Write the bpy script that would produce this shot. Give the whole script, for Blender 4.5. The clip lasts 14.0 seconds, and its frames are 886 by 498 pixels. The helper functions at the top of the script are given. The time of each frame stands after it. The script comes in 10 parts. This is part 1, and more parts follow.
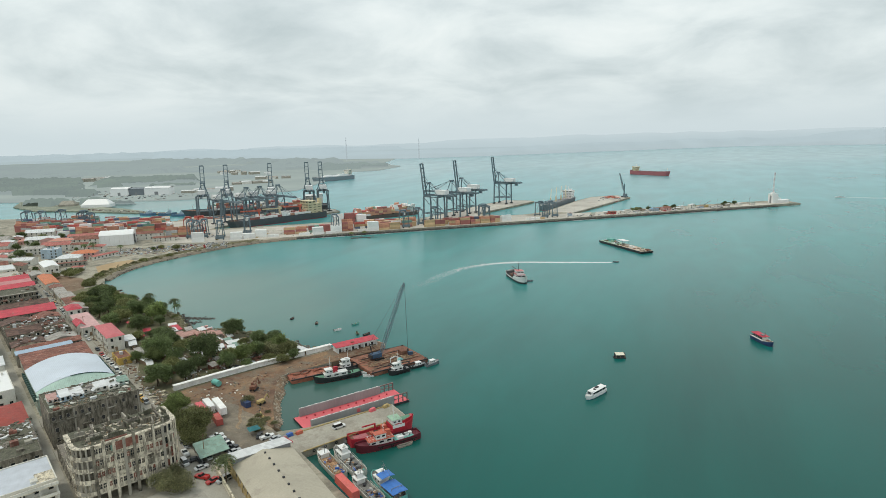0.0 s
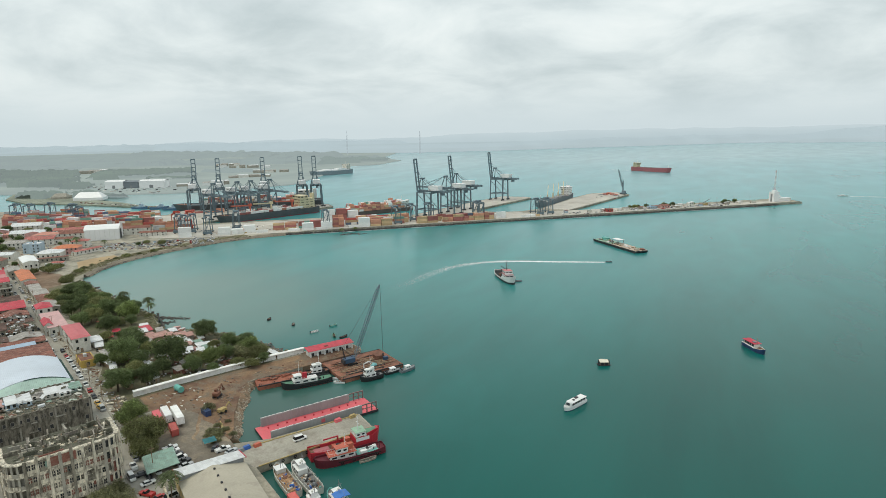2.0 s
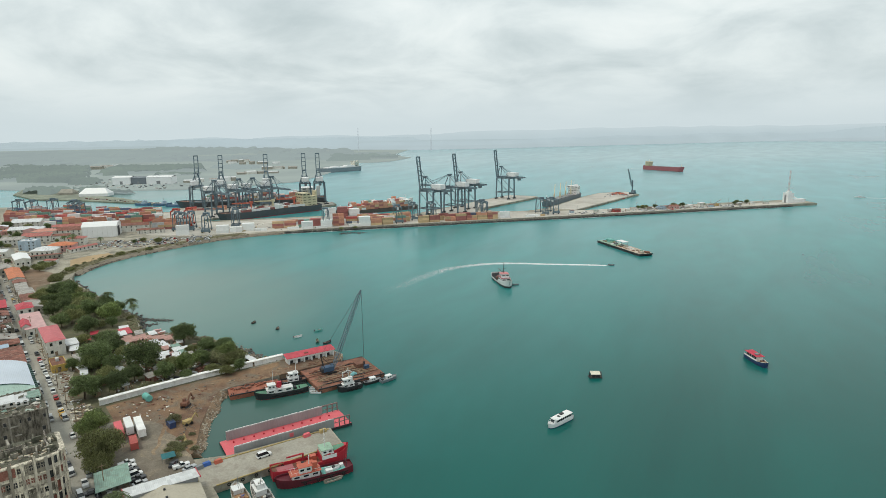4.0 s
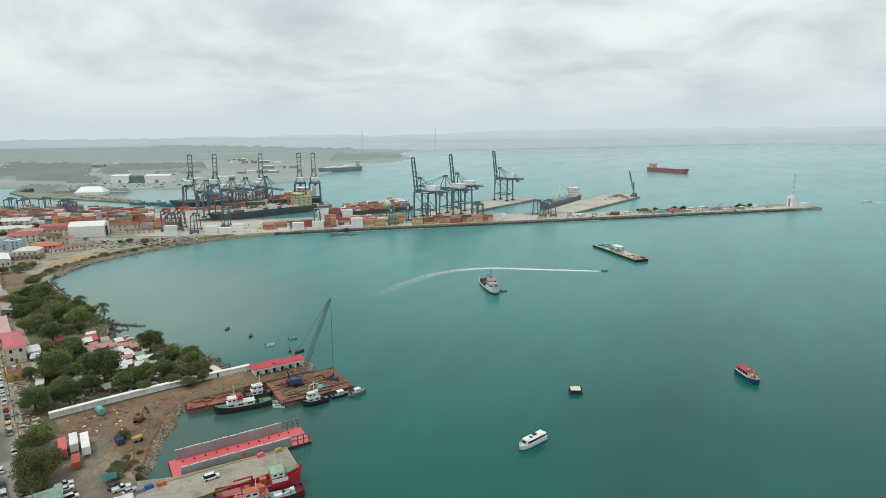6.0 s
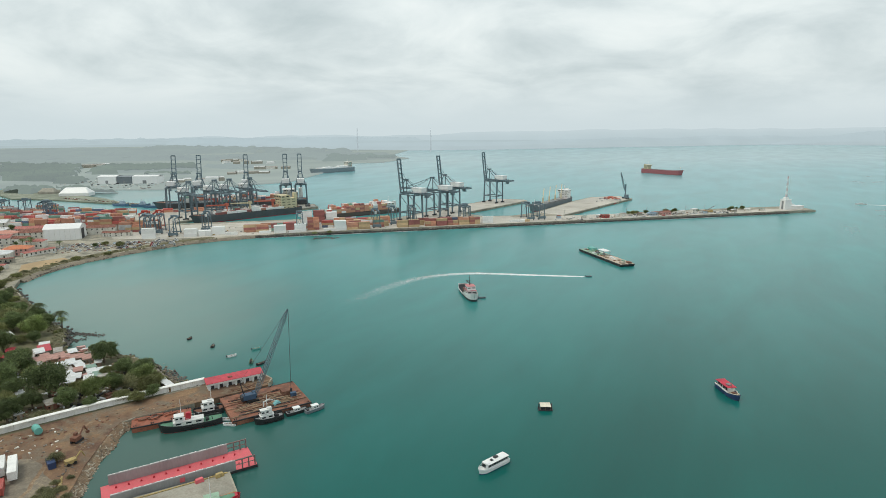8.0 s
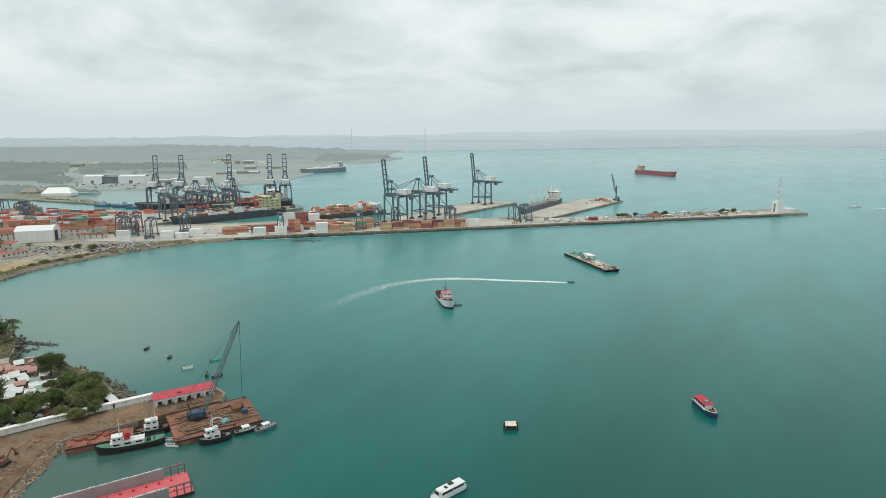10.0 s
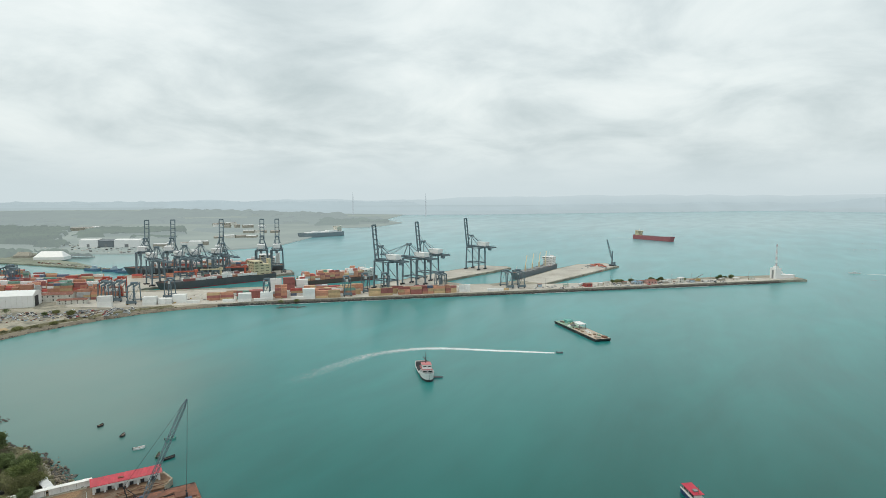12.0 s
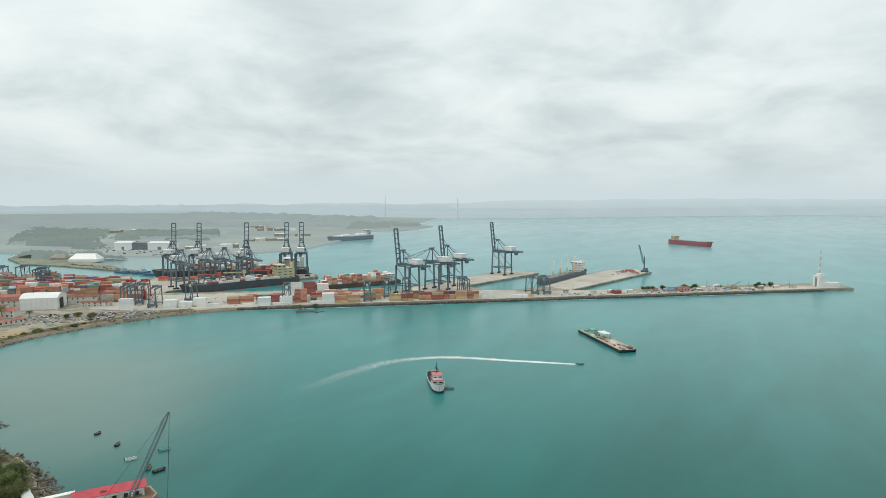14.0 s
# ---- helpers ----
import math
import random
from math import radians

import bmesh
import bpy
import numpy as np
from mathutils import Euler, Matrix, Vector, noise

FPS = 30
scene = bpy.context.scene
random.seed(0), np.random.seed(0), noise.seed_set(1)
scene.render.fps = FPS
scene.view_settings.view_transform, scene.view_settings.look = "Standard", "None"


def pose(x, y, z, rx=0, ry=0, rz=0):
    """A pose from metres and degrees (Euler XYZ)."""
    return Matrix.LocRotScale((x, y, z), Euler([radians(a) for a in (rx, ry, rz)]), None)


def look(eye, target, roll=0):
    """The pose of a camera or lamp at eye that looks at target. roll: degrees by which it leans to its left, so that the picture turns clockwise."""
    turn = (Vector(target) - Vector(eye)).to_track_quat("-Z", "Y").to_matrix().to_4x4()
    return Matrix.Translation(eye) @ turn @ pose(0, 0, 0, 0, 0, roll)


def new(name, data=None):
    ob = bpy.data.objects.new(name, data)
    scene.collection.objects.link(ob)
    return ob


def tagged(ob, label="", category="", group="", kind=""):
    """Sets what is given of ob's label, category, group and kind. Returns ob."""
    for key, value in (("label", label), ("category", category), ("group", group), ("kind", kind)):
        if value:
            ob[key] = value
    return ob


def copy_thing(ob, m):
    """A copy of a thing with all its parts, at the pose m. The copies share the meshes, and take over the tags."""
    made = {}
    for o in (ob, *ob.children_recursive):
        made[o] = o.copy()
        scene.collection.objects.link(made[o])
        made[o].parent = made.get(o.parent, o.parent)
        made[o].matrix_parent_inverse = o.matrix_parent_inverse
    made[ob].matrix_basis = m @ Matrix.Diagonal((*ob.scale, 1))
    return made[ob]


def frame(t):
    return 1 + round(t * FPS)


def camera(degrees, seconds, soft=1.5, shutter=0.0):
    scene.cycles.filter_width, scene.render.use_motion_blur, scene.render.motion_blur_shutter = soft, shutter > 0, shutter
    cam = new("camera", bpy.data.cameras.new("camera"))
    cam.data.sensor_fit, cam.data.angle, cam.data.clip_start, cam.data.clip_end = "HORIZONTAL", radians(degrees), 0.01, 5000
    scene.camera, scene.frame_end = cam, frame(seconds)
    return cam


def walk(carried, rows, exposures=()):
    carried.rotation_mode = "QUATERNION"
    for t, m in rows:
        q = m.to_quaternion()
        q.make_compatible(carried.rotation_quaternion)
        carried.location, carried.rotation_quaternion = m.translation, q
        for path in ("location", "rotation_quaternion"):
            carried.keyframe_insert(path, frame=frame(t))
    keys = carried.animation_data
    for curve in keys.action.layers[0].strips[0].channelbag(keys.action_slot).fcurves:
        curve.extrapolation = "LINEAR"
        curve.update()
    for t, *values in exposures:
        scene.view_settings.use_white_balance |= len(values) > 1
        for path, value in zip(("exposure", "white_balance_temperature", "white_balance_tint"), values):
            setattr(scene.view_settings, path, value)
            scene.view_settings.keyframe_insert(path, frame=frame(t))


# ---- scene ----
cam = camera(73.0, 14.0, soft=0.75)
PATH = [
    (0, (-3.82, -15.715, 109.624), (-4.611, -13.916, 109.25), -1.3),
    (0.5, (-2.114, -11.582, 109.552), (-2.904, -9.784, 109.174), -1.3),
    (1, (-0.815, -7.182, 109.564), (-1.606, -5.385, 109.181), -1.2),
    (1.5, (0.725, -2.963, 109.707), (-0.066, -1.167, 109.32), -1.1),
    (2, (2.163, 1.314, 110.023), (1.364, 3.105, 109.631), -0.9),
    (2.5, (3.912, 5.739, 110.089), (3.102, 7.525, 109.694), -0.9),
    (3, (5.366, 10.156, 110.176), (4.547, 11.937, 109.778), -0.8),
    (5.5, (13.998, 33.24, 110.835), (13.137, 35.0, 110.434), -0.5),
    (6, (15.553, 37.834, 110.815), (14.695, 39.595, 110.414), -0.3),
    (6.5, (16.86, 42.375, 110.619), (16.004, 44.138, 110.219), -0.3),
    (7, (18.613, 47.169, 110.876), (17.759, 48.932, 110.475), -0.2),
    (7.5, (20.516, 51.884, 110.942), (19.661, 53.648, 110.542), -0.2),
    (8, (22.459, 56.589, 111.231), (21.605, 58.353, 110.831), -0.2),
    (10.5, (30.778, 80.434, 112.062), (29.933, 82.202, 111.663), 0.0),
    (11, (32.654, 84.954, 112.689), (31.807, 86.732, 112.343), 0.0),
    (11.5, (34.478, 89.498, 112.858), (33.625, 91.289, 112.601), 0.1),
    (12, (36.406, 93.595, 112.588), (35.536, 95.385, 112.397), 0.1),
    (12.5, (37.487, 98.885, 112.051), (36.58, 100.658, 111.865), 0.0),
    (13, (38.609, 103.893, 111.933), (37.685, 105.657, 111.75), 0.1),
    (13.5, (39.678, 108.748, 111.917), (38.723, 110.496, 111.736), 0.1),
    (14, (41.361, 113.811, 112.104), (40.387, 115.548, 111.925), 0.1),
]
walk(cam, [(t, look(eye, target, roll)) for t, eye, target, roll in PATH])

# ---- light ----
world = bpy.data.worlds.new("overcast")
scene.world = world
world.use_nodes = True
wn, wl = world.node_tree.nodes, world.node_tree.links
wn.clear()


def wnode(kind, **values):
    n = wn.new(kind)
    for k, v in values.items():
        n.inputs[k].default_value = v
    return n


def wmath(op, a, b):
    n = wn.new("ShaderNodeMath")
    n.operation = op
    for i, v in enumerate((a, b)):
        if isinstance(v, (int, float)):
            n.inputs[i].default_value = v
        else:
            wl.new(v, n.inputs[i])
    return n.outputs[0]


def ramp_node(tree, stops):
    n = tree.nodes.new("ShaderNodeValToRGB")
    e = n.color_ramp.elements
    while len(e) < len(stops):
        e.new(0.5)
    for el, (p, c) in zip(e, stops):
        el.position, el.color = p, (*c, 1)
    return n


sky = wn.new("ShaderNodeTexSky")
sky.sky_type, sky.sun_disc = "NISHITA", False
sky.sun_elevation, sky.sun_rotation = radians(62), radians(235)
sky.air_density, sky.dust_density = 1.5, 4.0
coord = wn.new("ShaderNodeTexCoord")
split = wn.new("ShaderNodeSeparateXYZ")
wl.new(coord.outputs["Generated"], split.inputs[0])
up = wmath("ADD", wmath("MAXIMUM", split.outputs["Z"], 0.0), 0.27)
plane = wn.new("ShaderNodeCombineXYZ")
wl.new(wmath("DIVIDE", split.outputs["X"], up), plane.inputs[0])
wl.new(wmath("DIVIDE", split.outputs["Y"], up), plane.inputs[1])
big = wnode("ShaderNodeTexNoise", Scale=1.7, Detail=9.0, Roughness=0.55, Distortion=0.35)
wl.new(plane.outputs[0], big.inputs["Vector"])
bands = wnode("ShaderNodeTexNoise", Scale=0.8, Detail=3.0, Roughness=0.5, Distortion=0.2)
wl.new(plane.outputs[0], bands.inputs["Vector"])
cover = wmath("ADD", wmath("MULTIPLY", big.outputs["Fac"], 0.68), wmath("MULTIPLY", bands.outputs["Fac"], 0.32))
cloud = ramp_node(world.node_tree, [(0.36, (0.495, 0.575, 0.59)), (0.46, (0.635, 0.71, 0.72)), (0.53, (0.74, 0.81, 0.81)), (0.62, (0.835, 0.89, 0.88))])
wl.new(cover, cloud.inputs[0])
low = ramp_node(world.node_tree, [(0.0, (1, 1, 1)), (0.03, (0.75, 0.75, 0.75)), (0.075, (0.25, 0.25, 0.25)), (0.14, (0, 0, 0))])
wl.new(split.outputs["Z"], low.inputs[0])
veil = wn.new("ShaderNodeMixRGB")
veil.inputs[2].default_value = (0.60, 0.69, 0.715, 1)
wl.new(low.outputs[0], veil.inputs[0])
wl.new(cloud.outputs[0], veil.inputs[1])
blue = wn.new("ShaderNodeMixRGB")
blue.blend_type = "MULTIPLY"
blue.inputs[0].default_value = 1
blue.inputs[2].default_value = (0.10, 0.10, 0.10, 1)
wl.new(sky.outputs[0], blue.inputs[1])
over = wn.new("ShaderNodeMixRGB")
over.inputs[0].default_value = 0.93
wl.new(blue.outputs[0], over.inputs[1])
wl.new(veil.outputs[0], over.inputs[2])
back = wn.new("ShaderNodeBackground")
back.inputs["Strength"].default_value = 1.1
wl.new(over.outputs[0], back.inputs["Color"])
wout = wn.new("ShaderNodeOutputWorld")
wl.new(back.outputs[0], wout.inputs[0])

sun = new("sun", bpy.data.lights.new("sun", "SUN"))
sun.data.energy, sun.data.angle, sun.data.color = 1.1, radians(14), (1.0, 0.95, 0.80)
sun.matrix_basis = look((0, 0, 500), (200, 140, 0))

# ---- geometry helpers ----


class Geo:
    """Vertices, faces and their material slots, for one mesh."""

    def __init__(self):
        self.v, self.f, self.m = [], [], []

    def add(self, verts, faces, mat=0):
        o = len(self.v)
        self.v.extend(tuple(p) for p in verts)
        self.f.extend([i + o for i in f] for f in faces)
        self.m.extend([mat] * len(faces))
        return self

    def box(self, x0, x1, y0, y1, z0, z1, mat=0):
        v = [(x, y, z) for z in (z0, z1) for x, y in ((x0, y0), (x1, y0), (x1, y1), (x0, y1))]
        return self.add(v, [(3, 2, 1, 0), (4, 5, 6, 7), (0, 1, 5, 4), (1, 2, 6, 5), (2, 3, 7, 6), (3, 0, 4, 7)], mat)

    def prism(self, pts, z0, z1, mat=0, grow=0.0):
        """Upright prism over a counter-clockwise outline; grow spreads its foot."""
        n = len(pts)
        cx, cy = sum(p[0] for p in pts) / n, sum(p[1] for p in pts) / n
        foot = [(x + grow * (x - cx), y + grow * (y - cy), z0) for x, y in pts]
        v = foot + [(x, y, z1) for x, y in pts]
        f = [tuple(range(n - 1, -1, -1)), tuple(range(n, 2 * n))] + [(i, (i + 1) % n, n + (i + 1) % n, n + i) for i in range(n)]
        return self.add(v, f, mat)

    def beam(self, p, q, w, mat=0, h=None):
        """A straight bar of width w and height h from p to q."""
        p, q = Vector(p), Vector(q)
        d = (q - p).normalized()
        side = d.cross(Vector((0, 0, 1)))
        side = side.normalized() if side.length > 0.02 else Vector((0, 1, 0))
        upw = side.cross(d).normalized()
        a, b = side * w / 2, upw * (h or w) / 2
        v = [c + s * a + t * b for c in (p, q) for s, t in ((-1, -1), (1, -1), (1, 1), (-1, 1))]
        return self.add(v, [(3, 2, 1, 0), (4, 5, 6, 7), (0, 1, 5, 4), (1, 2, 6, 5), (2, 3, 7, 6), (3, 0, 4, 7)], mat)

    def cyl(self, p, q, r, r2=None, n=10, mat=0):
        p, q = Vector(p), Vector(q)
        d = (q - p).normalized()
        a = d.cross(Vector((0, 0, 1)))
        a = a.normalized() if a.length > 0.02 else Vector((1, 0, 0))
        b = d.cross(a)
        r2 = r if r2 is None else r2
        ring = [(math.cos(2 * math.pi * i / n), math.sin(2 * math.pi * i / n)) for i in range(n)]
        v = [p + r * (c * a + s * b) for c, s in ring] + [q + r2 * (c * a + s * b) for c, s in ring]
        f = [tuple(range(n)), tuple(range(2 * n - 1, n - 1, -1))] + [(i, n + i, n + (i + 1) % n, (i + 1) % n) for i in range(n)]
        return self.add(v, f, mat)

    def loft(self, rings, mat=0, caps=True, closed=True):
        n = len(rings[0])
        v = [p for r in rings for p in r]
        f = []
        for k in range(len(rings) - 1):
            for i in range(n if closed else n - 1):
                j = (i + 1) % n
                f.append((k * n + i, k * n + j, (k + 1) * n + j, (k + 1) * n + i))
        if caps:
            f += [tuple(range(n - 1, -1, -1)), tuple(range((len(rings) - 1) * n, len(rings) * n))]
        return self.add(v, f, mat)

    def ring(self, x0, x1, y0, y1, t, z0, z1, mat=0):
        """Four walls of thickness t as one closed body."""
        o = [(x0, y0), (x1, y0), (x1, y1), (x0, y1)]
        i = [(x0 + t, y0 + t), (x1 - t, y0 + t), (x1 - t, y1 - t), (x0 + t, y1 - t)]
        v = [(*p, z) for z in (z0, z1) for p in o + i]
        f = []
        for k in range(4):
            n = (k + 1) % 4
            f += [(k, n, 8 + n, 8 + k), (4 + n, 4 + k, 12 + k, 12 + n), (8 + k, 8 + n, 12 + n, 12 + k), (n, k, 4 + k, 4 + n)]
        return self.add(v, f, mat)

    def gable(self, x0, x1, y0, y1, z, rise, over=0.4, t=0.15, mat=0):
        """A ridged roof along x with thickness."""
        y0, y1, x0, x1 = y0 - over, y1 + over, x0 - over, x1 + over
        m = (y0 + y1) / 2
        sec = [(y0, z), (m, z + rise), (y1, z), (y1, z + t), (m, z + rise + t), (y0, z + t)]
        return self.loft([[(x, y, h) for y, h in sec] for x in (x0, x1)], mat)

    def mesh(self, name, mats):
        me = bpy.data.meshes.new(name)
        me.from_pydata(self.v, [], self.f)
        for m in mats if isinstance(mats, (list, tuple)) else [mats]:
            me.materials.append(m)
        if any(self.m):
            me.polygons.foreach_set("material_index", self.m)
        bm = bmesh.new()
        bm.from_mesh(me)
        bmesh.ops.recalc_face_normals(bm, faces=bm.faces)
        bm.to_mesh(me)
        bm.free()
        return me


def part(name, geo, mats, parent=None, label="", m=None):
    """ONE mesh object under a thing or a part."""
    ob = new(name, geo if isinstance(geo, bpy.types.Mesh) else geo.mesh(name, mats))
    ob.parent = parent
    if m is not None:
        ob.matrix_basis = m
    return tagged(ob, label)


def thing(name, m, label, category, group="", kind=""):
    ob = new(name)
    ob.matrix_basis = m
    return tagged(ob, label, category, group, kind)


def single(name, geo, mats, m, label, category, group="", kind=""):
    ob = new(name, geo if isinstance(geo, bpy.types.Mesh) else geo.mesh(name, mats))
    ob.matrix_basis = m
    return tagged(ob, label, category, group, kind)


# ---- materials ----


def paint(name, rgb, rough=0.7, metal=0.0, var=0.12, scale=0.35, fine=6.0, dirt=0.0, dirt_rgb=(0.12, 0.09, 0.07), bump=0.15, vary=0.0, streak=1.0):
    """A worn, uneven surface: broad and fine variation, blotches of dirt, slight relief."""
    m = bpy.data.materials.new(name)
    m.use_nodes = True
    n, l = m.node_tree.nodes, m.node_tree.links
    bsdf = n["Principled BSDF"]
    tc = n.new("ShaderNodeTexCoord")
    mp = n.new("ShaderNodeMapping")
    mp.inputs["Scale"].default_value = (1, 1, streak)
    l.new(tc.outputs["Object"], mp.inputs["Vector"])
    info = n.new("ShaderNodeObjectInfo")
    shift = n.new("ShaderNodeVectorMath")
    shift.operation = "SCALE"
    shift.inputs[0].default_value = (37, 53, 11)
    l.new(info.outputs["Random"], shift.inputs["Scale"])
    l.new(shift.outputs[0], mp.inputs["Location"])

    def noise_tex(s, det, ro=0.6):
        t = n.new("ShaderNodeTexNoise")
        t.inputs["Scale"].default_value, t.inputs["Detail"].default_value, t.inputs["Roughness"].default_value = s, det, ro
        l.new(mp.outputs[0], t.inputs["Vector"])
        return t

    broad, grain = noise_tex(scale, 5), noise_tex(fine, 4)
    r1 = ramp_node(m.node_tree, [(0.3, tuple(max(0, c * (1 - var)) for c in rgb)), (0.7, tuple(min(1, c * (1 + var)) for c in rgb))])
    l.new(broad.outputs["Fac"], r1.inputs[0])
    r2 = ramp_node(m.node_tree, [(0.3, (1 - var,) * 3), (0.7, (1 + var * 0.5,) * 3)])
    l.new(grain.outputs["Fac"], r2.inputs[0])
    mul = n.new("ShaderNodeMixRGB")
    mul.blend_type = "MULTIPLY"
    mul.inputs[0].default_value = 0.8
    l.new(r1.outputs[0], mul.inputs[1])
    l.new(r2.outputs[0], mul.inputs[2])
    last = mul.outputs[0]
    if dirt:
        blot = noise_tex(scale * 2.7, 8, 0.7)
        r3 = ramp_node(m.node_tree, [(0.62 - 0.3 * dirt, (0, 0, 0)), (0.80 - 0.25 * dirt, (1, 1, 1))])
        l.new(blot.outputs["Fac"], r3.inputs[0])
        mx = n.new("ShaderNodeMixRGB")
        mx.inputs[2].default_value = (*dirt_rgb, 1)
        l.new(r3.outputs[0], mx.inputs[0])
        l.new(last, mx.inputs[1])
        last = mx.outputs[0]
    if vary:
        hsv = n.new("ShaderNodeHueSaturation")
        mr = n.new("ShaderNodeMapRange")
        mr.inputs["To Min"].default_value, mr.inputs["To Max"].default_value = 1 - vary, 1 + vary
        l.new(info.outputs["Random"], mr.inputs["Value"])
        l.new(mr.outputs[0], hsv.inputs["Value"])
        l.new(last, hsv.inputs["Color"])
        last = hsv.outputs[0]
    l.new(last, bsdf.inputs["Base Color"])
    bsdf.inputs["Roughness"].default_value, bsdf.inputs["Metallic"].default_value = rough, metal
    if bump:
        b = n.new("ShaderNodeBump")
        b.inputs["Strength"].default_value, b.inputs["Distance"].default_value = bump, 0.05
        l.new(grain.outputs["Fac"], b.inputs["Height"])
        l.new(b.outputs[0], bsdf.inputs["Normal"])
    return m


def ribbed(name, rgb, pitch=0.3, axis="x", sheets=0.0, **more):
    """Painted sheet metal with folded ribs; sheets: how far single sheets differ in tone."""
    m = paint(name, rgb, **more)
    n, l = m.node_tree.nodes, m.node_tree.links
    tc = n.new("ShaderNodeTexCoord")
    if sheets:
        grid = n.new("ShaderNodeMapping")
        grid.inputs["Scale"].default_value = (0.85, 0.36, 0.0)
        l.new(tc.outputs["Object"], grid.inputs["Vector"])
        cell = n.new("ShaderNodeTexVoronoi")
        cell.distance = "CHEBYCHEV"
        cell.inputs["Scale"].default_value, cell.inputs["Randomness"].default_value = 1.0, 0.25
        l.new(grid.outputs[0], cell.inputs["Vector"])
        tone = n.new("ShaderNodeMapRange")
        tone.inputs["To Min"].default_value, tone.inputs["To Max"].default_value = 1 - sheets, 1 + 0.6 * sheets
        l.new(cell.outputs["Color"], tone.inputs["Value"])
        shade = n.new("ShaderNodeHueSaturation")
        l.new(tone.outputs[0], shade.inputs["Value"])
        l.new(n["Principled BSDF"].inputs["Base Color"].links[0].from_socket, shade.inputs["Color"])
        l.new(shade.outputs[0], n["Principled BSDF"].inputs["Base Color"])
    w = n.new("ShaderNodeTexWave")
    w.bands_direction = axis.upper()
    w.inputs["Scale"].default_value = 0.314 / pitch
    l.new(tc.outputs["Object"], w.inputs["Vector"])
    b = n.new("ShaderNodeBump")
    b.inputs["Strength"].default_value, b.inputs["Distance"].default_value = 0.6, 0.05
    l.new(w.outputs["Fac"], b.inputs["Height"])
    l.new(b.outputs[0], n["Principled BSDF"].inputs["Normal"])
    return m


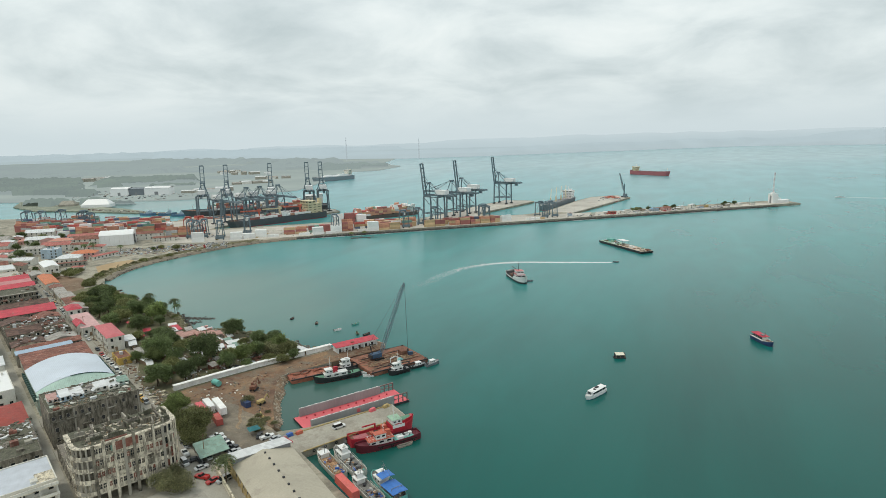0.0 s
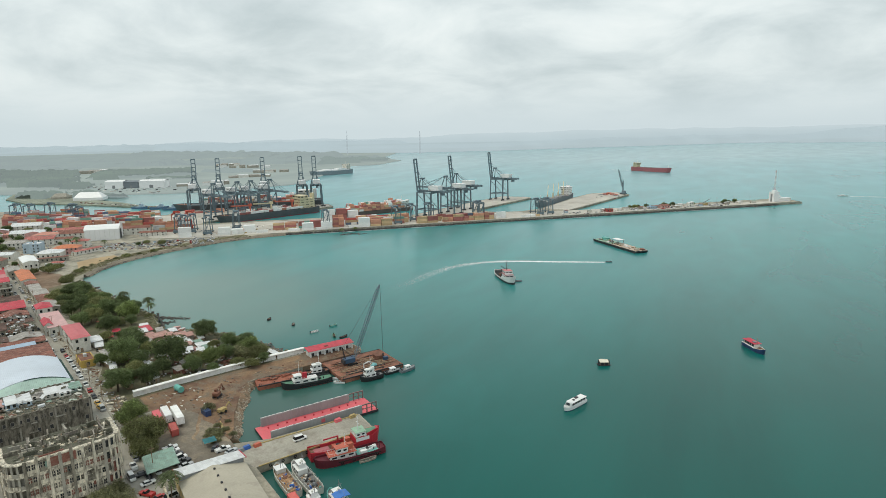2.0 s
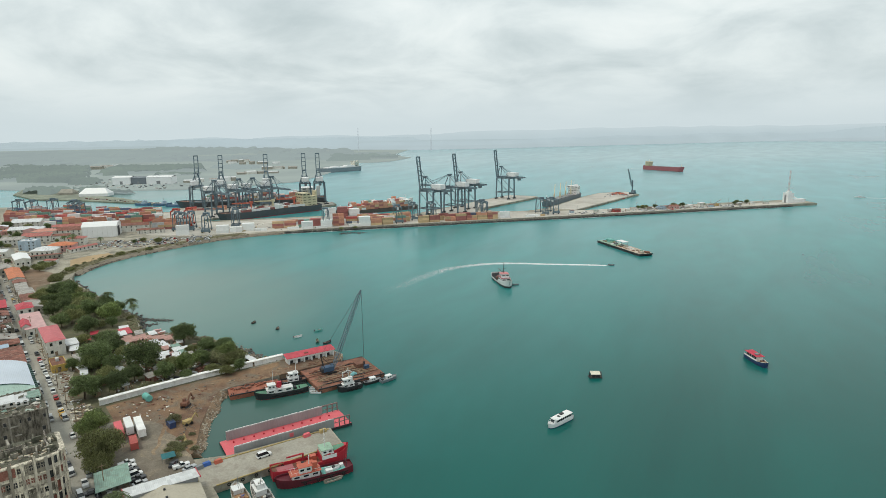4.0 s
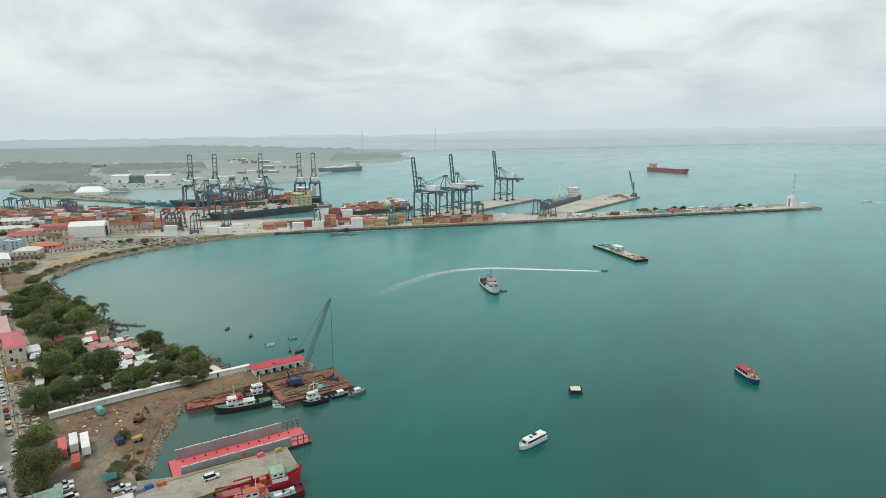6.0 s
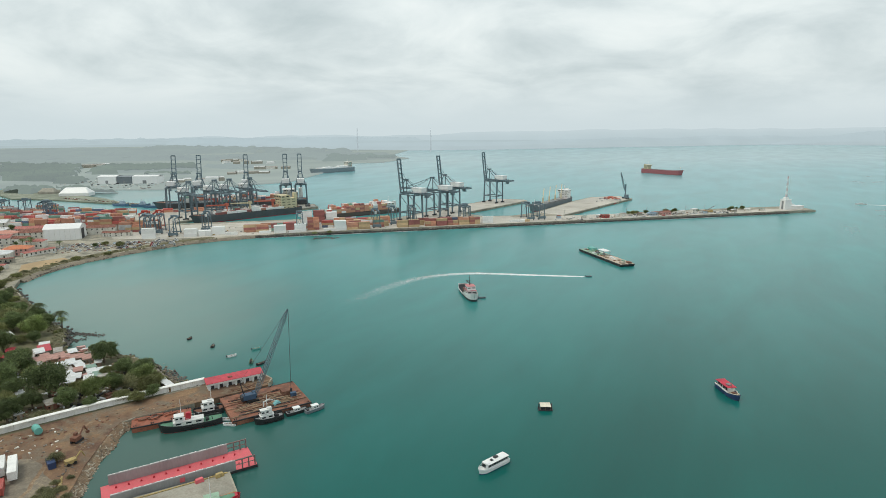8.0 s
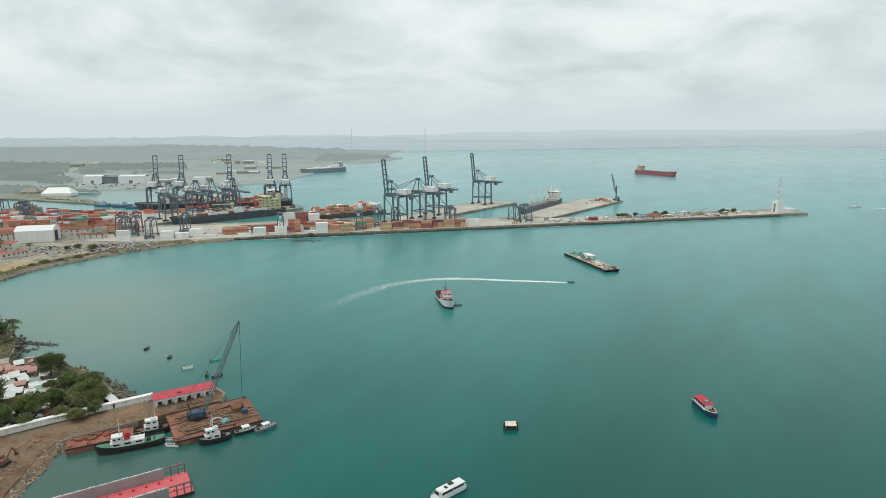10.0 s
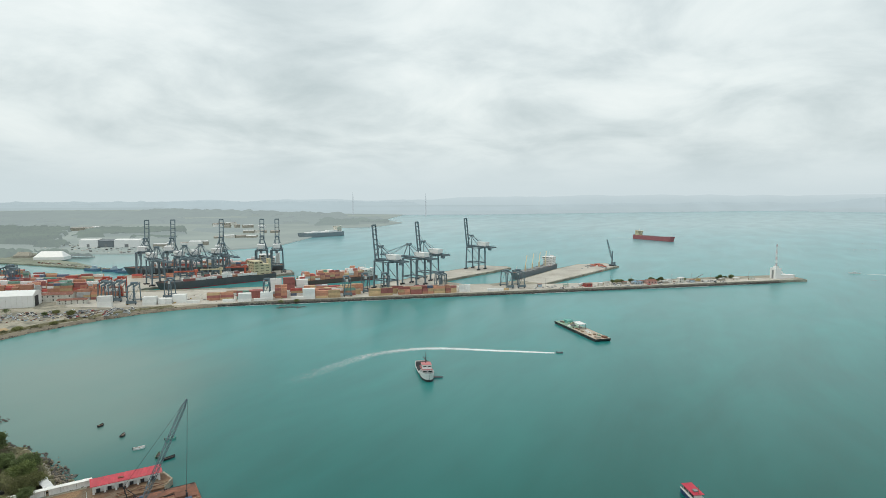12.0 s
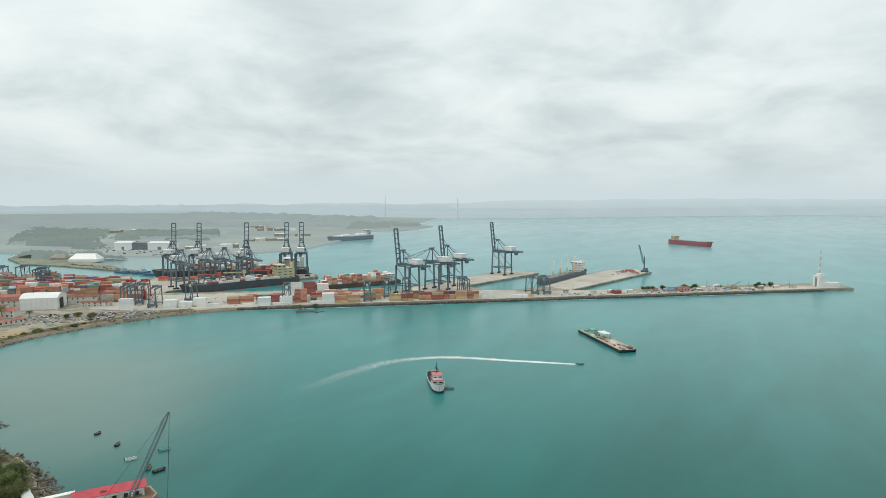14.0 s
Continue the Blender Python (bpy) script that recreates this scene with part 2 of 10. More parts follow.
def water_material():
    m = bpy.data.materials.new("sea_water")
    m.use_nodes = True
    n, l = m.node_tree.nodes, m.node_tree.links
    bsdf = n["Principled BSDF"]
    tc = n.new("ShaderNodeTexCoord")

    def tex(s, det, stretch=(1, 1, 1), ro=0.55, dist=0.0):
        mp = n.new("ShaderNodeMapping")
        mp.inputs["Scale"].default_value = stretch
        mp.inputs["Rotation"].default_value = (0, 0, radians(35))
        l.new(tc.outputs["Object"], mp.inputs["Vector"])
        t = n.new("ShaderNodeTexNoise")
        for k, v in (("Scale", s), ("Detail", det), ("Roughness", ro), ("Distortion", dist)):
            t.inputs[k].default_value = v
        l.new(mp.outputs[0], t.inputs["Vector"])
        return t

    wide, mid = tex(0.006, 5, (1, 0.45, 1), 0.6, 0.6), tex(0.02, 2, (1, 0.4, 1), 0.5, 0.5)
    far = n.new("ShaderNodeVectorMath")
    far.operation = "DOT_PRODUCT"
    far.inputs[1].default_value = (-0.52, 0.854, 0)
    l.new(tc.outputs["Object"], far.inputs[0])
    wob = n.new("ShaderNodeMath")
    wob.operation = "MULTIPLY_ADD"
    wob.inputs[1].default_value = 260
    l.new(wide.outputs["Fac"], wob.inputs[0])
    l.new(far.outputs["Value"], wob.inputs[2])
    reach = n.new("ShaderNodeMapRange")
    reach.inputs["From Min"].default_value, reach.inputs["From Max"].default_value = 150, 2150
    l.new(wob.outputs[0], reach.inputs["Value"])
    # Pales with distance: turbid shallows by the mole, then haze painted into the colour.
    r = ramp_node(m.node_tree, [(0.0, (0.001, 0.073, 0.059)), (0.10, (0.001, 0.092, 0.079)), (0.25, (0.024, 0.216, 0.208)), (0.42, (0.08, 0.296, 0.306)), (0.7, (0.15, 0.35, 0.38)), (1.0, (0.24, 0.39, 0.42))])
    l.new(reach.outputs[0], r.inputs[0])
    r2 = ramp_node(m.node_tree, [(0.35, (0.93, 0.93, 0.93)), (0.7, (1.07, 1.07, 1.07))])
    l.new(mid.outputs["Fac"], r2.inputs[0])
    mul = n.new("ShaderNodeMixRGB")
    mul.blend_type = "MULTIPLY"
    mul.inputs[0].default_value = 1
    l.new(r.outputs[0], mul.inputs[1])
    l.new(r2.outputs[0], mul.inputs[2])
    gust = tex(0.016, 5, (1, 0.28, 1), 0.6, 0.9)
    r3 = ramp_node(m.node_tree, [(0.36, (0.90, 0.91, 0.91)), (0.6, (1.04, 1.035, 1.035))])
    l.new(gust.outputs["Fac"], r3.inputs[0])
    blown = n.new("ShaderNodeMixRGB")
    blown.blend_type = "MULTIPLY"
    blown.inputs[0].default_value = 1
    l.new(mul.outputs[0], blown.inputs[1])
    l.new(r3.outputs[0], blown.inputs[2])
    # turbid shallows along the wooded shore and in the small dock; the last centre greys the far channel with painted
    # haze
    last = blown.outputs[0]
    for centre, reach_m, amount in (((-345, 300, 0), 150, 0.85), ((-250, 265, 0), 80, 0.5), ((-150, 180, 0), 75, 0.85), ((-470, 420, 0), 110, 0.4), ((-900, 760, 0), 260, 0.8)):
        near = n.new("ShaderNodeVectorMath")
        near.operation = "DISTANCE"
        near.inputs[1].default_value = centre
        l.new(tc.outputs["Object"], near.inputs[0])
        ragged = n.new("ShaderNodeMath")
        ragged.operation = "MULTIPLY_ADD"
        ragged.inputs[1].default_value = 0.7 * reach_m
        l.new(wide.outputs["Fac"], ragged.inputs[0])
        l.new(near.outputs["Value"], ragged.inputs[2])
        fade = n.new("ShaderNodeMapRange")
        fade.interpolation_type = "SMOOTHSTEP"
        for k, v in (("From Min", 0.45 * reach_m), ("From Max", 1.4 * reach_m), ("To Min", amount), ("To Max", 0.0)):
            fade.inputs[k].default_value = v
        l.new(ragged.outputs[0], fade.inputs["Value"])
        silt_haze = n.new("ShaderNodeMixRGB")
        silt_haze.inputs[2].default_value = {75: (0.055, 0.110, 0.092, 1), 260: (0.2, 0.30, 0.285, 1)}.get(reach_m, (0.14, 0.225, 0.195, 1))
        l.new(fade.outputs[0], silt_haze.inputs[0])
        l.new(last, silt_haze.inputs[1])
        last = silt_haze.outputs[0]
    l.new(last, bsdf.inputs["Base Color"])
    bsdf.inputs["IOR"].default_value = 1.33
    bsdf.inputs["Specular IOR Level"].default_value = 0.52
    rr = n.new("ShaderNodeMapRange")
    rr.inputs["To Min"].default_value, rr.inputs["To Max"].default_value = 0.22, 0.28
    l.new(mid.outputs["Fac"], rr.inputs["Value"])
    l.new(rr.outputs[0], bsdf.inputs["Roughness"])
    small = tex(0.45, 4, (1, 0.55, 1), 0.6, 0.3)
    b = n.new("ShaderNodeBump")
    b.inputs["Strength"].default_value, b.inputs["Distance"].default_value = 0.04, 0.4
    l.new(small.outputs["Fac"], b.inputs["Height"])
    calm = n.new("ShaderNodeMapRange")
    for k, v in (("From Min", 0.0), ("From Max", 0.3), ("To Min", 0.05), ("To Max", 0.0)):
        calm.inputs[k].default_value = v
    l.new(reach.outputs[0], calm.inputs["Value"])
    l.new(calm.outputs[0], b.inputs["Strength"])
    l.new(b.outputs[0], bsdf.inputs["Normal"])
    return m


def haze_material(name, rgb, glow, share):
    """Far land seen through damp air: part surface, part glow painting the scattered light."""
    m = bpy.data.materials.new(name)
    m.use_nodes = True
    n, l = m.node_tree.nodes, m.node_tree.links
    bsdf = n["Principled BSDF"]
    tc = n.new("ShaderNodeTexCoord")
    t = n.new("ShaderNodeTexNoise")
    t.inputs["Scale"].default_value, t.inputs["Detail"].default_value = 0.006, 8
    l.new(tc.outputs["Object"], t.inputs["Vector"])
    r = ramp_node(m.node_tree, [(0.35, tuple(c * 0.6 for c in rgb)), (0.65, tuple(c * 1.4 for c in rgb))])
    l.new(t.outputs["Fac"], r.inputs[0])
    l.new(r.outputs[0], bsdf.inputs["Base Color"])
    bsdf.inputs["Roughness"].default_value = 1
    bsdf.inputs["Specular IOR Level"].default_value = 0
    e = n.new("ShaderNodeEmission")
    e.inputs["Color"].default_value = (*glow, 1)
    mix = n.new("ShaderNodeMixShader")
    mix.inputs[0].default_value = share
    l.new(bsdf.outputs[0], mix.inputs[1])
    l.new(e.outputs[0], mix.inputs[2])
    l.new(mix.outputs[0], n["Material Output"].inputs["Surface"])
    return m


def earth_material(name, tones, scale, bump=0.4):
    """Trodden ground: several soils blending softly into one another, with grit and tyre-worn streaks."""
    m = paint(name, tones[0], 0.95, var=0.22, scale=0.25, fine=1.6, dirt=0.25, dirt_rgb=tuple(0.6 * c for c in tones[0]), bump=bump)
    n, l = m.node_tree.nodes, m.node_tree.links
    tc = n.new("ShaderNodeTexCoord")
    bsdf = n["Principled BSDF"]
    last = bsdf.inputs["Base Color"].links[0].from_socket
    for k, (tone, s_, lo, hi, shift) in enumerate((tones[1], scale, 0.47, 0.6, 0) if k == 0 else (tones[k + 1], scale * (1 + 0.7 * k), 0.5, 0.62, 31 * k) for k in range(len(tones) - 1)):
        mp = n.new("ShaderNodeMapping")
        mp.inputs["Location"].default_value = (shift, 2 * shift, 0)
        l.new(tc.outputs["Object"], mp.inputs["Vector"])
        t = n.new("ShaderNodeTexNoise")
        for q, v in (("Scale", s_), ("Detail", 8.0), ("Roughness", 0.62), ("Distortion", 0.4)):
            t.inputs[q].default_value = v
        l.new(mp.outputs[0], t.inputs["Vector"])
        r = ramp_node(m.node_tree, [(lo, (0, 0, 0)), (hi, (1, 1, 1))])
        l.new(t.outputs["Fac"], r.inputs[0])
        grit = n.new("ShaderNodeTexNoise")
        grit.inputs["Scale"].default_value, grit.inputs["Detail"].default_value = 2.2, 5
        l.new(tc.outputs["Object"], grit.inputs["Vector"])
        rg = ramp_node(m.node_tree, [(0.35, tuple(0.75 * c for c in tone)), (0.65, tuple(1.2 * c for c in tone))])
        l.new(grit.outputs["Fac"], rg.inputs[0])
        mx = n.new("ShaderNodeMixRGB")
        l.new(r.outputs[0], mx.inputs[0])
        l.new(last, mx.inputs[1])
        l.new(rg.outputs[0], mx.inputs[2])
        last = mx.outputs[0]
    l.new(last, bsdf.inputs["Base Color"])
    return m


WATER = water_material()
CONCRETE = paint("weathered_concrete", (0.36, 0.335, 0.278), 0.85, var=0.22, scale=0.06, fine=1.5, dirt=0.42, dirt_rgb=(0.22, 0.185, 0.15))
QUAY = paint("port_apron", (0.51, 0.48, 0.425), 0.9, var=0.2, scale=0.02, fine=0.6, dirt=0.35, dirt_rgb=(0.33, 0.285, 0.23))
TOWN_GROUND = paint("dusty_ground", (0.36, 0.33, 0.262), 0.95, var=0.3, scale=0.03, fine=0.8, dirt=0.5, dirt_rgb=(0.13, 0.125, 0.10))
ASPHALT = paint("worn_asphalt", (0.365, 0.345, 0.295), 0.9, var=0.15, scale=0.08, fine=2.0, dirt=0.2, dirt_rgb=(0.2, 0.185, 0.165))
DIRT = paint("red_brown_dirt", (0.205, 0.135, 0.088), 0.95, var=0.3, scale=0.07, fine=1.2, dirt=0.45, dirt_rgb=(0.26, 0.205, 0.145), bump=0.4)
SAND = paint("ochre_sand", (0.42, 0.30, 0.17), 0.95, var=0.15, scale=0.05, fine=1.0)
GRASSY = paint("rough_grass", (0.13, 0.125, 0.07), 0.95, var=0.3, scale=0.05, fine=1.5, dirt=0.4, dirt_rgb=(0.2, 0.16, 0.1))
ROCK = paint("shore_rock", (0.12, 0.11, 0.10), 0.9, var=0.3, scale=0.5, fine=4, dirt=0.3, dirt_rgb=(0.25, 0.23, 0.2), bump=0.6, vary=0.35)
CRANE_BLUE = paint("crane_blue_grey", (0.135, 0.19, 0.22), 0.6, var=0.15, scale=0.2, fine=2, dirt=0.15, dirt_rgb=(0.13, 0.09, 0.07))
WHITE = paint("white_paint", (0.74, 0.74, 0.72), 0.55, var=0.07, scale=0.25, fine=3, dirt=0.12, dirt_rgb=(0.42, 0.38, 0.33))
CLEAN_WHITE = paint("clean_white_paint", (0.8, 0.8, 0.79), 0.45, var=0.04, scale=0.3, fine=3)
CREAM = paint("cream_paint", (0.62, 0.54, 0.36), 0.6, var=0.08, scale=0.3, fine=3, dirt=0.1)
BLACK = paint("black_hull", (0.028, 0.03, 0.032), 0.5, var=0.25, scale=0.1, fine=2, dirt=0.15, dirt_rgb=(0.09, 0.05, 0.035))
HULL_RED = paint("red_hull", (0.48, 0.028, 0.045), 0.5, var=0.15, scale=0.1, fine=2, dirt=0.12, dirt_rgb=(0.16, 0.05, 0.04))
RUST = paint("rusted_steel", (0.19, 0.085, 0.055), 0.9, var=0.35, scale=0.25, fine=3, dirt=0.4, dirt_rgb=(0.26, 0.155, 0.11), bump=0.3)
STEEL = paint("grey_steel", (0.22, 0.23, 0.235), 0.6, var=0.15, scale=0.3, fine=3, dirt=0.25, dirt_rgb=(0.32, 0.3, 0.28))
DARK = paint("dark_metal", (0.035, 0.035, 0.038), 0.7, var=0.2)
RUBBER = paint("black_rubber", (0.018, 0.018, 0.018), 0.85, var=0.2)
GLASS = paint("dark_window_glass", (0.02, 0.027, 0.03), 0.12, var=0.1, bump=0)
WOOD = paint("weathered_planks", (0.27, 0.19, 0.12), 0.85, var=0.3, scale=0.8, fine=9, dirt=0.3)
PINK_RED = paint("coral_red_deck", (0.68, 0.13, 0.15), 0.7, var=0.12, scale=0.15, fine=2, dirt=0.18, dirt_rgb=(0.5, 0.22, 0.18))
RED_ROOF = ribbed("red_sheet_roof", (0.53, 0.055, 0.078), 0.5, sheets=0.16, rough=0.6, var=0.15, scale=0.2, dirt=0.25, dirt_rgb=(0.34, 0.13, 0.12))
RUST_ROOF = ribbed("rusty_sheet_roof", (0.24, 0.095, 0.068), 0.5, sheets=0.4, rough=0.85, var=0.3, scale=0.25, dirt=0.4, dirt_rgb=(0.34, 0.22, 0.17))
ORANGE_ROOF = ribbed("orange_sheet_roof", (0.56, 0.185, 0.085), 0.5, rough=0.7, var=0.15, dirt=0.2)
GREY_ROOF = ribbed("grey_sheet_roof", (0.38, 0.355, 0.32), 0.5, sheets=0.3, rough=0.6, var=0.2, scale=0.2, dirt=0.35, dirt_rgb=(0.22, 0.17, 0.14))
PALE_ROOF = ribbed("pale_sheet_roof", (0.66, 0.67, 0.67), 0.5, sheets=0.18, rough=0.5, var=0.08, scale=0.2, dirt=0.15, dirt_rgb=(0.42, 0.38, 0.34))
TEAL_ROOF = ribbed("green_sheet_roof", (0.22, 0.34, 0.28), 0.5, sheets=0.2, rough=0.6, var=0.2, scale=0.3, dirt=0.35, dirt_rgb=(0.2, 0.2, 0.16))
LEAF_MATS = [paint("foliage_" + k, c, 0.7, var=0.35, scale=0.5, fine=3, bump=0, vary=0.25) for k, c in (("deep", (0.115, 0.148, 0.062)), ("olive", (0.16, 0.168, 0.072)), ("bright", (0.15, 0.185, 0.068)), ("dry", (0.175, 0.175, 0.095)))]
BARK = paint("bark", (0.13, 0.1, 0.075), 0.95, var=0.3, scale=1, fine=8)
for leaf in LEAF_MATS:
    ln, ll = leaf.node_tree.nodes, leaf.node_tree.links
    isl = ln.new("ShaderNodeNewGeometry")
    lv = ln.new("ShaderNodeMapRange")
    lv.inputs["To Min"].default_value, lv.inputs["To Max"].default_value = 0.55, 1.7
    lh = ln.new("ShaderNodeHueSaturation")
    ll.new(isl.outputs["Random Per Island"], lv.inputs["Value"])
    ll.new(lv.outputs[0], lh.inputs["Value"])
    ll.new(ln["Principled BSDF"].inputs["Base Color"].links[0].from_socket, lh.inputs["Color"])
    ll.new(lh.outputs[0], ln["Principled BSDF"].inputs["Base Color"])
    thin = ln.new("ShaderNodeBsdfTranslucent")
    glow = ln.new("ShaderNodeHueSaturation")
    glow.inputs["Value"].default_value = 1.9
    ll.new(lh.outputs[0], glow.inputs["Color"])
    ll.new(glow.outputs[0], thin.inputs["Color"])
    both = ln.new("ShaderNodeMixShader")
    both.inputs[0].default_value = 0.5
    ll.new(ln["Principled BSDF"].outputs[0], both.inputs[1])
    ll.new(thin.outputs[0], both.inputs[2])
    ll.new(both.outputs[0], ln["Material Output"].inputs["Surface"])
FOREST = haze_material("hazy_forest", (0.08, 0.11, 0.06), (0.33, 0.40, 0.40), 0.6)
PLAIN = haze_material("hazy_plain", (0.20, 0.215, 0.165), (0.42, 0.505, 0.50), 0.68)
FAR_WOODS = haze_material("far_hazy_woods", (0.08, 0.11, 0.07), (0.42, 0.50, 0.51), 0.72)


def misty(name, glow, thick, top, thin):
    """Far backdrop dissolving upwards into damp air, the haze painted as an emissive glow."""
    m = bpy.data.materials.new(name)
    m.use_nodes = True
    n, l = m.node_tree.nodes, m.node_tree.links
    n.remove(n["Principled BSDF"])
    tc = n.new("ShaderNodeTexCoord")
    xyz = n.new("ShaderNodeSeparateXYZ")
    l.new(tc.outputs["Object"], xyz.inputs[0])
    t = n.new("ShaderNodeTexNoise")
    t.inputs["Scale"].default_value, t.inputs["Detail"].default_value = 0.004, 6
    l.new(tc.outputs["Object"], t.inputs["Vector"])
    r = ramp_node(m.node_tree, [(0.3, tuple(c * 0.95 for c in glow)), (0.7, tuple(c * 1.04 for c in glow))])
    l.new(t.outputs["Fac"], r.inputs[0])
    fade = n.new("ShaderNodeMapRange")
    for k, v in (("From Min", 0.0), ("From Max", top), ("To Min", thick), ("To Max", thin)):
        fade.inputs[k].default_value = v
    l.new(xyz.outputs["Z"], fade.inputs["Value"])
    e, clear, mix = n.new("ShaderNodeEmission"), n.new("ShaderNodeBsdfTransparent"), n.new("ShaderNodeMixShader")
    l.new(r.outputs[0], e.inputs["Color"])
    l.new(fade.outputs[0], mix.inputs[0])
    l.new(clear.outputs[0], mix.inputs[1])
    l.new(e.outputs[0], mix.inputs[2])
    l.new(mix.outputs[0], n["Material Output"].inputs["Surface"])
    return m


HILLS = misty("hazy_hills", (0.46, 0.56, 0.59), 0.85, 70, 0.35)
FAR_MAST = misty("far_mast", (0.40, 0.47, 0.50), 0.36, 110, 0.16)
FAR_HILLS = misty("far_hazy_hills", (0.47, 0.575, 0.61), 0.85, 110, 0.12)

# ---- water and land ----
# Two working frames: the mole (s along it, d inland) and the small dock.
def frame_of(ox, oy, angle):
    c, s = math.cos(radians(angle)), math.sin(radians(angle))
    return lambda a, b: (ox + a * c - b * s, oy + a * s + b * c)


MOLE = frame_of(-416, 518, 40)
DOCK = frame_of(-140, 150, 57.5)
LAND = 2.5

sea = Geo()
sea.add([(-9000, -3000, 0), (9000, -3000, 0), (9000, 9000, 0), (-9000, 9000, 0)], [(0, 1, 2, 3)])
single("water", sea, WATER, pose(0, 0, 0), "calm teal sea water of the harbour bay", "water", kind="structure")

SHORE_MOLE = [(123, 970), (-416, 518), (-438, 490), (-453, 460), (-460, 430), (-464, 400), (-466, 370), (-462, 345), (-455, 325), (-443, 305)]
SHORE_TREES = [(-425, 291), (-395, 279), (-362, 268), (-330, 256), (-312, 251), (-302, 249), (-294, 243), (-284, 237), (-278, 231), (-266, 229), (-257, 231), (-255, 237), (-242, 236), (-231, 238), (-217, 235), (-204, 231), (-194, 226), (-185, 222), (-178.9, 229.3), (-161.4, 249.5), (-154, 247.2), (-150.8, 241)]


def ragged(line, step, amount, seed):
    """The same line in short uneven steps."""
    pts = []
    for (ax, ay), (bx_, by_) in zip(line, line[1:]):
        n = max(1, int(math.hypot(bx_ - ax, by_ - ay) / step))
        for i in range(n):
            x, y = ax + (bx_ - ax) * i / n, ay + (by_ - ay) * i / n
            pts.append((x + amount * noise.noise((x * 0.13, y * 0.13, seed)), y + amount * noise.noise((x * 0.13, y * 0.13, seed + 9))))
    return pts + [line[-1]]


YARD_EDGE = [DOCK(*p) for p in ((19.5, 55.1), (12.6, 53.4), (8.5, 47), (4, 36), (0, 26), (-3, 15.5))]
SHORE_YARD = ragged(YARD_EDGE, 2.0, 2.0, 4) + [(-146, 147), (-136, 155)]
SHORE_JETTY = [(-116, 184), (-105.7, 176.9), (-127.2, 138.7), (-96, 121), (-74, 80), (-40, -60), (-30, -400)]
INLAND = [(-900, -500), (-1700, -200), (-1500, 300), (-1010, 500)]
BASINS = [MOLE(*p) for p in ((-378, 335), (-269, 258), (-205, 212), (-148, 206), (-140, 245), (70, 245), (74, 214), (55, 202), (-94, 119.6), (-92, 104), (60, 100), (150, 66))]
FINGER_ONE = [(-348, 664), (-318, 850), (-303, 921), (-262, 925), (-252, 914), (-288, 752), (-252, 742), (-222, 760)]
FINGER_TWO = [(-205, 796), (-190, 936), (-176, 1000), (-140, 1034), (-115, 1006), (-165, 786), (-152, 790)]
MOLE_BACK = [(-53, 882), (24, 948), (80, 992), (112, 992)]
outline = SHORE_MOLE + SHORE_TREES + SHORE_YARD + SHORE_JETTY + INLAND + BASINS + FINGER_ONE + FINGER_TWO + MOLE_BACK
single("ground", Geo().prism(outline, -3.0, LAND), TOWN_GROUND, pose(0, 0, 0), "dusty grey town and port ground above the sea", "ground", kind="structure")


def slab(name, pts, z, mat, label, category="pavement", below=0.3):
    return single(name, Geo().prism(pts, z - below, z), mat, pose(0, 0, 0), label, category, kind="structure")


slab("port_apron", [MOLE(a, b) for a, b in ((-95, 2), (140, 2), (690, 2), (690, 22), (480, 40), (300, 45), (300, 60), (150, 62), (60, 92), (-90, 92), (-140, 110), (-140, 20))], LAND + 0.012, QUAY, "pale dusty concrete apron of the container port")
slab("pier_deck", [MOLE(a, b) for a, b in ((-91, 123), (54, 204), (71, 216), (68, 242), (-134, 242), (-140, 200), (-270, 215), (-270, 115), (-145, 112), (-98, 104))], LAND + 0.012, QUAY, "dusty concrete deck of the crane pier")
slab("finger_pier_deck", [(-339, 690), (-315, 850), (-301, 918), (-263, 922), (-255, 912), (-291, 750), (-272, 728), (-290, 705)], LAND + 0.012, QUAY, "pale concrete deck of a long finger pier")
slab("wide_pier_deck", [(-202, 800), (-187, 936), (-173, 998), (-140, 1030), (-118, 1005), (-167, 790)], LAND + 0.012, QUAY, "wide pale concrete deck of a cargo pier")


def rocks(name, line, count, size, spread, label, seed, low=-0.3, high=0.6, mat=None, category="rocks"):
    """Tumbled stones along a shore line."""
    rng = random.Random(seed)
    g = Geo()
    for k in range(count):
        f = rng.random() * (len(line) - 1)
        i = int(f)
        (ax, ay), (bx, by) = line[i], line[i + 1]
        x, y = ax + (bx - ax) * (f - i) + rng.gauss(0, spread), ay + (by - ay) * (f - i) + rng.gauss(0, spread)
        r = size * rng.uniform(0.4, 1.3)
        z = rng.uniform(low, high)
        ring = [[(x + r * h * math.cos(a + rng.uniform(-0.3, 0.3)) * rng.uniform(0.8, 1.2), y + r * h * math.sin(a) * rng.uniform(0.8, 1.2), z + r * zz) for a in (0, 1.26, 2.5, 3.77, 5.03)] for h, zz in ((0.8, -0.4), (1.0, 0.15), (0.45, 0.65))]
        g.loft(ring)
    return single(name, g, mat or ROCK, pose(0, 0, 0), label, category, kind="stuff")


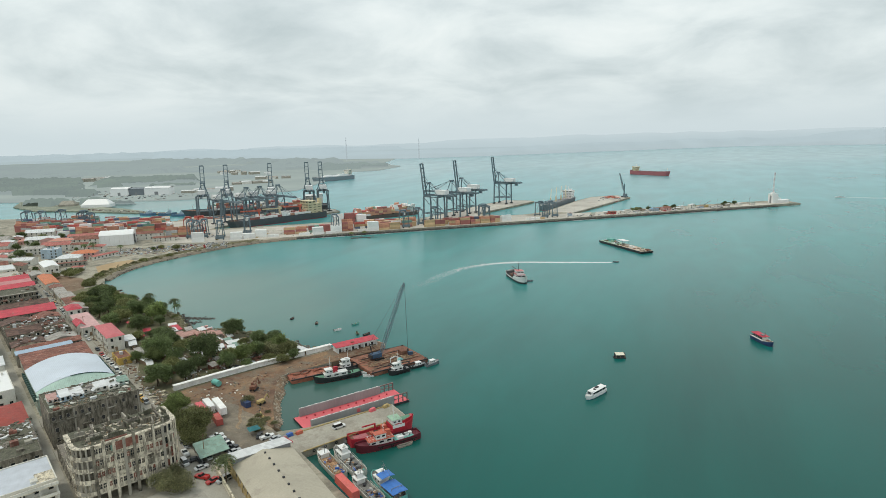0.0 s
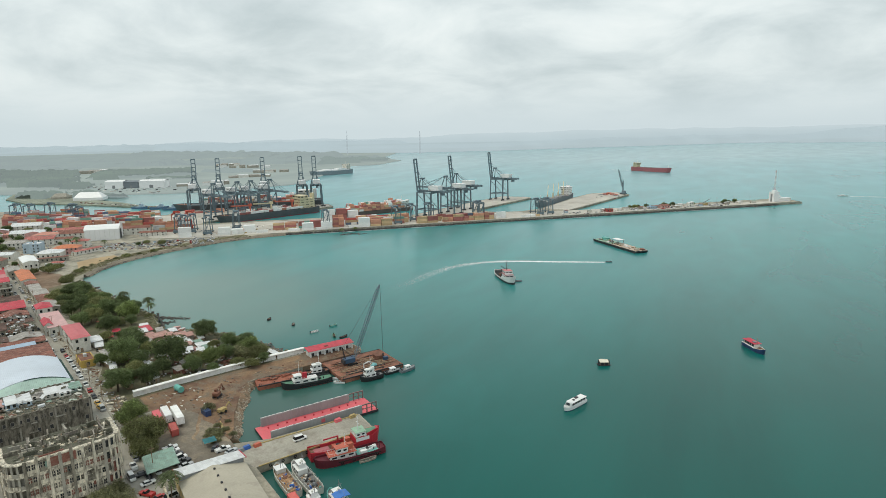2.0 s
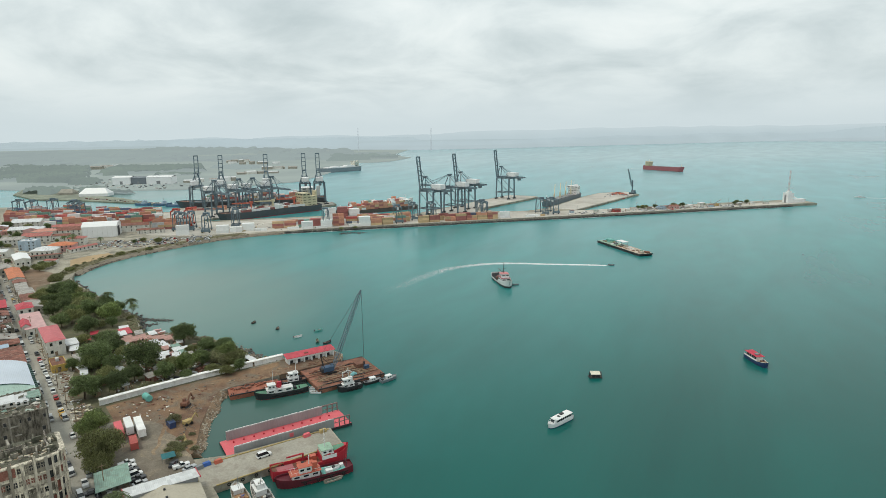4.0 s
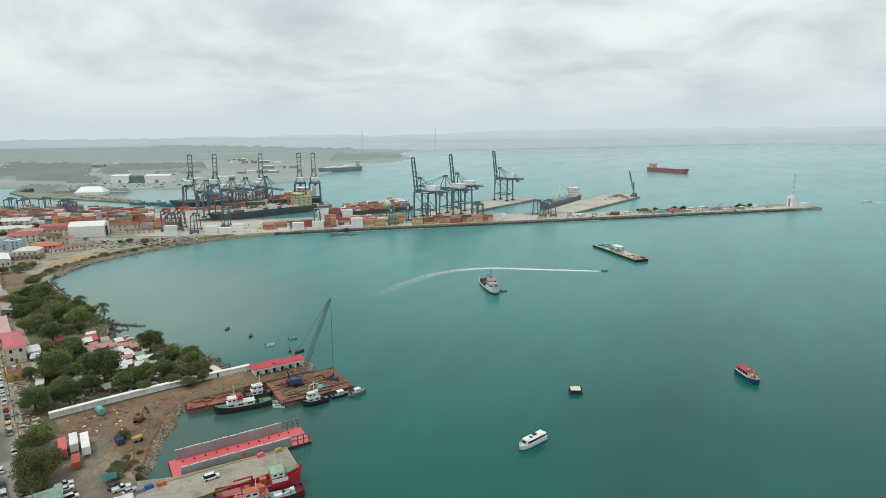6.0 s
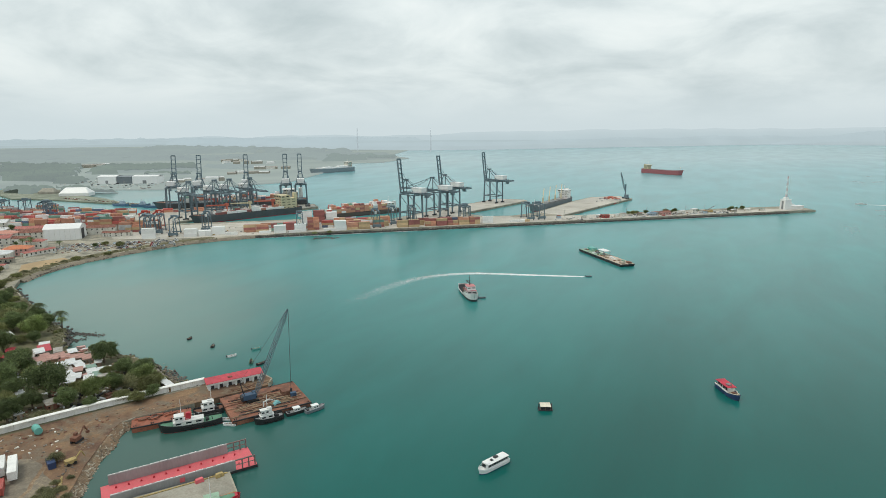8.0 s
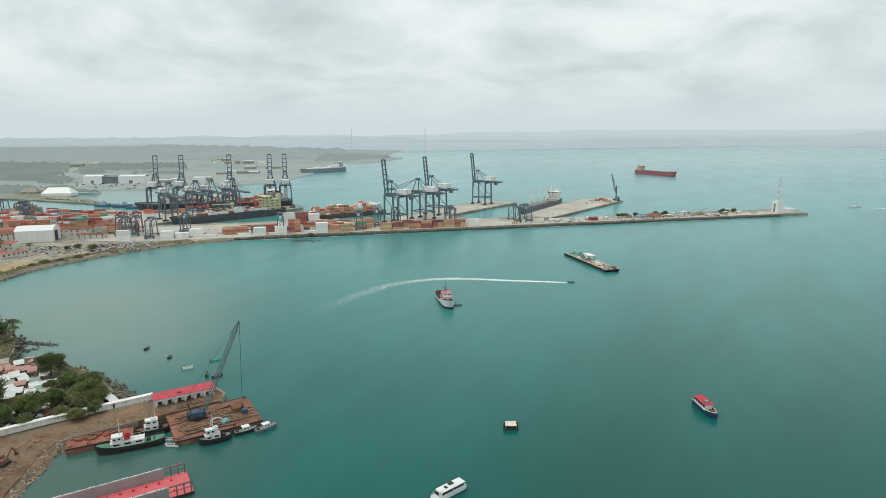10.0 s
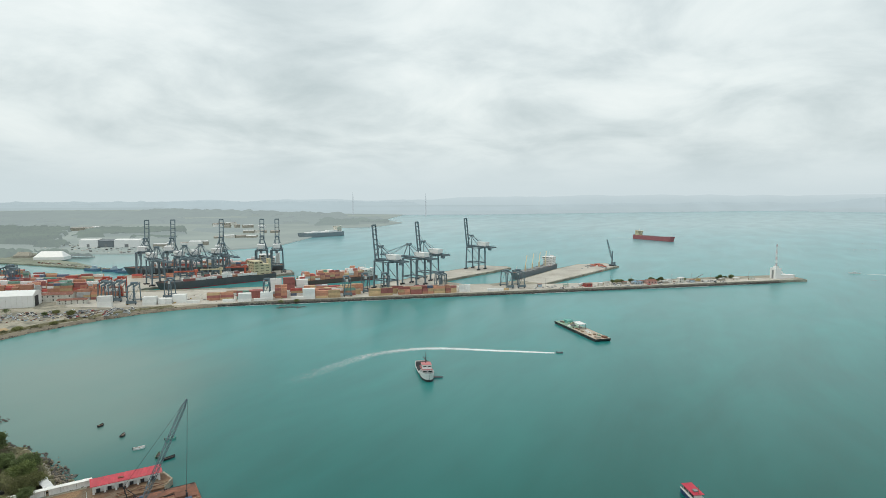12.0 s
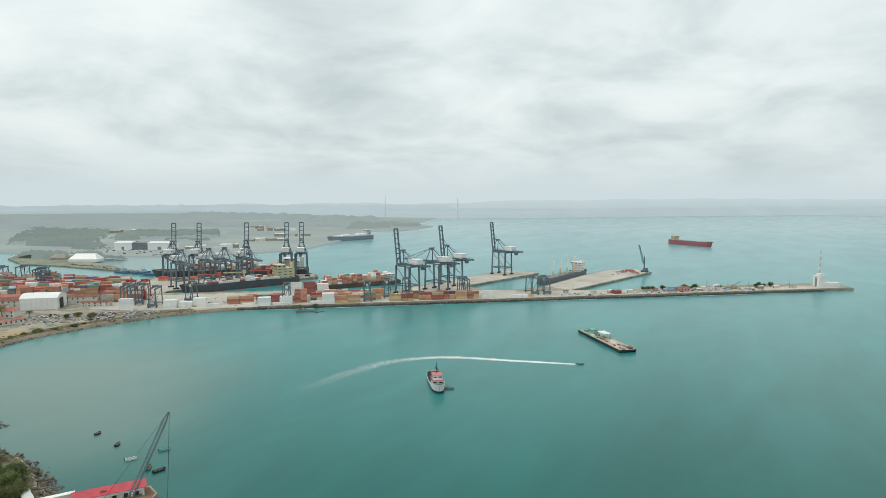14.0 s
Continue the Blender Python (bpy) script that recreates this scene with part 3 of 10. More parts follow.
rocks("riprap", [MOLE(s, -1.2) for s in range(0, 705, 60)], 2200, 1.0, 0.8, "dark rock armour along the foot of the sea wall", 3, -0.4, 1.5)
GRAVEL = paint("tan_gravel", (0.25, 0.21, 0.16), 0.95, var=0.25, scale=0.15, fine=1.5, dirt=0.4, dirt_rgb=(0.2, 0.17, 0.13), bump=0.4)
rings = []
for k, (x, y) in enumerate(SHORE_MOLE[1:]):
    (ax, ay), (bx_, by_) = SHORE_MOLE[max(1, k)], SHORE_MOLE[min(len(SHORE_MOLE) - 1, k + 2)]
    L = math.hypot(bx_ - ax, by_ - ay)
    nx, ny = -(by_ - ay) / L, (bx_ - ax) / L
    rings.append([(x - 5 * nx, y - 5 * ny, LAND + 0.03), (x + 0.3 * nx, y + 0.3 * ny, LAND - 0.2), (x + 3.6 * nx, y + 3.6 * ny, 0.25), (x + 5.2 * nx, y + 5.2 * ny, -1.0), (x - 5 * nx, y - 5 * ny, -1.0)])
single("shore_bank", Geo().loft(rings), GRAVEL, pose(0, 0, 0), "sloping tan gravel bank along the bay", "ground", kind="structure")
rocks("riprap", [(x + 2.2, y) for x, y in SHORE_MOLE[1:]], 900, 0.5, 1.3, "dark stones along the curved bay shore", 4, -0.1, 1.0)
rocks("shore_stones", SHORE_TREES[:19], 1500, 0.8, 1.5, "dark broken stones along the wooded shore", 5, -0.3, 1.9)
rocks("scrub", [(x - 1, y - 2.5) for x, y in SHORE_TREES[:19]], 900, 0.9, 1.4, "dry weeds and bushes along the wooded shore", 15, 2.2, 2.9, GRASSY, "scrub")
rocks("riprap", [(-356.8, 538.5), (-349.9, 548.4), (-335.4, 549.5)], 120, 0.7, 2.6, "dark stones spilled in the water below the mole", 21, -0.3, 0.3)
rocks("reef", [(-304, 250), (-296, 251), (-289, 253), (-281, 256)], 260, 0.55, 1.5, "low dark reef rocks in shallow water", 16, -0.3, 0.12)
rocks("reef", [(-302, 247), (-292, 242), (-284, 246)], 160, 0.55, 1.5, "low dark reef rocks in shallow water", 17, -0.3, 0.12)
rocks("reef", [(-206, 235), (-199, 234), (-191, 230)], 160, 0.55, 1.5, "dark stones off the wooded point", 18, -0.3, 0.12)
rocks("shore_stones", [(-219, 236), (-206, 232.5), (-195, 227.5), (-187, 224)], 420, 0.5, 1.8, "pale stones and debris heaped at the wooded point", 19, 0.0, 2.0, GRAVEL)
rocks("reef", [(-274, 233), (-268, 236), (-262, 237)], 150, 0.55, 1.5, "low dark reef rocks in shallow water", 6, -0.3, 0.12)
BANK = ragged([DOCK(17, 57.5)] + YARD_EDGE[1:] + [DOCK(-5, 9)], 2.0, 2.0, 4)
bank = Geo()
bank.loft([[(x - 10, y - 6.6, 2.6), (x + 1.0, y + 0.8, 2.3), (x + 4.2, y + 2.6, -0.6), (x - 10, y - 6.6, -0.6)] for x, y in BANK], caps=True)
single("shore_bank", bank, earth_material("bank_earth", [(0.24, 0.155, 0.095), (0.18, 0.125, 0.083), (0.29, 0.215, 0.14)], 0.15), pose(0, 0, 0), "sloping earth bank between yard and water", "ground", kind="structure")
def bank_rubble(count, mat, label, seed, big):
    """Stones strewn down the slope of the yard bank, from its lip to below the water line."""
    r = random.Random(seed)
    g = Geo()
    for k in range(count):
        f = r.random() * (len(BANK) - 1)
        i, t = int(f), r.random() ** 0.8 * 1.25 - 0.2
        x = BANK[i][0] + (BANK[i + 1][0] - BANK[i][0]) * (f - i) + 0.8 + 3.4 * t
        y = BANK[i][1] + (BANK[i + 1][1] - BANK[i][1]) * (f - i) + 0.6 + 2.0 * t
        if noise.noise((x * 0.22, y * 0.22, seed)) < r.uniform(-0.35, 0.25):
            continue
        z = 2.3 - 2.75 * max(0.0, t)
        q = big * (0.25 + 0.75 * r.random() ** 3)
        g.loft([[(x + q * h * math.cos(a + r.uniform(-0.4, 0.4)) * r.uniform(0.7, 1.4), y + q * h * math.sin(a) * r.uniform(0.7, 1.3), z + q * zz) for a in (0, 1.26, 2.5, 3.77, 5.03)] for h, zz in ((0.8, -0.4), (1.0, 0.1), (0.45, 0.5))])
    return single("shore_stones", g, mat, pose(0, 0, 0), label, "rocks", kind="stuff")


bank_rubble(900, paint("pale_rubble", (0.42, 0.365, 0.285), 0.95, var=0.35, scale=0.5, fine=4, dirt=0.4, bump=0.6), "pale tumbled rubble down the bank of the dirt yard", 7, 0.62)
bank_rubble(700, paint("brown_rubble", (0.2, 0.155, 0.11), 0.95, var=0.35, scale=0.5, fine=4, dirt=0.3, bump=0.6), "brown stones and clods down the bank of the dirt yard", 8, 0.7)

SCRUB = paint("dry_scrub", (0.15, 0.14, 0.075), 0.95, var=0.4, scale=0.4, fine=4, dirt=0.4, dirt_rgb=(0.24, 0.19, 0.12), bump=0.6)
slab("shore_grass", [(-445, 307), (-457, 327), (-464, 346), (-467.5, 370), (-466, 400), (-462, 430), (-455, 459), (-441, 489), (-452, 494), (-466, 462), (-474, 430), (-479, 400), (-479, 366), (-470, 340), (-468, 326), (-456, 306), (-436, 286)], LAND + 0.04, SCRUB, "dry grass and weeds along the bay shore", "ground")
rocks("scrub", [(-448, 300), (-461, 325), (-468, 346), (-472, 370), (-470, 400), (-466, 430), (-458, 460), (-444, 490)], 700, 0.8, 3.0, "dry weeds and scrub along the bay shore", 9, 2.3, 2.7, SCRUB, "scrub")

# low wall along the mole's sea side
g = Geo()
for k in range(23):
    a, b = 20 + k * 30, 49.7 + k * 30
    if b > 700:
        b = 700
    (x0, y0), (x1, y1) = MOLE(a, 0.6), MOLE(b, 0.6)
    g.beam((x0, y0, LAND + 0.35), (x1, y1, LAND + 0.35), 0.9, h=0.9)
single("sea_wall", g, CONCRETE, pose(0, 0, 0), "long low weathered concrete sea wall", "wall", kind="structure")

# far land and its woods
FAR_SHORE = [(-1300, 680), (-1060, 735), (-913, 813), (-860, 870), (-800, 1030), (-880, 1240), (-1000, 1530), (-1060, 1600), (-985, 1700), (-1032, 1956), (-1200, 2100), (-1420, 2660), (-1050, 2935), (-590, 3460), (160, 4230), (210, 4300), (740, 4300)]
FAR_BACK = [(1900, 4700), (3200, 5200), (3000, 7500), (-6500, 7500), (-7500, 500), (-2600, 380), (-1700, 560)]
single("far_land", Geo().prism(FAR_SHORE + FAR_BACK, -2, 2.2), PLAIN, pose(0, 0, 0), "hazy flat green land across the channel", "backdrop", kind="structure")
SPIT = [(-1245, 742), (-1115, 642), (-1003, 610), (-943, 628), (-797, 638), (-702, 640), (-701, 650), (-795, 652), (-880, 676), (-1000, 690), (-1150, 790)]
single("far_spit", Geo().prism(SPIT, -2, 2.0), paint("grassy_spit", (0.25, 0.265, 0.205), 0.95, var=0.4, scale=0.03, fine=0.4, dirt=0.5, dirt_rgb=(0.17, 0.20, 0.15)), pose(0, 0, 0), "low grassy spit with sheds across the channel", "ground", kind="structure")


def canopy(name, centre, length, depth, angle, height, mat, label, seed, step=14.0):
    """A wood seen from afar: a bumpy closed canopy."""
    place = frame_of(centre[0], centre[1], angle)
    nx, ny = max(6, int(length / step)), max(4, int(depth / step))
    rng = random.Random(seed)
    g = Geo()
    v, f = [], []
    for j in range(ny + 1):
        for i in range(nx + 1):
            a, b = (i / nx - 0.5) * length, (j / ny - 0.5) * depth
            edge = min(i, nx - i, j, ny - j)
            x, y = place(a + rng.uniform(-0.35, 0.35) * step, b + rng.uniform(-0.35, 0.35) * step)
            h = height * (0.55 + 0.5 * noise.noise((x * 0.02, y * 0.02, seed)) + 0.45 * rng.random())
            v.append((x, y, 0.5 if edge == 0 else 2 + max(1.5, h)))
    for j in range(ny):
        for i in range(nx):
            k = j * (nx + 1) + i
            f.append((k, k + 1, k + nx + 2, k + nx + 1))
    g.add(v, f)
    return single(name, g, mat, pose(0, 0, 0), label, "woods", kind="stuff")


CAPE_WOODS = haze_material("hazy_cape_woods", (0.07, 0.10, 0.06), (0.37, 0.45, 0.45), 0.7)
def wood(corners, height, mat, label, seed, step=8.0):
    """A far wood over a four-cornered plot: crowns of uneven height with a ragged edge."""
    (ax, ay), (bx_, by_), (cx, cy), (dx, dy) = corners
    nx = max(6, int(max(math.hypot(bx_ - ax, by_ - ay), math.hypot(cx - dx, cy - dy)) / step))
    ny = max(4, int(max(math.hypot(dx - ax, dy - ay), math.hypot(cx - bx_, cy - by_)) / (1.6 * step)))
    r = random.Random(seed)
    v, f = [], []
    for j in range(ny + 1):
        for i in range(nx + 1):
            u, w = i / nx, j / ny
            x = (ax * (1 - u) + bx_ * u) * (1 - w) + (dx * (1 - u) + cx * u) * w + r.uniform(-0.4, 0.4) * step
            y = (ay * (1 - u) + by_ * u) * (1 - w) + (dy * (1 - u) + cy * u) * w + r.uniform(-0.4, 0.4) * step
            edge = min(i, nx - i, j, ny - j)
            h = height * (0.6 + 0.5 * noise.noise((x * 0.016, y * 0.016, seed)) + 0.5 * r.random() ** 2)
            v.append((x, y, 1.0 if edge == 0 else 2 + max(1.0, h)))
    for j in range(ny):
        for i in range(nx):
            k = j * (nx + 1) + i
            rim = min(i, nx - 1 - i, 1.5 * j, 1.5 * (ny - 1 - j)) / nx
            if rim + 0.35 * noise.noise((v[k][0] * 0.012, v[k][1] * 0.012, seed + 7)) > -0.02:
                f.append((k, k + 1, k + nx + 2, k + nx + 1))
    return single("woods", Geo().add(v, f), mat, pose(0, 0, 0), label, "woods", kind="stuff")


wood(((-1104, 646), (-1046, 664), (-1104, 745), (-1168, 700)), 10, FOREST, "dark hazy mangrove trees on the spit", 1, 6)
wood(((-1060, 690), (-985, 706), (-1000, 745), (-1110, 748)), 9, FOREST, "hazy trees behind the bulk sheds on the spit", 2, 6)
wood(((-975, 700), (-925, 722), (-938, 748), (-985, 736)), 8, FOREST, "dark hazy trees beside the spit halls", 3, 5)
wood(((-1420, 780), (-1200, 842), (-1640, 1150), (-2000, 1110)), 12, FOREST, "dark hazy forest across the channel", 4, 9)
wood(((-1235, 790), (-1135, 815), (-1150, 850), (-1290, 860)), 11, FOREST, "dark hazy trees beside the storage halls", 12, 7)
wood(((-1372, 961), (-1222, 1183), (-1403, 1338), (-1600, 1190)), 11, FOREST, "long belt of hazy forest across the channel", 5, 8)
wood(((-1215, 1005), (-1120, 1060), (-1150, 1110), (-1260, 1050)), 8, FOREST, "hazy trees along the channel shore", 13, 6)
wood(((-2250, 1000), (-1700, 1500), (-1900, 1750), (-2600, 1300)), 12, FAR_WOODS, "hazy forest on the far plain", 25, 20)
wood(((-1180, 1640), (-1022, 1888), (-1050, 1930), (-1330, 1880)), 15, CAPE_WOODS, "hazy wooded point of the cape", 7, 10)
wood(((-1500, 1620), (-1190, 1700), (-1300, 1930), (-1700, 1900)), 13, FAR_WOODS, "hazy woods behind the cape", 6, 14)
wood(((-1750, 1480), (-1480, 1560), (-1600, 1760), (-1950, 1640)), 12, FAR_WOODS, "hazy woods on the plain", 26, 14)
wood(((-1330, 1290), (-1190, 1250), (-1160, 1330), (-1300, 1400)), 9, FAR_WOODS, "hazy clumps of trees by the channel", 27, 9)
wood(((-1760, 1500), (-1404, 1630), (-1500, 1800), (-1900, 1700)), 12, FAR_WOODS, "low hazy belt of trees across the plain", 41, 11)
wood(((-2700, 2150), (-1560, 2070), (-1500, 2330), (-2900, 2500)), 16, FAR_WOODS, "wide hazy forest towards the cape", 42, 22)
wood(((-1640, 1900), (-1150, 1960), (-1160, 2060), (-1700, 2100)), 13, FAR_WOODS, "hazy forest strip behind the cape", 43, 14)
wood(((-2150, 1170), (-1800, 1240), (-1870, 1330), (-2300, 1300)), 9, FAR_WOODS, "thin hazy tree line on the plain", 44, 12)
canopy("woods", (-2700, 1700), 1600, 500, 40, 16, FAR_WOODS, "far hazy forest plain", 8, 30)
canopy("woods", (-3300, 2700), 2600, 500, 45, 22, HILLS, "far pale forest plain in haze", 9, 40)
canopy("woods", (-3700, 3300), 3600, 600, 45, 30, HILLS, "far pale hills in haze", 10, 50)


def ridge(pts, tops, label, seed, mat=None):
    """A far hill ridge over a line of feet, with its crest behind."""
    g = Geo()
    rng = random.Random(seed)
    rings = []
    for k in range(len(pts) - 1):
        for i in range(12):
            f = i / 12
            x, y = (pts[k][n] + (pts[k + 1][n] - pts[k][n]) * f for n in (0, 1))
            top = tops[k] + (tops[k + 1] - tops[k]) * f + 12 * noise.noise((x * 0.004, y * 0.004, seed)) + rng.uniform(-1.5, 1.5)
            d = Vector((x, y)).normalized()
            rings.append([(x, y, 0.5), (x + 40 * d.x, y + 40 * d.y, 0.35 * top), (x + 160 * d.x, y + 160 * d.y, top), (x + 500 * d.x, y + 500 * d.y, 0.5)])
    g.loft(rings, caps=False, closed=False)
    single("hills", g, mat or HILLS, pose(0, 0, 0), label, "backdrop", kind="structure")


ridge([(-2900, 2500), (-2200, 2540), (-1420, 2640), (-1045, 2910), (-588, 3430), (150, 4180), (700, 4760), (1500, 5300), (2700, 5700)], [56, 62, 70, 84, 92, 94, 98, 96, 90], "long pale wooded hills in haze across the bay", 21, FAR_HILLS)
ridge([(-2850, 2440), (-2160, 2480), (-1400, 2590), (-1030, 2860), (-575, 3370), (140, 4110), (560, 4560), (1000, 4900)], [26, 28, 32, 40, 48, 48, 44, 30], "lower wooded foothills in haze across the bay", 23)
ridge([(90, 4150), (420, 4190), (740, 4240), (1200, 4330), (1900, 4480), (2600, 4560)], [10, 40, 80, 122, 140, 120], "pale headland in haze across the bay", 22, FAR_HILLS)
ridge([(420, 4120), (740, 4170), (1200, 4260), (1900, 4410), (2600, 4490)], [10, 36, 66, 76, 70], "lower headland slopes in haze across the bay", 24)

# ---- container port ----


def sts_crane(m, raised, label, scale=1.0):
    """Ship-to-shore crane: water side is +x, rails along y, foot at the rails."""
    root = thing("gantry_crane", m, label, "crane", "ship-to-shore gantry cranes")
    k = scale
    W, G, H, A = 8.0 * k, 22.0 * k, 31.0 * k, 48.0 * k
    for x in (0, -G):
        for y in (-W, W):
            part("leg", Geo().beam((x, y, 1.6 * k), (x, y * 0.86, H), 1.5 * k), CRANE_BLUE, root)
            bogie = Geo().box(x - 0.8 * k, x + 0.8 * k, y - 3.6 * k, y + 3.6 * k, 0.8 * k, 1.9 * k)
            for w in (-2.8, -1.4, 1.4, 2.8):
                bogie.cyl((x - 0.4, y + w * k, 0.45 * k), (x + 0.4, y + w * k, 0.45 * k), 0.45 * k, n=8)
            part("bogie", bogie, DARK, root)
        part("portal_beam", Geo().beam((x, -W, 10 * k), (x, W, 10 * k), 1.2 * k), CRANE_BLUE, root)
        part("cross_beam", Geo().beam((x, -W, H), (x, W, H), 1.6 * k), CRANE_BLUE, root)
    for y in (-W, W):
        part("side_beam", Geo().beam((0, y, 10 * k), (-G, y, 10 * k), 1.1 * k), CRANE_BLUE, root)
        part("brace", Geo().beam((0, y * 0.88, H - 1), (-G, y * 0.97, 10.5 * k), 0.55 * k), CRANE_BLUE, root)
        part("upper_side_beam", Geo().beam((0, y * 0.86, H), (-G, y * 0.86, H), 1.1 * k), CRANE_BLUE, root)
    for y in (-3 * k, 3 * k):
        part("girder", Geo().beam((3 * k, y, H + 1.8 * k), (-44 * k, y, H + 1.8 * k), 1.0 * k, h=1.9 * k), CRANE_BLUE, root)
        part("apex_leg", Geo().beam((1 * k, y * 2, H + 1), (-3 * k, y * 0.5, A), 0.9 * k), CRANE_BLUE, root)
        part("back_leg", Geo().beam((-G, y * 2, H + 1), (-4 * k, y * 0.5, A - 1), 0.6 * k), CRANE_BLUE, root)
        part("stay", Geo().beam((-4 * k, y * 0.5, A), (-33 * k, y, H + 2.5 * k), 0.3 * k), CRANE_BLUE, root)
    part("apex_beam", Geo().box(-5 * k, -1.5 * k, -3 * k, 3 * k, A - 0.8, A + 0.9), CRANE_BLUE, root)
    L = 39 * k
    c, s = (math.cos(radians(83)), math.sin(radians(83))) if raised else (1.0, 0.0)
    boom = Geo()
    hx, hz = 3 * k, H + 1.8 * k
    for y in (-2.6 * k, 2.6 * k):
        boom.beam((hx, y, hz), (hx + L * c, y, hz + L * s), 1.0 * k, h=1.7 * k)
    for i in range(1, 8):
        f = L * i / 7
        boom.beam((hx + f * c, -2.6 * k, hz + f * s), (hx + f * c, 2.6 * k, hz + f * s), (1.5 if i == 7 else 0.8) * k)
    part("boom", boom, CRANE_BLUE, root)
    for y in (-2.4 * k, 2.4 * k):
        part("boom_stay", Geo().beam((-2 * k, y * 0.6, A), (hx + 0.62 * L * c, y, hz + 0.62 * L * s + 0.4), 0.28 * k), CRANE_BLUE, root)
        if not raised:
            part("boom_stay", Geo().beam((-2 * k, y * 0.6, A), (hx + 0.95 * L, y, hz + 0.8), 0.28 * k), CRANE_BLUE, root)
    house = Geo().box(-31 * k, -16 * k, -4.6 * k, 4.6 * k, H + 3.0 * k, H + 8.2 * k).box(-31.2 * k, -15.8 * k, -4.8 * k, 4.8 * k, H + 8.2 * k, H + 8.5 * k)
    hob = part("machinery_house", house, CLEAN_WHITE, root, "white machinery house")
    for i in range(3):
        part("vent", Geo().box((-29 + 4 * i) * k, (-27.4 + 4 * i) * k, -4.7 * k, -4.6 * k, H + 5 * k, H + 6.6 * k), DARK, hob)
    part("cab", Geo().box(-37 * k, -33 * k, -1.6 * k, 1.6 * k, H - 2.6 * k, H + 0.6 * k), CRANE_BLUE, root)
    part("trolley", Geo().box(-34 * k, -28 * k, -2.8 * k, 2.8 * k, H + 0.2 * k, H + 1.0 * k), DARK, root)
    rail = Geo()
    for y in (-4.6 * k, 4.6 * k):
        rail.beam((2, y, H + 4 * k), (-44 * k, y, H + 4 * k), 0.15)
        for i in range(9):
            rail.beam((-i * 5 * k, y, H + 2.4 * k), (-i * 5 * k, y, H + 4 * k), 0.15)
    part("walkway_rail", rail, CRANE_BLUE, root)
    part("stair_tower", Geo().beam((-G, W * 0.95 + 1.2, 2), (-G, W * 0.88 + 1.2, H), 1.0 * k), CRANE_BLUE, root)
    return root


UP = "blue-grey steel ship-to-shore crane with its boom raised"
DOWN = "blue-grey steel ship-to-shore crane with its boom lowered"
first = sts_crane(pose(-328, 675, LAND + 0.02, 0, 0, 167), True, UP)
for x, y in ((-317, 758), (-303, 879)):
    copy_thing(first, pose(x, y, LAND + 0.02, 0, 0, 167))
lowered = sts_crane(pose(-313, 714, LAND + 0.02, 0, 0, 167), False, DOWN)
for s in (-114, -82, -21, 32, 52):
    copy_thing(first, pose(*MOLE(s, 240), LAND + 0.02, 0, 0, 130))
near_crane = sts_crane(pose(-563, 570, LAND + 0.02, 0, 0, -21), False, "older blue-grey steel ship-to-shore crane with its boom lowered", 0.94)
for x, y in ((-551.6, 599.7), (-545, 617.5), (-535, 643)):
    copy_thing(near_crane, pose(x, y, LAND + 0.02, 0, 0, -21))


def yard_gantry(m, mat, label, span=22.0, h=18.0):
    """Rubber-tyred gantry over container rows, span along y."""
    root = thing("yard_gantry", m, label, "crane", "rubber-tyred yard gantries")
    for y in (0, span):
        for x in (-3.5, 3.5):
            part("leg", Geo().beam((x, y, 1.4), (x * 0.8, y, h), 0.9), mat, root)
            part("wheel", Geo().cyl((x, y - 0.35, 0.7), (x, y + 0.35, 0.7), 0.7, n=10), RUBBER, root)
        part("sill_beam", Geo().beam((-5, y, 1.7), (5, y, 1.7), 0.9), mat, root)
        part("brace", Geo().beam((-3.2, y, 3), (3, y, h - 2), 0.35), mat, root)
    for x in (-2.8, 2.8):
        part("girder", Geo().beam((x, -1.5, h), (x, span + 1.5, h), 0.9, h=1.5), mat, root)
    part("trolley", Geo().box(-3, 3, span * 0.5, span * 0.5 + 4, h + 0.8, h + 2.4), mat, root)
    part("cab", Geo().box(-1.2, 1.2, span * 0.5 - 3, span * 0.5 - 0.6, h - 3.4, h - 0.9), WHITE, root)
    part("engine_house", Geo().box(-4.6, 4.6, -1.5, -0.5, 1.6, 4.2), mat, root)
    return root


RTG_RED = paint("gantry_red", (0.42, 0.06, 0.035), 0.6, var=0.12)
rtg = yard_gantry(pose(*MOLE(150, 28), LAND + 0.02, 0, 0, 40), CRANE_BLUE, "dark blue-grey rubber-tyred yard gantry")
for s, d, a in ((172, 28, 40), (236, 26, 40), (312, 20, 40), (326, 20, 40), (46, 12, 40), (128, 12, 40), (-80, 14, 40), (-52, 40, 40), (-338, 238, 40), (-318, 226, 40), (-296, 232, 40), (-262, 198, 40), (-262, 205, 40), (-246, 170, 40), (-98, 34, 40), (-106, 26, 40), (-112, 36, 40), (232, 18, 40)):
    copy_thing(rtg, pose(*MOLE(s, d), LAND + 0.02, 0, 0, a))
rtg_red = yard_gantry(pose(*MOLE(-118, 62), LAND + 0.02, 0, 0, 40), RTG_RED, "orange-red rubber-tyred yard gantry")
copy_thing(rtg_red, pose(*MOLE(-104, 62), LAND + 0.02, 0, 0, 40))

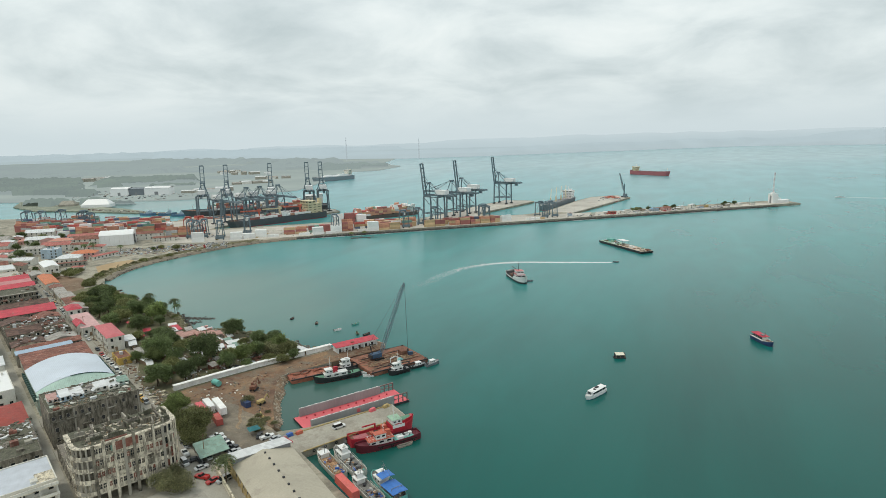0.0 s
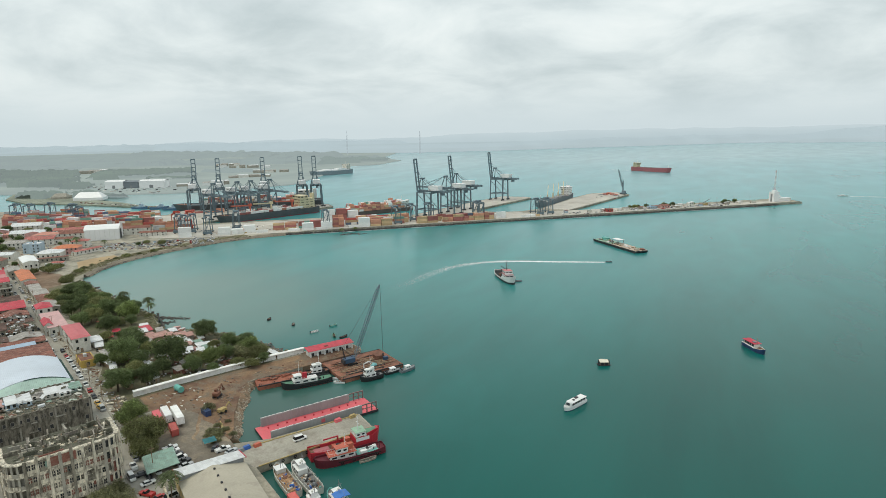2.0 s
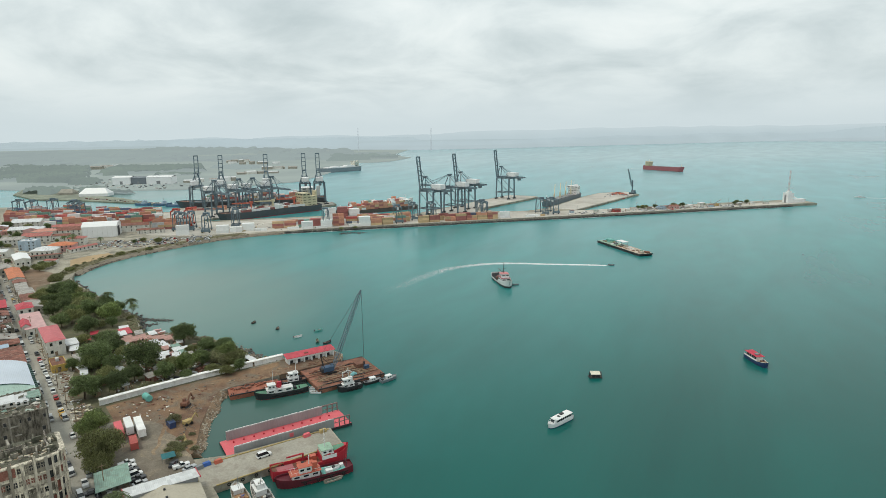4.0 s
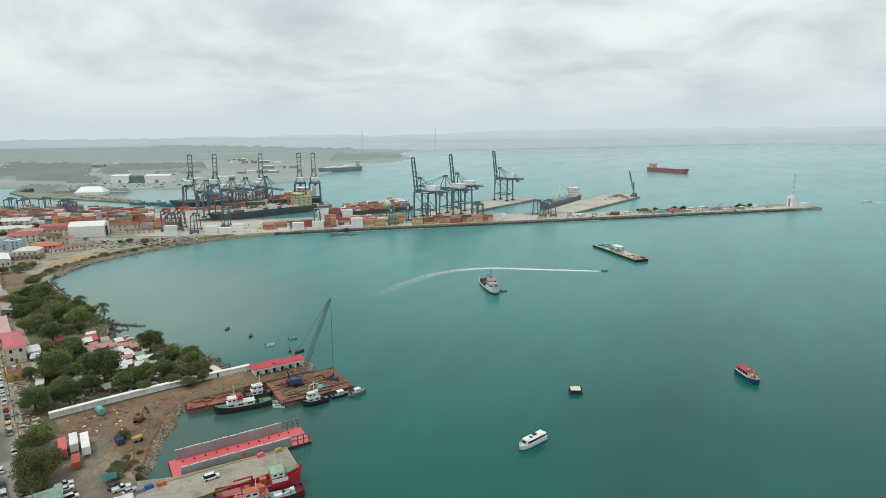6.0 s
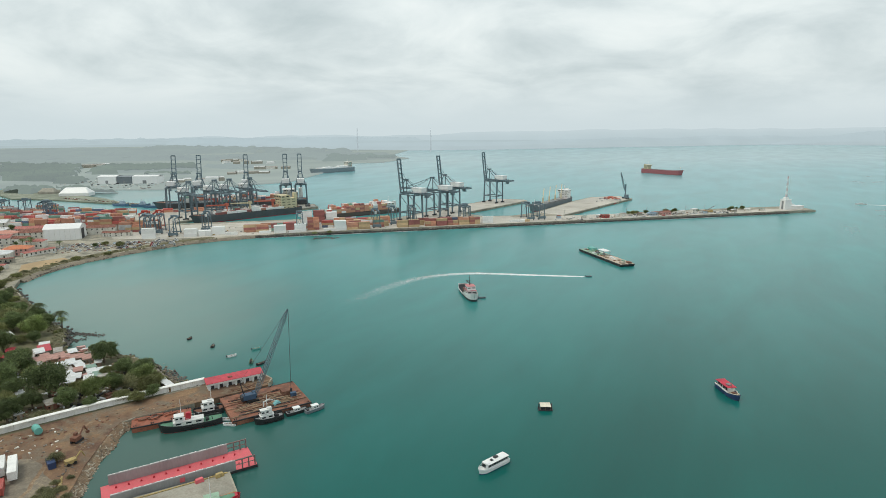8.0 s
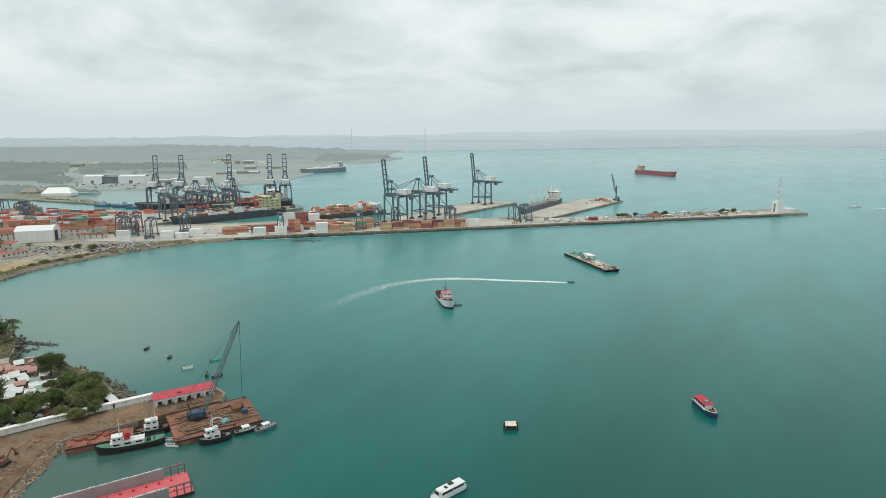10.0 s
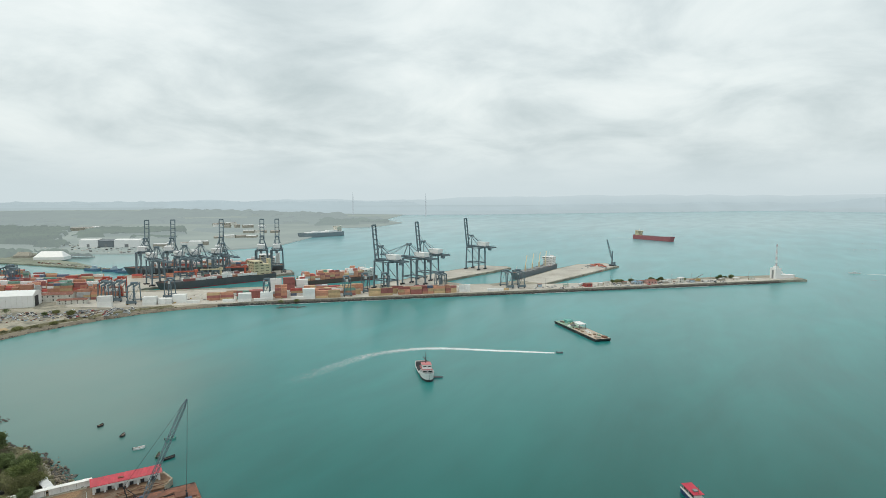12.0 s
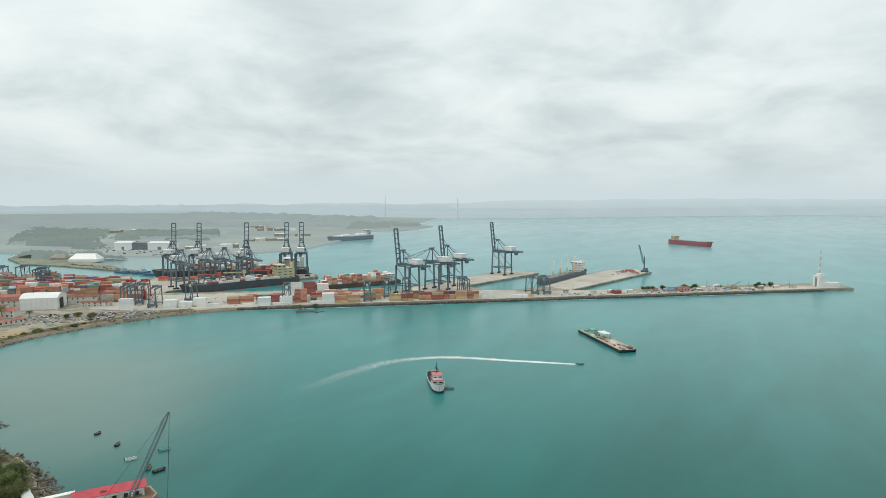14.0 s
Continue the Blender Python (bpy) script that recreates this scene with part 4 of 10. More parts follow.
BOX_COLOURS = {"dark red": (0.37, 0.135, 0.12), "orange-brown": (0.56, 0.27, 0.175), "yellow-ochre": (0.58, 0.42, 0.24), "white": (0.84, 0.84, 0.82), "green": (0.19, 0.37, 0.30), "navy blue": (0.13, 0.18, 0.28), "grey": (0.46, 0.47, 0.47), "bright red": (0.58, 0.12, 0.10)}


def container_mesh(name, mat):
    g = Geo()
    L, W, H = 12.19, 2.44, 2.59
    g.box(0.12, L - 0.12, 0.05, W - 0.05, 0.12, H - 0.06)
    for x in (0, L - 0.2):
        for y in (0, W - 0.2):
            g.box(x, x + 0.2, y, y + 0.2, 0, H)
    for y in (0, W - 0.14):
        for z in (0, H - 0.14):
            g.box(0.2, L - 0.2, y, y + 0.14, z, z + 0.14)
    for x in (0.02, L - 0.14):
        g.box(x, x + 0.12, 0.2, W - 0.2, H - 0.16, H - 0.02)
    return g.mesh(name, mat)


BOX_MESH = {c: container_mesh("shipping_container", ribbed("container_" + c.replace(" ", "_").replace("-", "_"), rgb, 0.28, rough=0.6, var=0.05 if c == "white" else 0.14, scale=0.3, dirt=0.08 if c == "white" else 0.18, dirt_rgb=tuple(0.5 * x + 0.08 for x in rgb), vary=0.08 if c == "white" else 0.22)) for c, rgb in BOX_COLOURS.items()}
rng = random.Random(11)


def block(s0, s1, d0, rows, tiers, colours, skip=0.15):
    n = int((s1 - s0) / 12.9) + 1
    for i in range(n):
        for r in range(rows):
            if rng.random() < skip:
                continue
            short = rng.random() < 0.4
            for t in range(rng.choice(tiers)):
                c = rng.choice(colours)
                if short:
                    c2 = rng.choice(colours)
                    at = MOLE(s0 + i * 12.9 + 6.2, d0 + r * 2.75)
                    single("shipping_container", BOX_MESH[c2], None, pose(*at, LAND + 0.02 + t * 2.6, 0, 0, 40) @ Matrix.Diagonal((0.495, 1, 1, 1)), c2 + " short steel shipping container stacked in the port yard", "container", "shipping containers on the mole")
                    single("shipping_container", BOX_MESH[c], None, pose(*MOLE(s0 + i * 12.9, d0 + r * 2.75), LAND + 0.02 + t * 2.6, 0, 0, 40) @ Matrix.Diagonal((0.495, 1, 1, 1)), c + " short steel shipping container stacked in the port yard", "container", "shipping containers on the mole")
                    continue
                single("shipping_container", BOX_MESH[c], None, pose(*MOLE(s0 + i * 12.9 + rng.uniform(-0.2, 0.2), d0 + r * 2.75), LAND + 0.02 + t * 2.6, 0, 0, 40), c + " steel shipping container stacked in the port yard", "container", "shipping containers in the yard")


REDS = ["dark red", "orange-brown", "orange-brown", "dark red", "yellow-ochre", "white", "grey"]
block(-108, -96, 7, 2, (4, 4), ["white"], 0)
for s0, d0, n in ((-69, 8, 3), (-55.5, 10, 2), (-43, 15, 3)):
    block(s0, s0, d0, 3, (n,), ["white"], 0)
block(-30, -18, 10, 1, (1,), ["white"], 0)
block(-12, 2, 20, 2, (3, 3), ["yellow-ochre", "dark red", "orange-brown"], 0)
block(4, 4, 9, 1, (1,), ["white"], 0)
block(19, 19, 7, 3, (3, 3), ["white"], 0)
block(16, 32, 24, 2, (3, 3), ["green", "bright red", "dark red"], 0)
block(40, 40, 10, 3, (3, 3), ["white"], 0)
block(34, 34, 6, 1, (1,), ["white"], 0)
block(54, 66, 18, 3, (4, 4, 5), ["orange-brown", "dark red", "orange-brown"], 0)
block(70, 70, 7, 1, (1, 1), ["white"], 0)
block(82, 82, 6, 3, (4, 3), ["white"], 0)
block(95, 108, 8, 2, (3, 3), ["yellow-ochre", "orange-brown"], 0)
block(86, 126, 18, 2, (2, 3), ["dark red", "orange-brown", "green", "white", "orange-brown"], 0.1)
block(48, 48, 56, 3, (5, 6), ["white"], 0)
block(62, 62, 56, 3, (6, 6), ["dark red"], 0)
block(76, 88, 56, 3, (5, 5), ["white", "white", "grey"], 0)
block(150, 164, 8, 2, (3, 3), ["yellow-ochre", "dark red", "yellow-ochre"], 0)
block(182, 238, 9, 2, (2, 3, 3), ["orange-brown", "yellow-ochre", "dark red", "orange-brown", "yellow-ochre"], 0.05)
block(250, 262, 12, 3, (2, 3), ["white"], 0.05)
block(282, 300, 10, 1, (1,), ["yellow-ochre", "white"], 0.2)
block(-140, -104, 54, 2, (3, 4), REDS, 0.06)


def cargo(name, m, nx, ny, tiers, seed, label, parent_z, weights):
    """A ship's deck cargo: many containers, each with its own edges."""
    r = random.Random(seed)
    mats = [BOX_MESH[c].materials[0] for c in BOX_COLOURS]
    g = Geo()
    for i in range(2 * nx):
        bay = r.choice((-1, 0, 0, 0, 1)) if tiers > 2 else 0
        for j in range(ny):
            high = tiers + bay - (r.random() < 0.35) + (r.random() < 0.2)
            for t in range(max(1, high)):
                x, y, z = i * 6.35 - nx * 6.35, j * 2.5 - ny * 1.25, t * 2.6
                g.box(x, x + 6.06, y, y + 2.42, z, z + 2.56, r.choices(range(8), weights)[0])
    return single(name, g, mats, m @ pose(0, 0, parent_z), label, "containers", kind="stuff")


def yard_rows(s0, s1, d0, rows, tiers, seed, weights, gap=0.12):
    """Container rows behind the front ones, joined, each box with its own edges."""
    r = random.Random(seed)
    mats = [BOX_MESH[c].materials[0] for c in BOX_COLOURS]
    g = Geo()
    for i in range(int((s1 - s0) / 12.9) + 1):
        if gap == 0.2 and (i + seed) % 4 == 3:
            continue
        for j in range(rows):
            if r.random() < gap:
                continue
            high = r.choice(tiers)
            tone = r.choices(range(8), weights)[0]
            for t in range(high):
                x, y, z = i * 12.9 + r.uniform(-0.2, 0.2), j * 2.75, t * 2.6
                c = tone if r.random() < 0.5 else r.choices(range(8), weights)[0]
                if r.random() < 0.25:
                    g.box(x, x + 6.06, y, y + 2.42, z, z + 2.56, c)
                    g.box(x + 6.13, x + 12.19, y, y + 2.42, z, z + 2.56, r.choices(range(8), weights)[0])
                else:
                    g.box(x, x + 12.19, y, y + 2.42, z, z + 2.56, c)
    single("container_rows", g, mats, pose(*MOLE(s0, d0), LAND + 0.02, 0, 0, 40), "rows of stacked mixed shipping containers in the yard", "containers", kind="stuff")


MIX, PALE, WARM = (6, 6, 2, 4, 2, 1, 2, 2), (1, 1, 0, 9, 1, 0, 4, 1), (5, 9, 5, 2, 0, 1, 1, 1)
yard_rows(92, 134, 24, 3, (2, 3, 3), 61, WARM)
yard_rows(44, 88, 30, 3, (2, 3), 60, MIX, 0.3)
yard_rows(84, 138, 40, 4, (2, 3, 3), 62, WARM)
yard_rows(4, 40, 46, 3, (1, 2, 2), 63, MIX, 0.3)
yard_rows(-66, -40, 30, 2, (1, 1), 64, PALE, 0.5)
yard_rows(176, 240, 15, 3, (2, 3, 3), 66, WARM)
yard_rows(-140, -104, 62, 5, (3, 4, 3), 67, WARM)
YARD = (7, 9, 3, 3, 3, 1, 2, 3)
for k, (d, s0, s1) in enumerate(((104, -262, -150), (116, -275, -150), (129, -290, -150), (142, -300, -155), (155, -312, -160), (168, -322, -160), (181, -330, -165), (194, -338, -165), (210, -345, -215), (226, -350, -245), (242, -352, -262))):
    yard_rows(s0 + 3 * (k % 3), s1, d, 3, (1, 2, 3, 3, 4, 4), 70 + k, YARD, 0.2)
yard_rows(-126, -60, 206, 3, (1, 2), 80, MIX, 0.45)


def hull_geo(L, B, depth, draft, sheer=0.0, bow=0.28, stern=0.12, stern_w=0.8, bulwark=0.9, waist=0.0, band=0.09):
    """Lofted hull, bow at +x. Slot 0 sides, 1 boot strip near the water. Returns hull and deck."""
    hull, deck = Geo(), Geo()
    n = 22
    stations = []
    for i in range(n + 1):
        f = i / n
        x = -L / 2 + L * f
        if f > 1 - bow:
            u = (f - (1 - bow)) / bow
            w = math.sqrt(max(0.0, 1 - u ** 2.2)) * 0.985 + 0.015
        elif f < stern:
            w = stern_w + (1 - stern_w) * math.sin(f / stern * math.pi / 2)
        else:
            w = 1.0
        top = depth + sheer * (max(0, (f - 0.5) / 0.5) ** 2 + 0.25 * max(0, (0.4 - f) / 0.4) ** 2)
        if waist and 0.08 < f < 0.58:
            top -= waist
        lean = 0.06 * L * max(0, f - 0.8) / 0.2
        stations.append((x, lean, B / 2 * w, top))
    for side in (1, -1):
        hull.loft([[(x - 0.4 * ln, side * w * 0.62, -draft), (x - 0.3 * ln, side * w * 0.9, 0.0), (x - 0.25 * ln, side * w * 0.93, band * depth)] for x, ln, w, t in stations], 1, caps=False, closed=False)
        hull.loft([[(x - 0.25 * ln, side * w * 0.93, band * depth), (x + 0.2 * ln, side * w, t), (x + 0.3 * ln, side * w, t + bulwark), (x + 0.3 * ln, side * max(0.0, w - 0.18), t + bulwark), (x + 0.2 * ln, side * max(0.0, w - 0.2), t - 0.02)] for x, ln, w, t in stations], 0, caps=False, closed=False)
    x, ln, w, t = stations[0]
    hull.add([(x, -w * 0.62, -draft), (x, w * 0.62, -draft), (x, w * 0.93, band * depth), (x, w, t + bulwark), (x, -w, t + bulwark), (x, -w * 0.93, band * depth)], [(0, 1, 2, 3, 4, 5)])
    deck.loft([[(x + 0.2 * ln, max(0.0, w - 0.1), t), (x + 0.2 * ln, -max(0.0, w - 0.1), t)] for x, ln, w, t in stations], caps=False, closed=False)
    return hull, deck


def deckhouse(root, name, x0, x1, w, z0, z1, mat, storeys=1, label="", front=True, rake=0.0):
    """A superstructure block with rows of windows as parts of it."""
    g = Geo()
    g.loft([[(x0, -w / 2, z0), (x1, -w / 2, z0), (x1, w / 2, z0), (x0, w / 2, z0)], [(x0, -w / 2, z1), (x1 - rake, -w / 2, z1), (x1 - rake, w / 2, z1), (x0, w / 2, z1)]])
    g.box(x0 - 0.15, x1 - rake + 0.15, -w / 2 - 0.15, w / 2 + 0.15, z1, z1 + 0.12)
    ob = part(name, g, mat, root, label)
    h = (z1 - z0) / storeys
    for k in range(storeys):
        za, zb = z0 + h * k + (0.5 if storeys > 1 else 0.45) * h, z0 + h * k + (0.7 if storeys > 1 else 0.78) * h
        n = max(2, int((x1 - x0) / (1.6 * h)))
        for side in (-1, 1):
            for i in range(n):
                a = x0 + (x1 - rake - x0) * (i + 0.22) / n
                b = x0 + (x1 - rake - x0) * (i + 0.78) / n
                y = side * w / 2
                part("window", Geo().box(a, b, min(y, y + side * 0.05), max(y, y + side * 0.05), za, zb), GLASS, ob)
        m = max(2, int(w / (1.4 * h)))
        for i in range(m if front else 0):
            a, b = -w / 2 + w * (i + 0.15) / m, -w / 2 + w * (i + 0.85) / m
            xf = x1 - rake * ((za + zb) / 2 - z0) / (z1 - z0)
            part("window", Geo().box(xf - 0.04, xf + 0.06, a, b, za, zb), GLASS, ob)
    return ob


def ship(m, L, B, depth, hull_mat, boot, house_mat, label, cargo_of=None, house_l=0.1, house_at="stern", house_h=16, cat="ship", derricks=0, seed=1, funnel_mat=None, weights=(5, 5, 2, 3, 1, 1, 2, 1)):
    root = thing("cargo_ship", m, label, cat)
    hull, deck = hull_geo(L, B, depth, 4, sheer=2.0, bow=0.14, stern=0.08, bulwark=1.0)
    part("hull", hull, [hull_mat, boot], root)
    part("deck", deck, RUST, root)
    x0 = -L / 2 + 0.06 * L
    deckhouse(root, "superstructure", x0, x0 + house_l * L, B * 0.8, depth, depth + house_h * 0.75, house_mat, 4)
    deckhouse(root, "bridge", x0 + (house_l - 0.08) * L, x0 + (house_l + 0.005) * L, B * 0.98, depth + house_h * 0.75 + 0.13, depth + house_h, house_mat, 1)
    part("funnel", Geo().box(x0 - 0.03 * L, x0 - 0.004 * L, -B * 0.14, B * 0.14, depth, depth + house_h * 1.1), funnel_mat or house_mat, root)
    part("mast", Geo().cyl((x0 + 0.06 * L, 0, depth + house_h), (x0 + 0.06 * L, 0, depth + house_h + 7), 0.35, 0.15), house_mat, root)
    part("foremast", Geo().cyl((L * 0.44, 0, depth), (L * 0.44, 0, depth + 10), 0.3, 0.15), house_mat, root)
    for i in range(5):
        x = -L / 2 + L * (0.24 + 0.135 * i)
        part("hatch", Geo().box(x, x + 0.11 * L, -B * 0.36, B * 0.36, depth, depth + 1.6), STEEL if not cargo_of else hull_mat, root)
    for i in range(derricks):
        x = -L / 2 + L * (0.22 + 0.17 * i)
        part("crane_post", Geo().cyl((x, 0, depth), (x, 0, depth + 9), 1.2, 1.0), CREAM, root)
        part("crane_jib", Geo().beam((x, 0, depth + 8.5), (x - 13, -4, depth + 21), 0.9), CREAM, root)
    if cargo_of:
        nx, ny, tiers = cargo_of
        cargo("deck_containers", m, nx, ny, tiers, seed, "mixed red, white and grey shipping containers stacked on a ship's deck", depth + 1.62, weights)
    return root


ORANGE_GEAR = paint("orange_red_deck_gear", (0.55, 0.14, 0.09), 0.6, var=0.12)
# Black hulls of the port ships, lightened in the colour for haze.
DARK_HULL = paint("dark_hull", (0.095, 0.10, 0.108), 0.55, var=0.2, scale=0.1, fine=2, dirt=0.2, dirt_rgb=(0.13, 0.08, 0.06))
BROWN_HULL = paint("brown_grey_hull", (0.15, 0.115, 0.10), 0.7, var=0.2, scale=0.1, dirt=0.2)
SLATE = paint("slate_hull", (0.17, 0.195, 0.215), 0.6, var=0.1)
near_ship = ship(pose(-523, 623, 0, 0, 0, 248.8), 142, 20, 7, DARK_HULL, HULL_RED, CREAM, "black container ship with cream superstructure at the pier", (7, 7, 1), seed=3, house_h=18, house_l=0.15, weights=(4, 2, 0, 9, 1, 0, 4, 2))
for x, mat in ((-33, ORANGE_GEAR), (-2, CREAM), (28, ORANGE_GEAR)):
    part("crane_post", Geo().cyl((x, 0, 7), (x, 0, 20), 1.4, 1.2), mat, near_ship)
    part("crane_jib", Geo().beam((x, 0, 18.5), (x + 24, -2, 19.5), 1.5).box(x - 2.4, x + 1.6, -1.6, 1.6, 17.4, 20.6), mat, near_ship)
ship(pose(*MOLE(-42, 260), 0, 0, 0, 220), 205, 24, 8, DARK_HULL, HULL_RED, WHITE, "long black container ship with white superstructure at the pier", (11, 9, 3), seed=4, weights=(3, 2, 1, 6, 1, 1, 4, 1))
ship(pose(-411, 699, 0, 0, 0, 239), 118, 18, 3.5, BROWN_HULL, HULL_RED, WHITE, "dark container ship laden with orange-brown boxes", (7, 6, 3), seed=6, house_h=10, weights=(4, 9, 3, 3, 1, 0, 1, 1))
ship(pose(-208, 886, 0, 0, 0, 263.8), 134, 17, 6, SLATE, HULL_RED, CLEAN_WHITE, "black general cargo ship with cream deck cranes", None, derricks=4, house_h=13)
# Red dulled in its colour for the far carrier's haze; nearer decks share it.
DULL_RED = paint("dull_red_hull", (0.38, 0.125, 0.135), 0.6, var=0.1)
# Far ship's slate hull, lightened in colour to stand for distance haze.
FAR_HULL = paint("far_grey_hull", (0.225, 0.27, 0.295), 0.7, var=0.08)
PALE_CREAM = paint("pale_cream_paint", (0.66, 0.63, 0.55), 0.7, var=0.08)
far_ship = ship(pose(-890, 1302, 0, 0, 0, 253), 132, 20, 9, FAR_HULL, FAR_HULL, PALE_CREAM, "far grey-hulled ship with pale cream upper works", None, house_h=15)
part("upper_works", Geo().box(-58, 44, -8.6, 8.6, 9.05, 12.4).box(-56, -18, -8, 8, 12.4, 15).box(4, 24, -7, 7, 12.4, 14.2), CLEAN_WHITE, far_ship)
ship(pose(-131, 1568, 0, 0, 0, -32), 112, 17, 8.5, DULL_RED, DULL_RED, CREAM, "red-hulled bulk carrier under way in the bay", None, house_h=11)

# ---- small dock: yard, dry dock, jetty, barges, boats ----
DA = 57.5


def dock_pose(a, b, z=LAND, turn=0.0):
    return pose(*DOCK(a, b), z, 0, 0, DA + turn)


P_WALL = paint("whitewashed_wall", (0.82, 0.815, 0.79), 0.85, var=0.12, scale=0.3, fine=3, dirt=0.2, dirt_rgb=(0.5, 0.46, 0.4), streak=0.4)
YARD_EARTH = earth_material("yard_earth", [(0.19, 0.112, 0.068), (0.275, 0.175, 0.10), (0.13, 0.073, 0.048), (0.18, 0.14, 0.10)], 0.055)
LOT_EARTH = earth_material("lot_earth", [(0.21, 0.18, 0.14), (0.145, 0.12, 0.092), (0.29, 0.235, 0.165)], 0.06)
slab("dirt_yard", [DOCK(a, b) for a, b in ((-27, 64), (-8, 67.5), (20, 70), (46, 71.5), (46.5, 74.5), (71.8, 70.8), (73.8, 64), (70.6, 59), (58, 57.6), (44, 57.0), (20, 56.2), (14.5, 54), (10, 47), (5.6, 36), (1.6, 26), (-1.4, 15.5), (-4.5, 7), (-14, 10), (-18, 22), (-24, 40))], LAND + 0.06, YARD_EARTH, "bare red-brown dirt yard beside the water", "ground")
slab("wharf_edge", [DOCK(a, b) for a, b in ((18.5, 56.6), (19.6, 54.9), (45, 56.35), (70.8, 57.8), (71, 59.2))], LAND + 0.064, YARD_EARTH, "crumbling earth edge of the wharf above the water", "ground", 3.0)
slab("yard_lot", [DOCK(a, b) for a, b in ((-26.5, 46), (-19, 44), (-13.5, 41), (-10, 35), (-9.5, 28), (-7, 22), (-6.5, 14), (-5, 6), (-4.5, -2.3), (-8, -13), (-24, -10), (-30, 4), (-30, 30))], LAND + 0.072, LOT_EARTH, "dusty brown-grey lot with tyre marks", "ground")
slab("jetty_deck", [DOCK(a, b) for a, b in ((-8, -2.4), (41, -2.6), (40.6, -14.4), (-2, -16.8), (-8, -13))], LAND + 0.045, CONCRETE, "stained concrete deck of the short jetty")
curb = Geo()
for (a0, b0), (a1, b1) in (((-8, -2.3), (41, -2.5)), ((40.6, -14.5), (-2, -16.9))):
    n = 12
    for i in range(n):
        p, q = DOCK(a0 + (a1 - a0) * i / n, b0 + (b1 - b0) * i / n), DOCK(a0 + (a1 - a0) * (i + 0.94) / n, b0 + (b1 - b0) * (i + 0.94) / n)
        curb.beam((*p, LAND + 0.19), (*q, LAND + 0.19), 0.45, h=0.3)
CURB_YELLOW = paint("worn_yellow_paint", (0.45, 0.33, 0.13), 0.8, var=0.25, scale=0.6, dirt=0.4, dirt_rgb=(0.2, 0.17, 0.13))
single("jetty_curb", curb, CURB_YELLOW, pose(0, 0, 0), "worn yellowish timber curb along the jetty edge", "curb", kind="structure")
tyre = Geo()
tyre.loft([[(0.15 * math.cos(u), (0.42 + 0.15 * math.sin(u)) * math.cos(t0), (0.42 + 0.15 * math.sin(u)) * math.sin(t0)) for u in (k * math.pi / 3 for k in range(6))] for t0 in (2 * math.pi * k / 16 for k in range(17))], caps=False)
TYRE = tyre.mesh("fender_tyre", RUBBER)
for i in range(9):
    a = 2 + i * 4.3
    single("fender_tyre", TYRE, None, pose(*DOCK(a, -17.1 + (a - 2) * 0.0565), LAND - 0.6, 0, 0, DA + 90 + 6), "black rubber tyre hung on the jetty side as a fender", "tyre", "fender tyres on the jetty")

# long white wall behind the yard, slightly bent
WALL_LINE = [(-29, 66.2), (-10, 69.0), (9, 71.1), (28, 72.6), (48, 73.4)]
g = Geo()
for (a0, b0), (a1, b1) in zip(WALL_LINE, WALL_LINE[1:]):
    for i in range(4):
        p, q = (DOCK(a0 + (a1 - a0) * f, b0 + (b1 - b0) * f) for f in (i / 4, (i + 0.92) / 4))
        r = DOCK(a0 + (a1 - a0) * (i + 0.98) / 4, b0 + (b1 - b0) * (i + 0.98) / 4)
        g.beam((*p, LAND + 1.15), (*q, LAND + 1.15), 0.4, h=2.3)
        g.beam((*q, LAND + 1.25), (*r, LAND + 1.25), 0.55, h=2.5)
    g.beam((*DOCK(a0, b0), LAND + 2.58), (*DOCK(a1, b1), LAND + 2.58), 2.2, h=0.16)
single("yard_wall", g, P_WALL, pose(0, 0, 0), "long white masonry wall behind the dirt yard", "wall", kind="structure")
slab("wall_path", [DOCK(a, b + 0.9) for a, b in WALL_LINE] + [DOCK(a, b + 3.4) for a, b in reversed(WALL_LINE)], LAND + 0.034, QUAY, "narrow concrete path behind the white wall")


# wharf building with a red roof
root = thing("wharf_building", dock_pose(47.8, 60.8, LAND) @ Matrix.Diagonal((0.93, 1.06, 0.86, 1)), "low white wharf building with a red sheet roof and arches", "building")
g = Geo()
g.box(0, 24, 5.0, 8.8, 0, 3.6)
for i in range(7):
    g.box(i * 3.9, i * 3.9 + 0.7, 3.6, 4.1, 0, 3.0)
g.box(0, 24.1, 3.6, 4.1, 2.5, 3.5)
part("wall", g, WHITE, root)
roof = Geo()
roof.loft([[(x, 3.4, 3.5), (x, 9.2, 4.2), (x, 9.2, 4.35), (x, 3.4, 3.65)] for x in (-0.8, 25)])
part("roof", roof, RED_ROOF, root, "bright red sheet roof")
part("roof_hatch", Geo().box(9, 11, 5.4, 6.4, 3.9, 4.3), RUST_ROOF, root)
for i in range(6):
    part("door", Geo().box(1.3 + i * 3.9, 2.7 + i * 3.9, 4.93, 5.0, 0, 2.2), DARK, root)


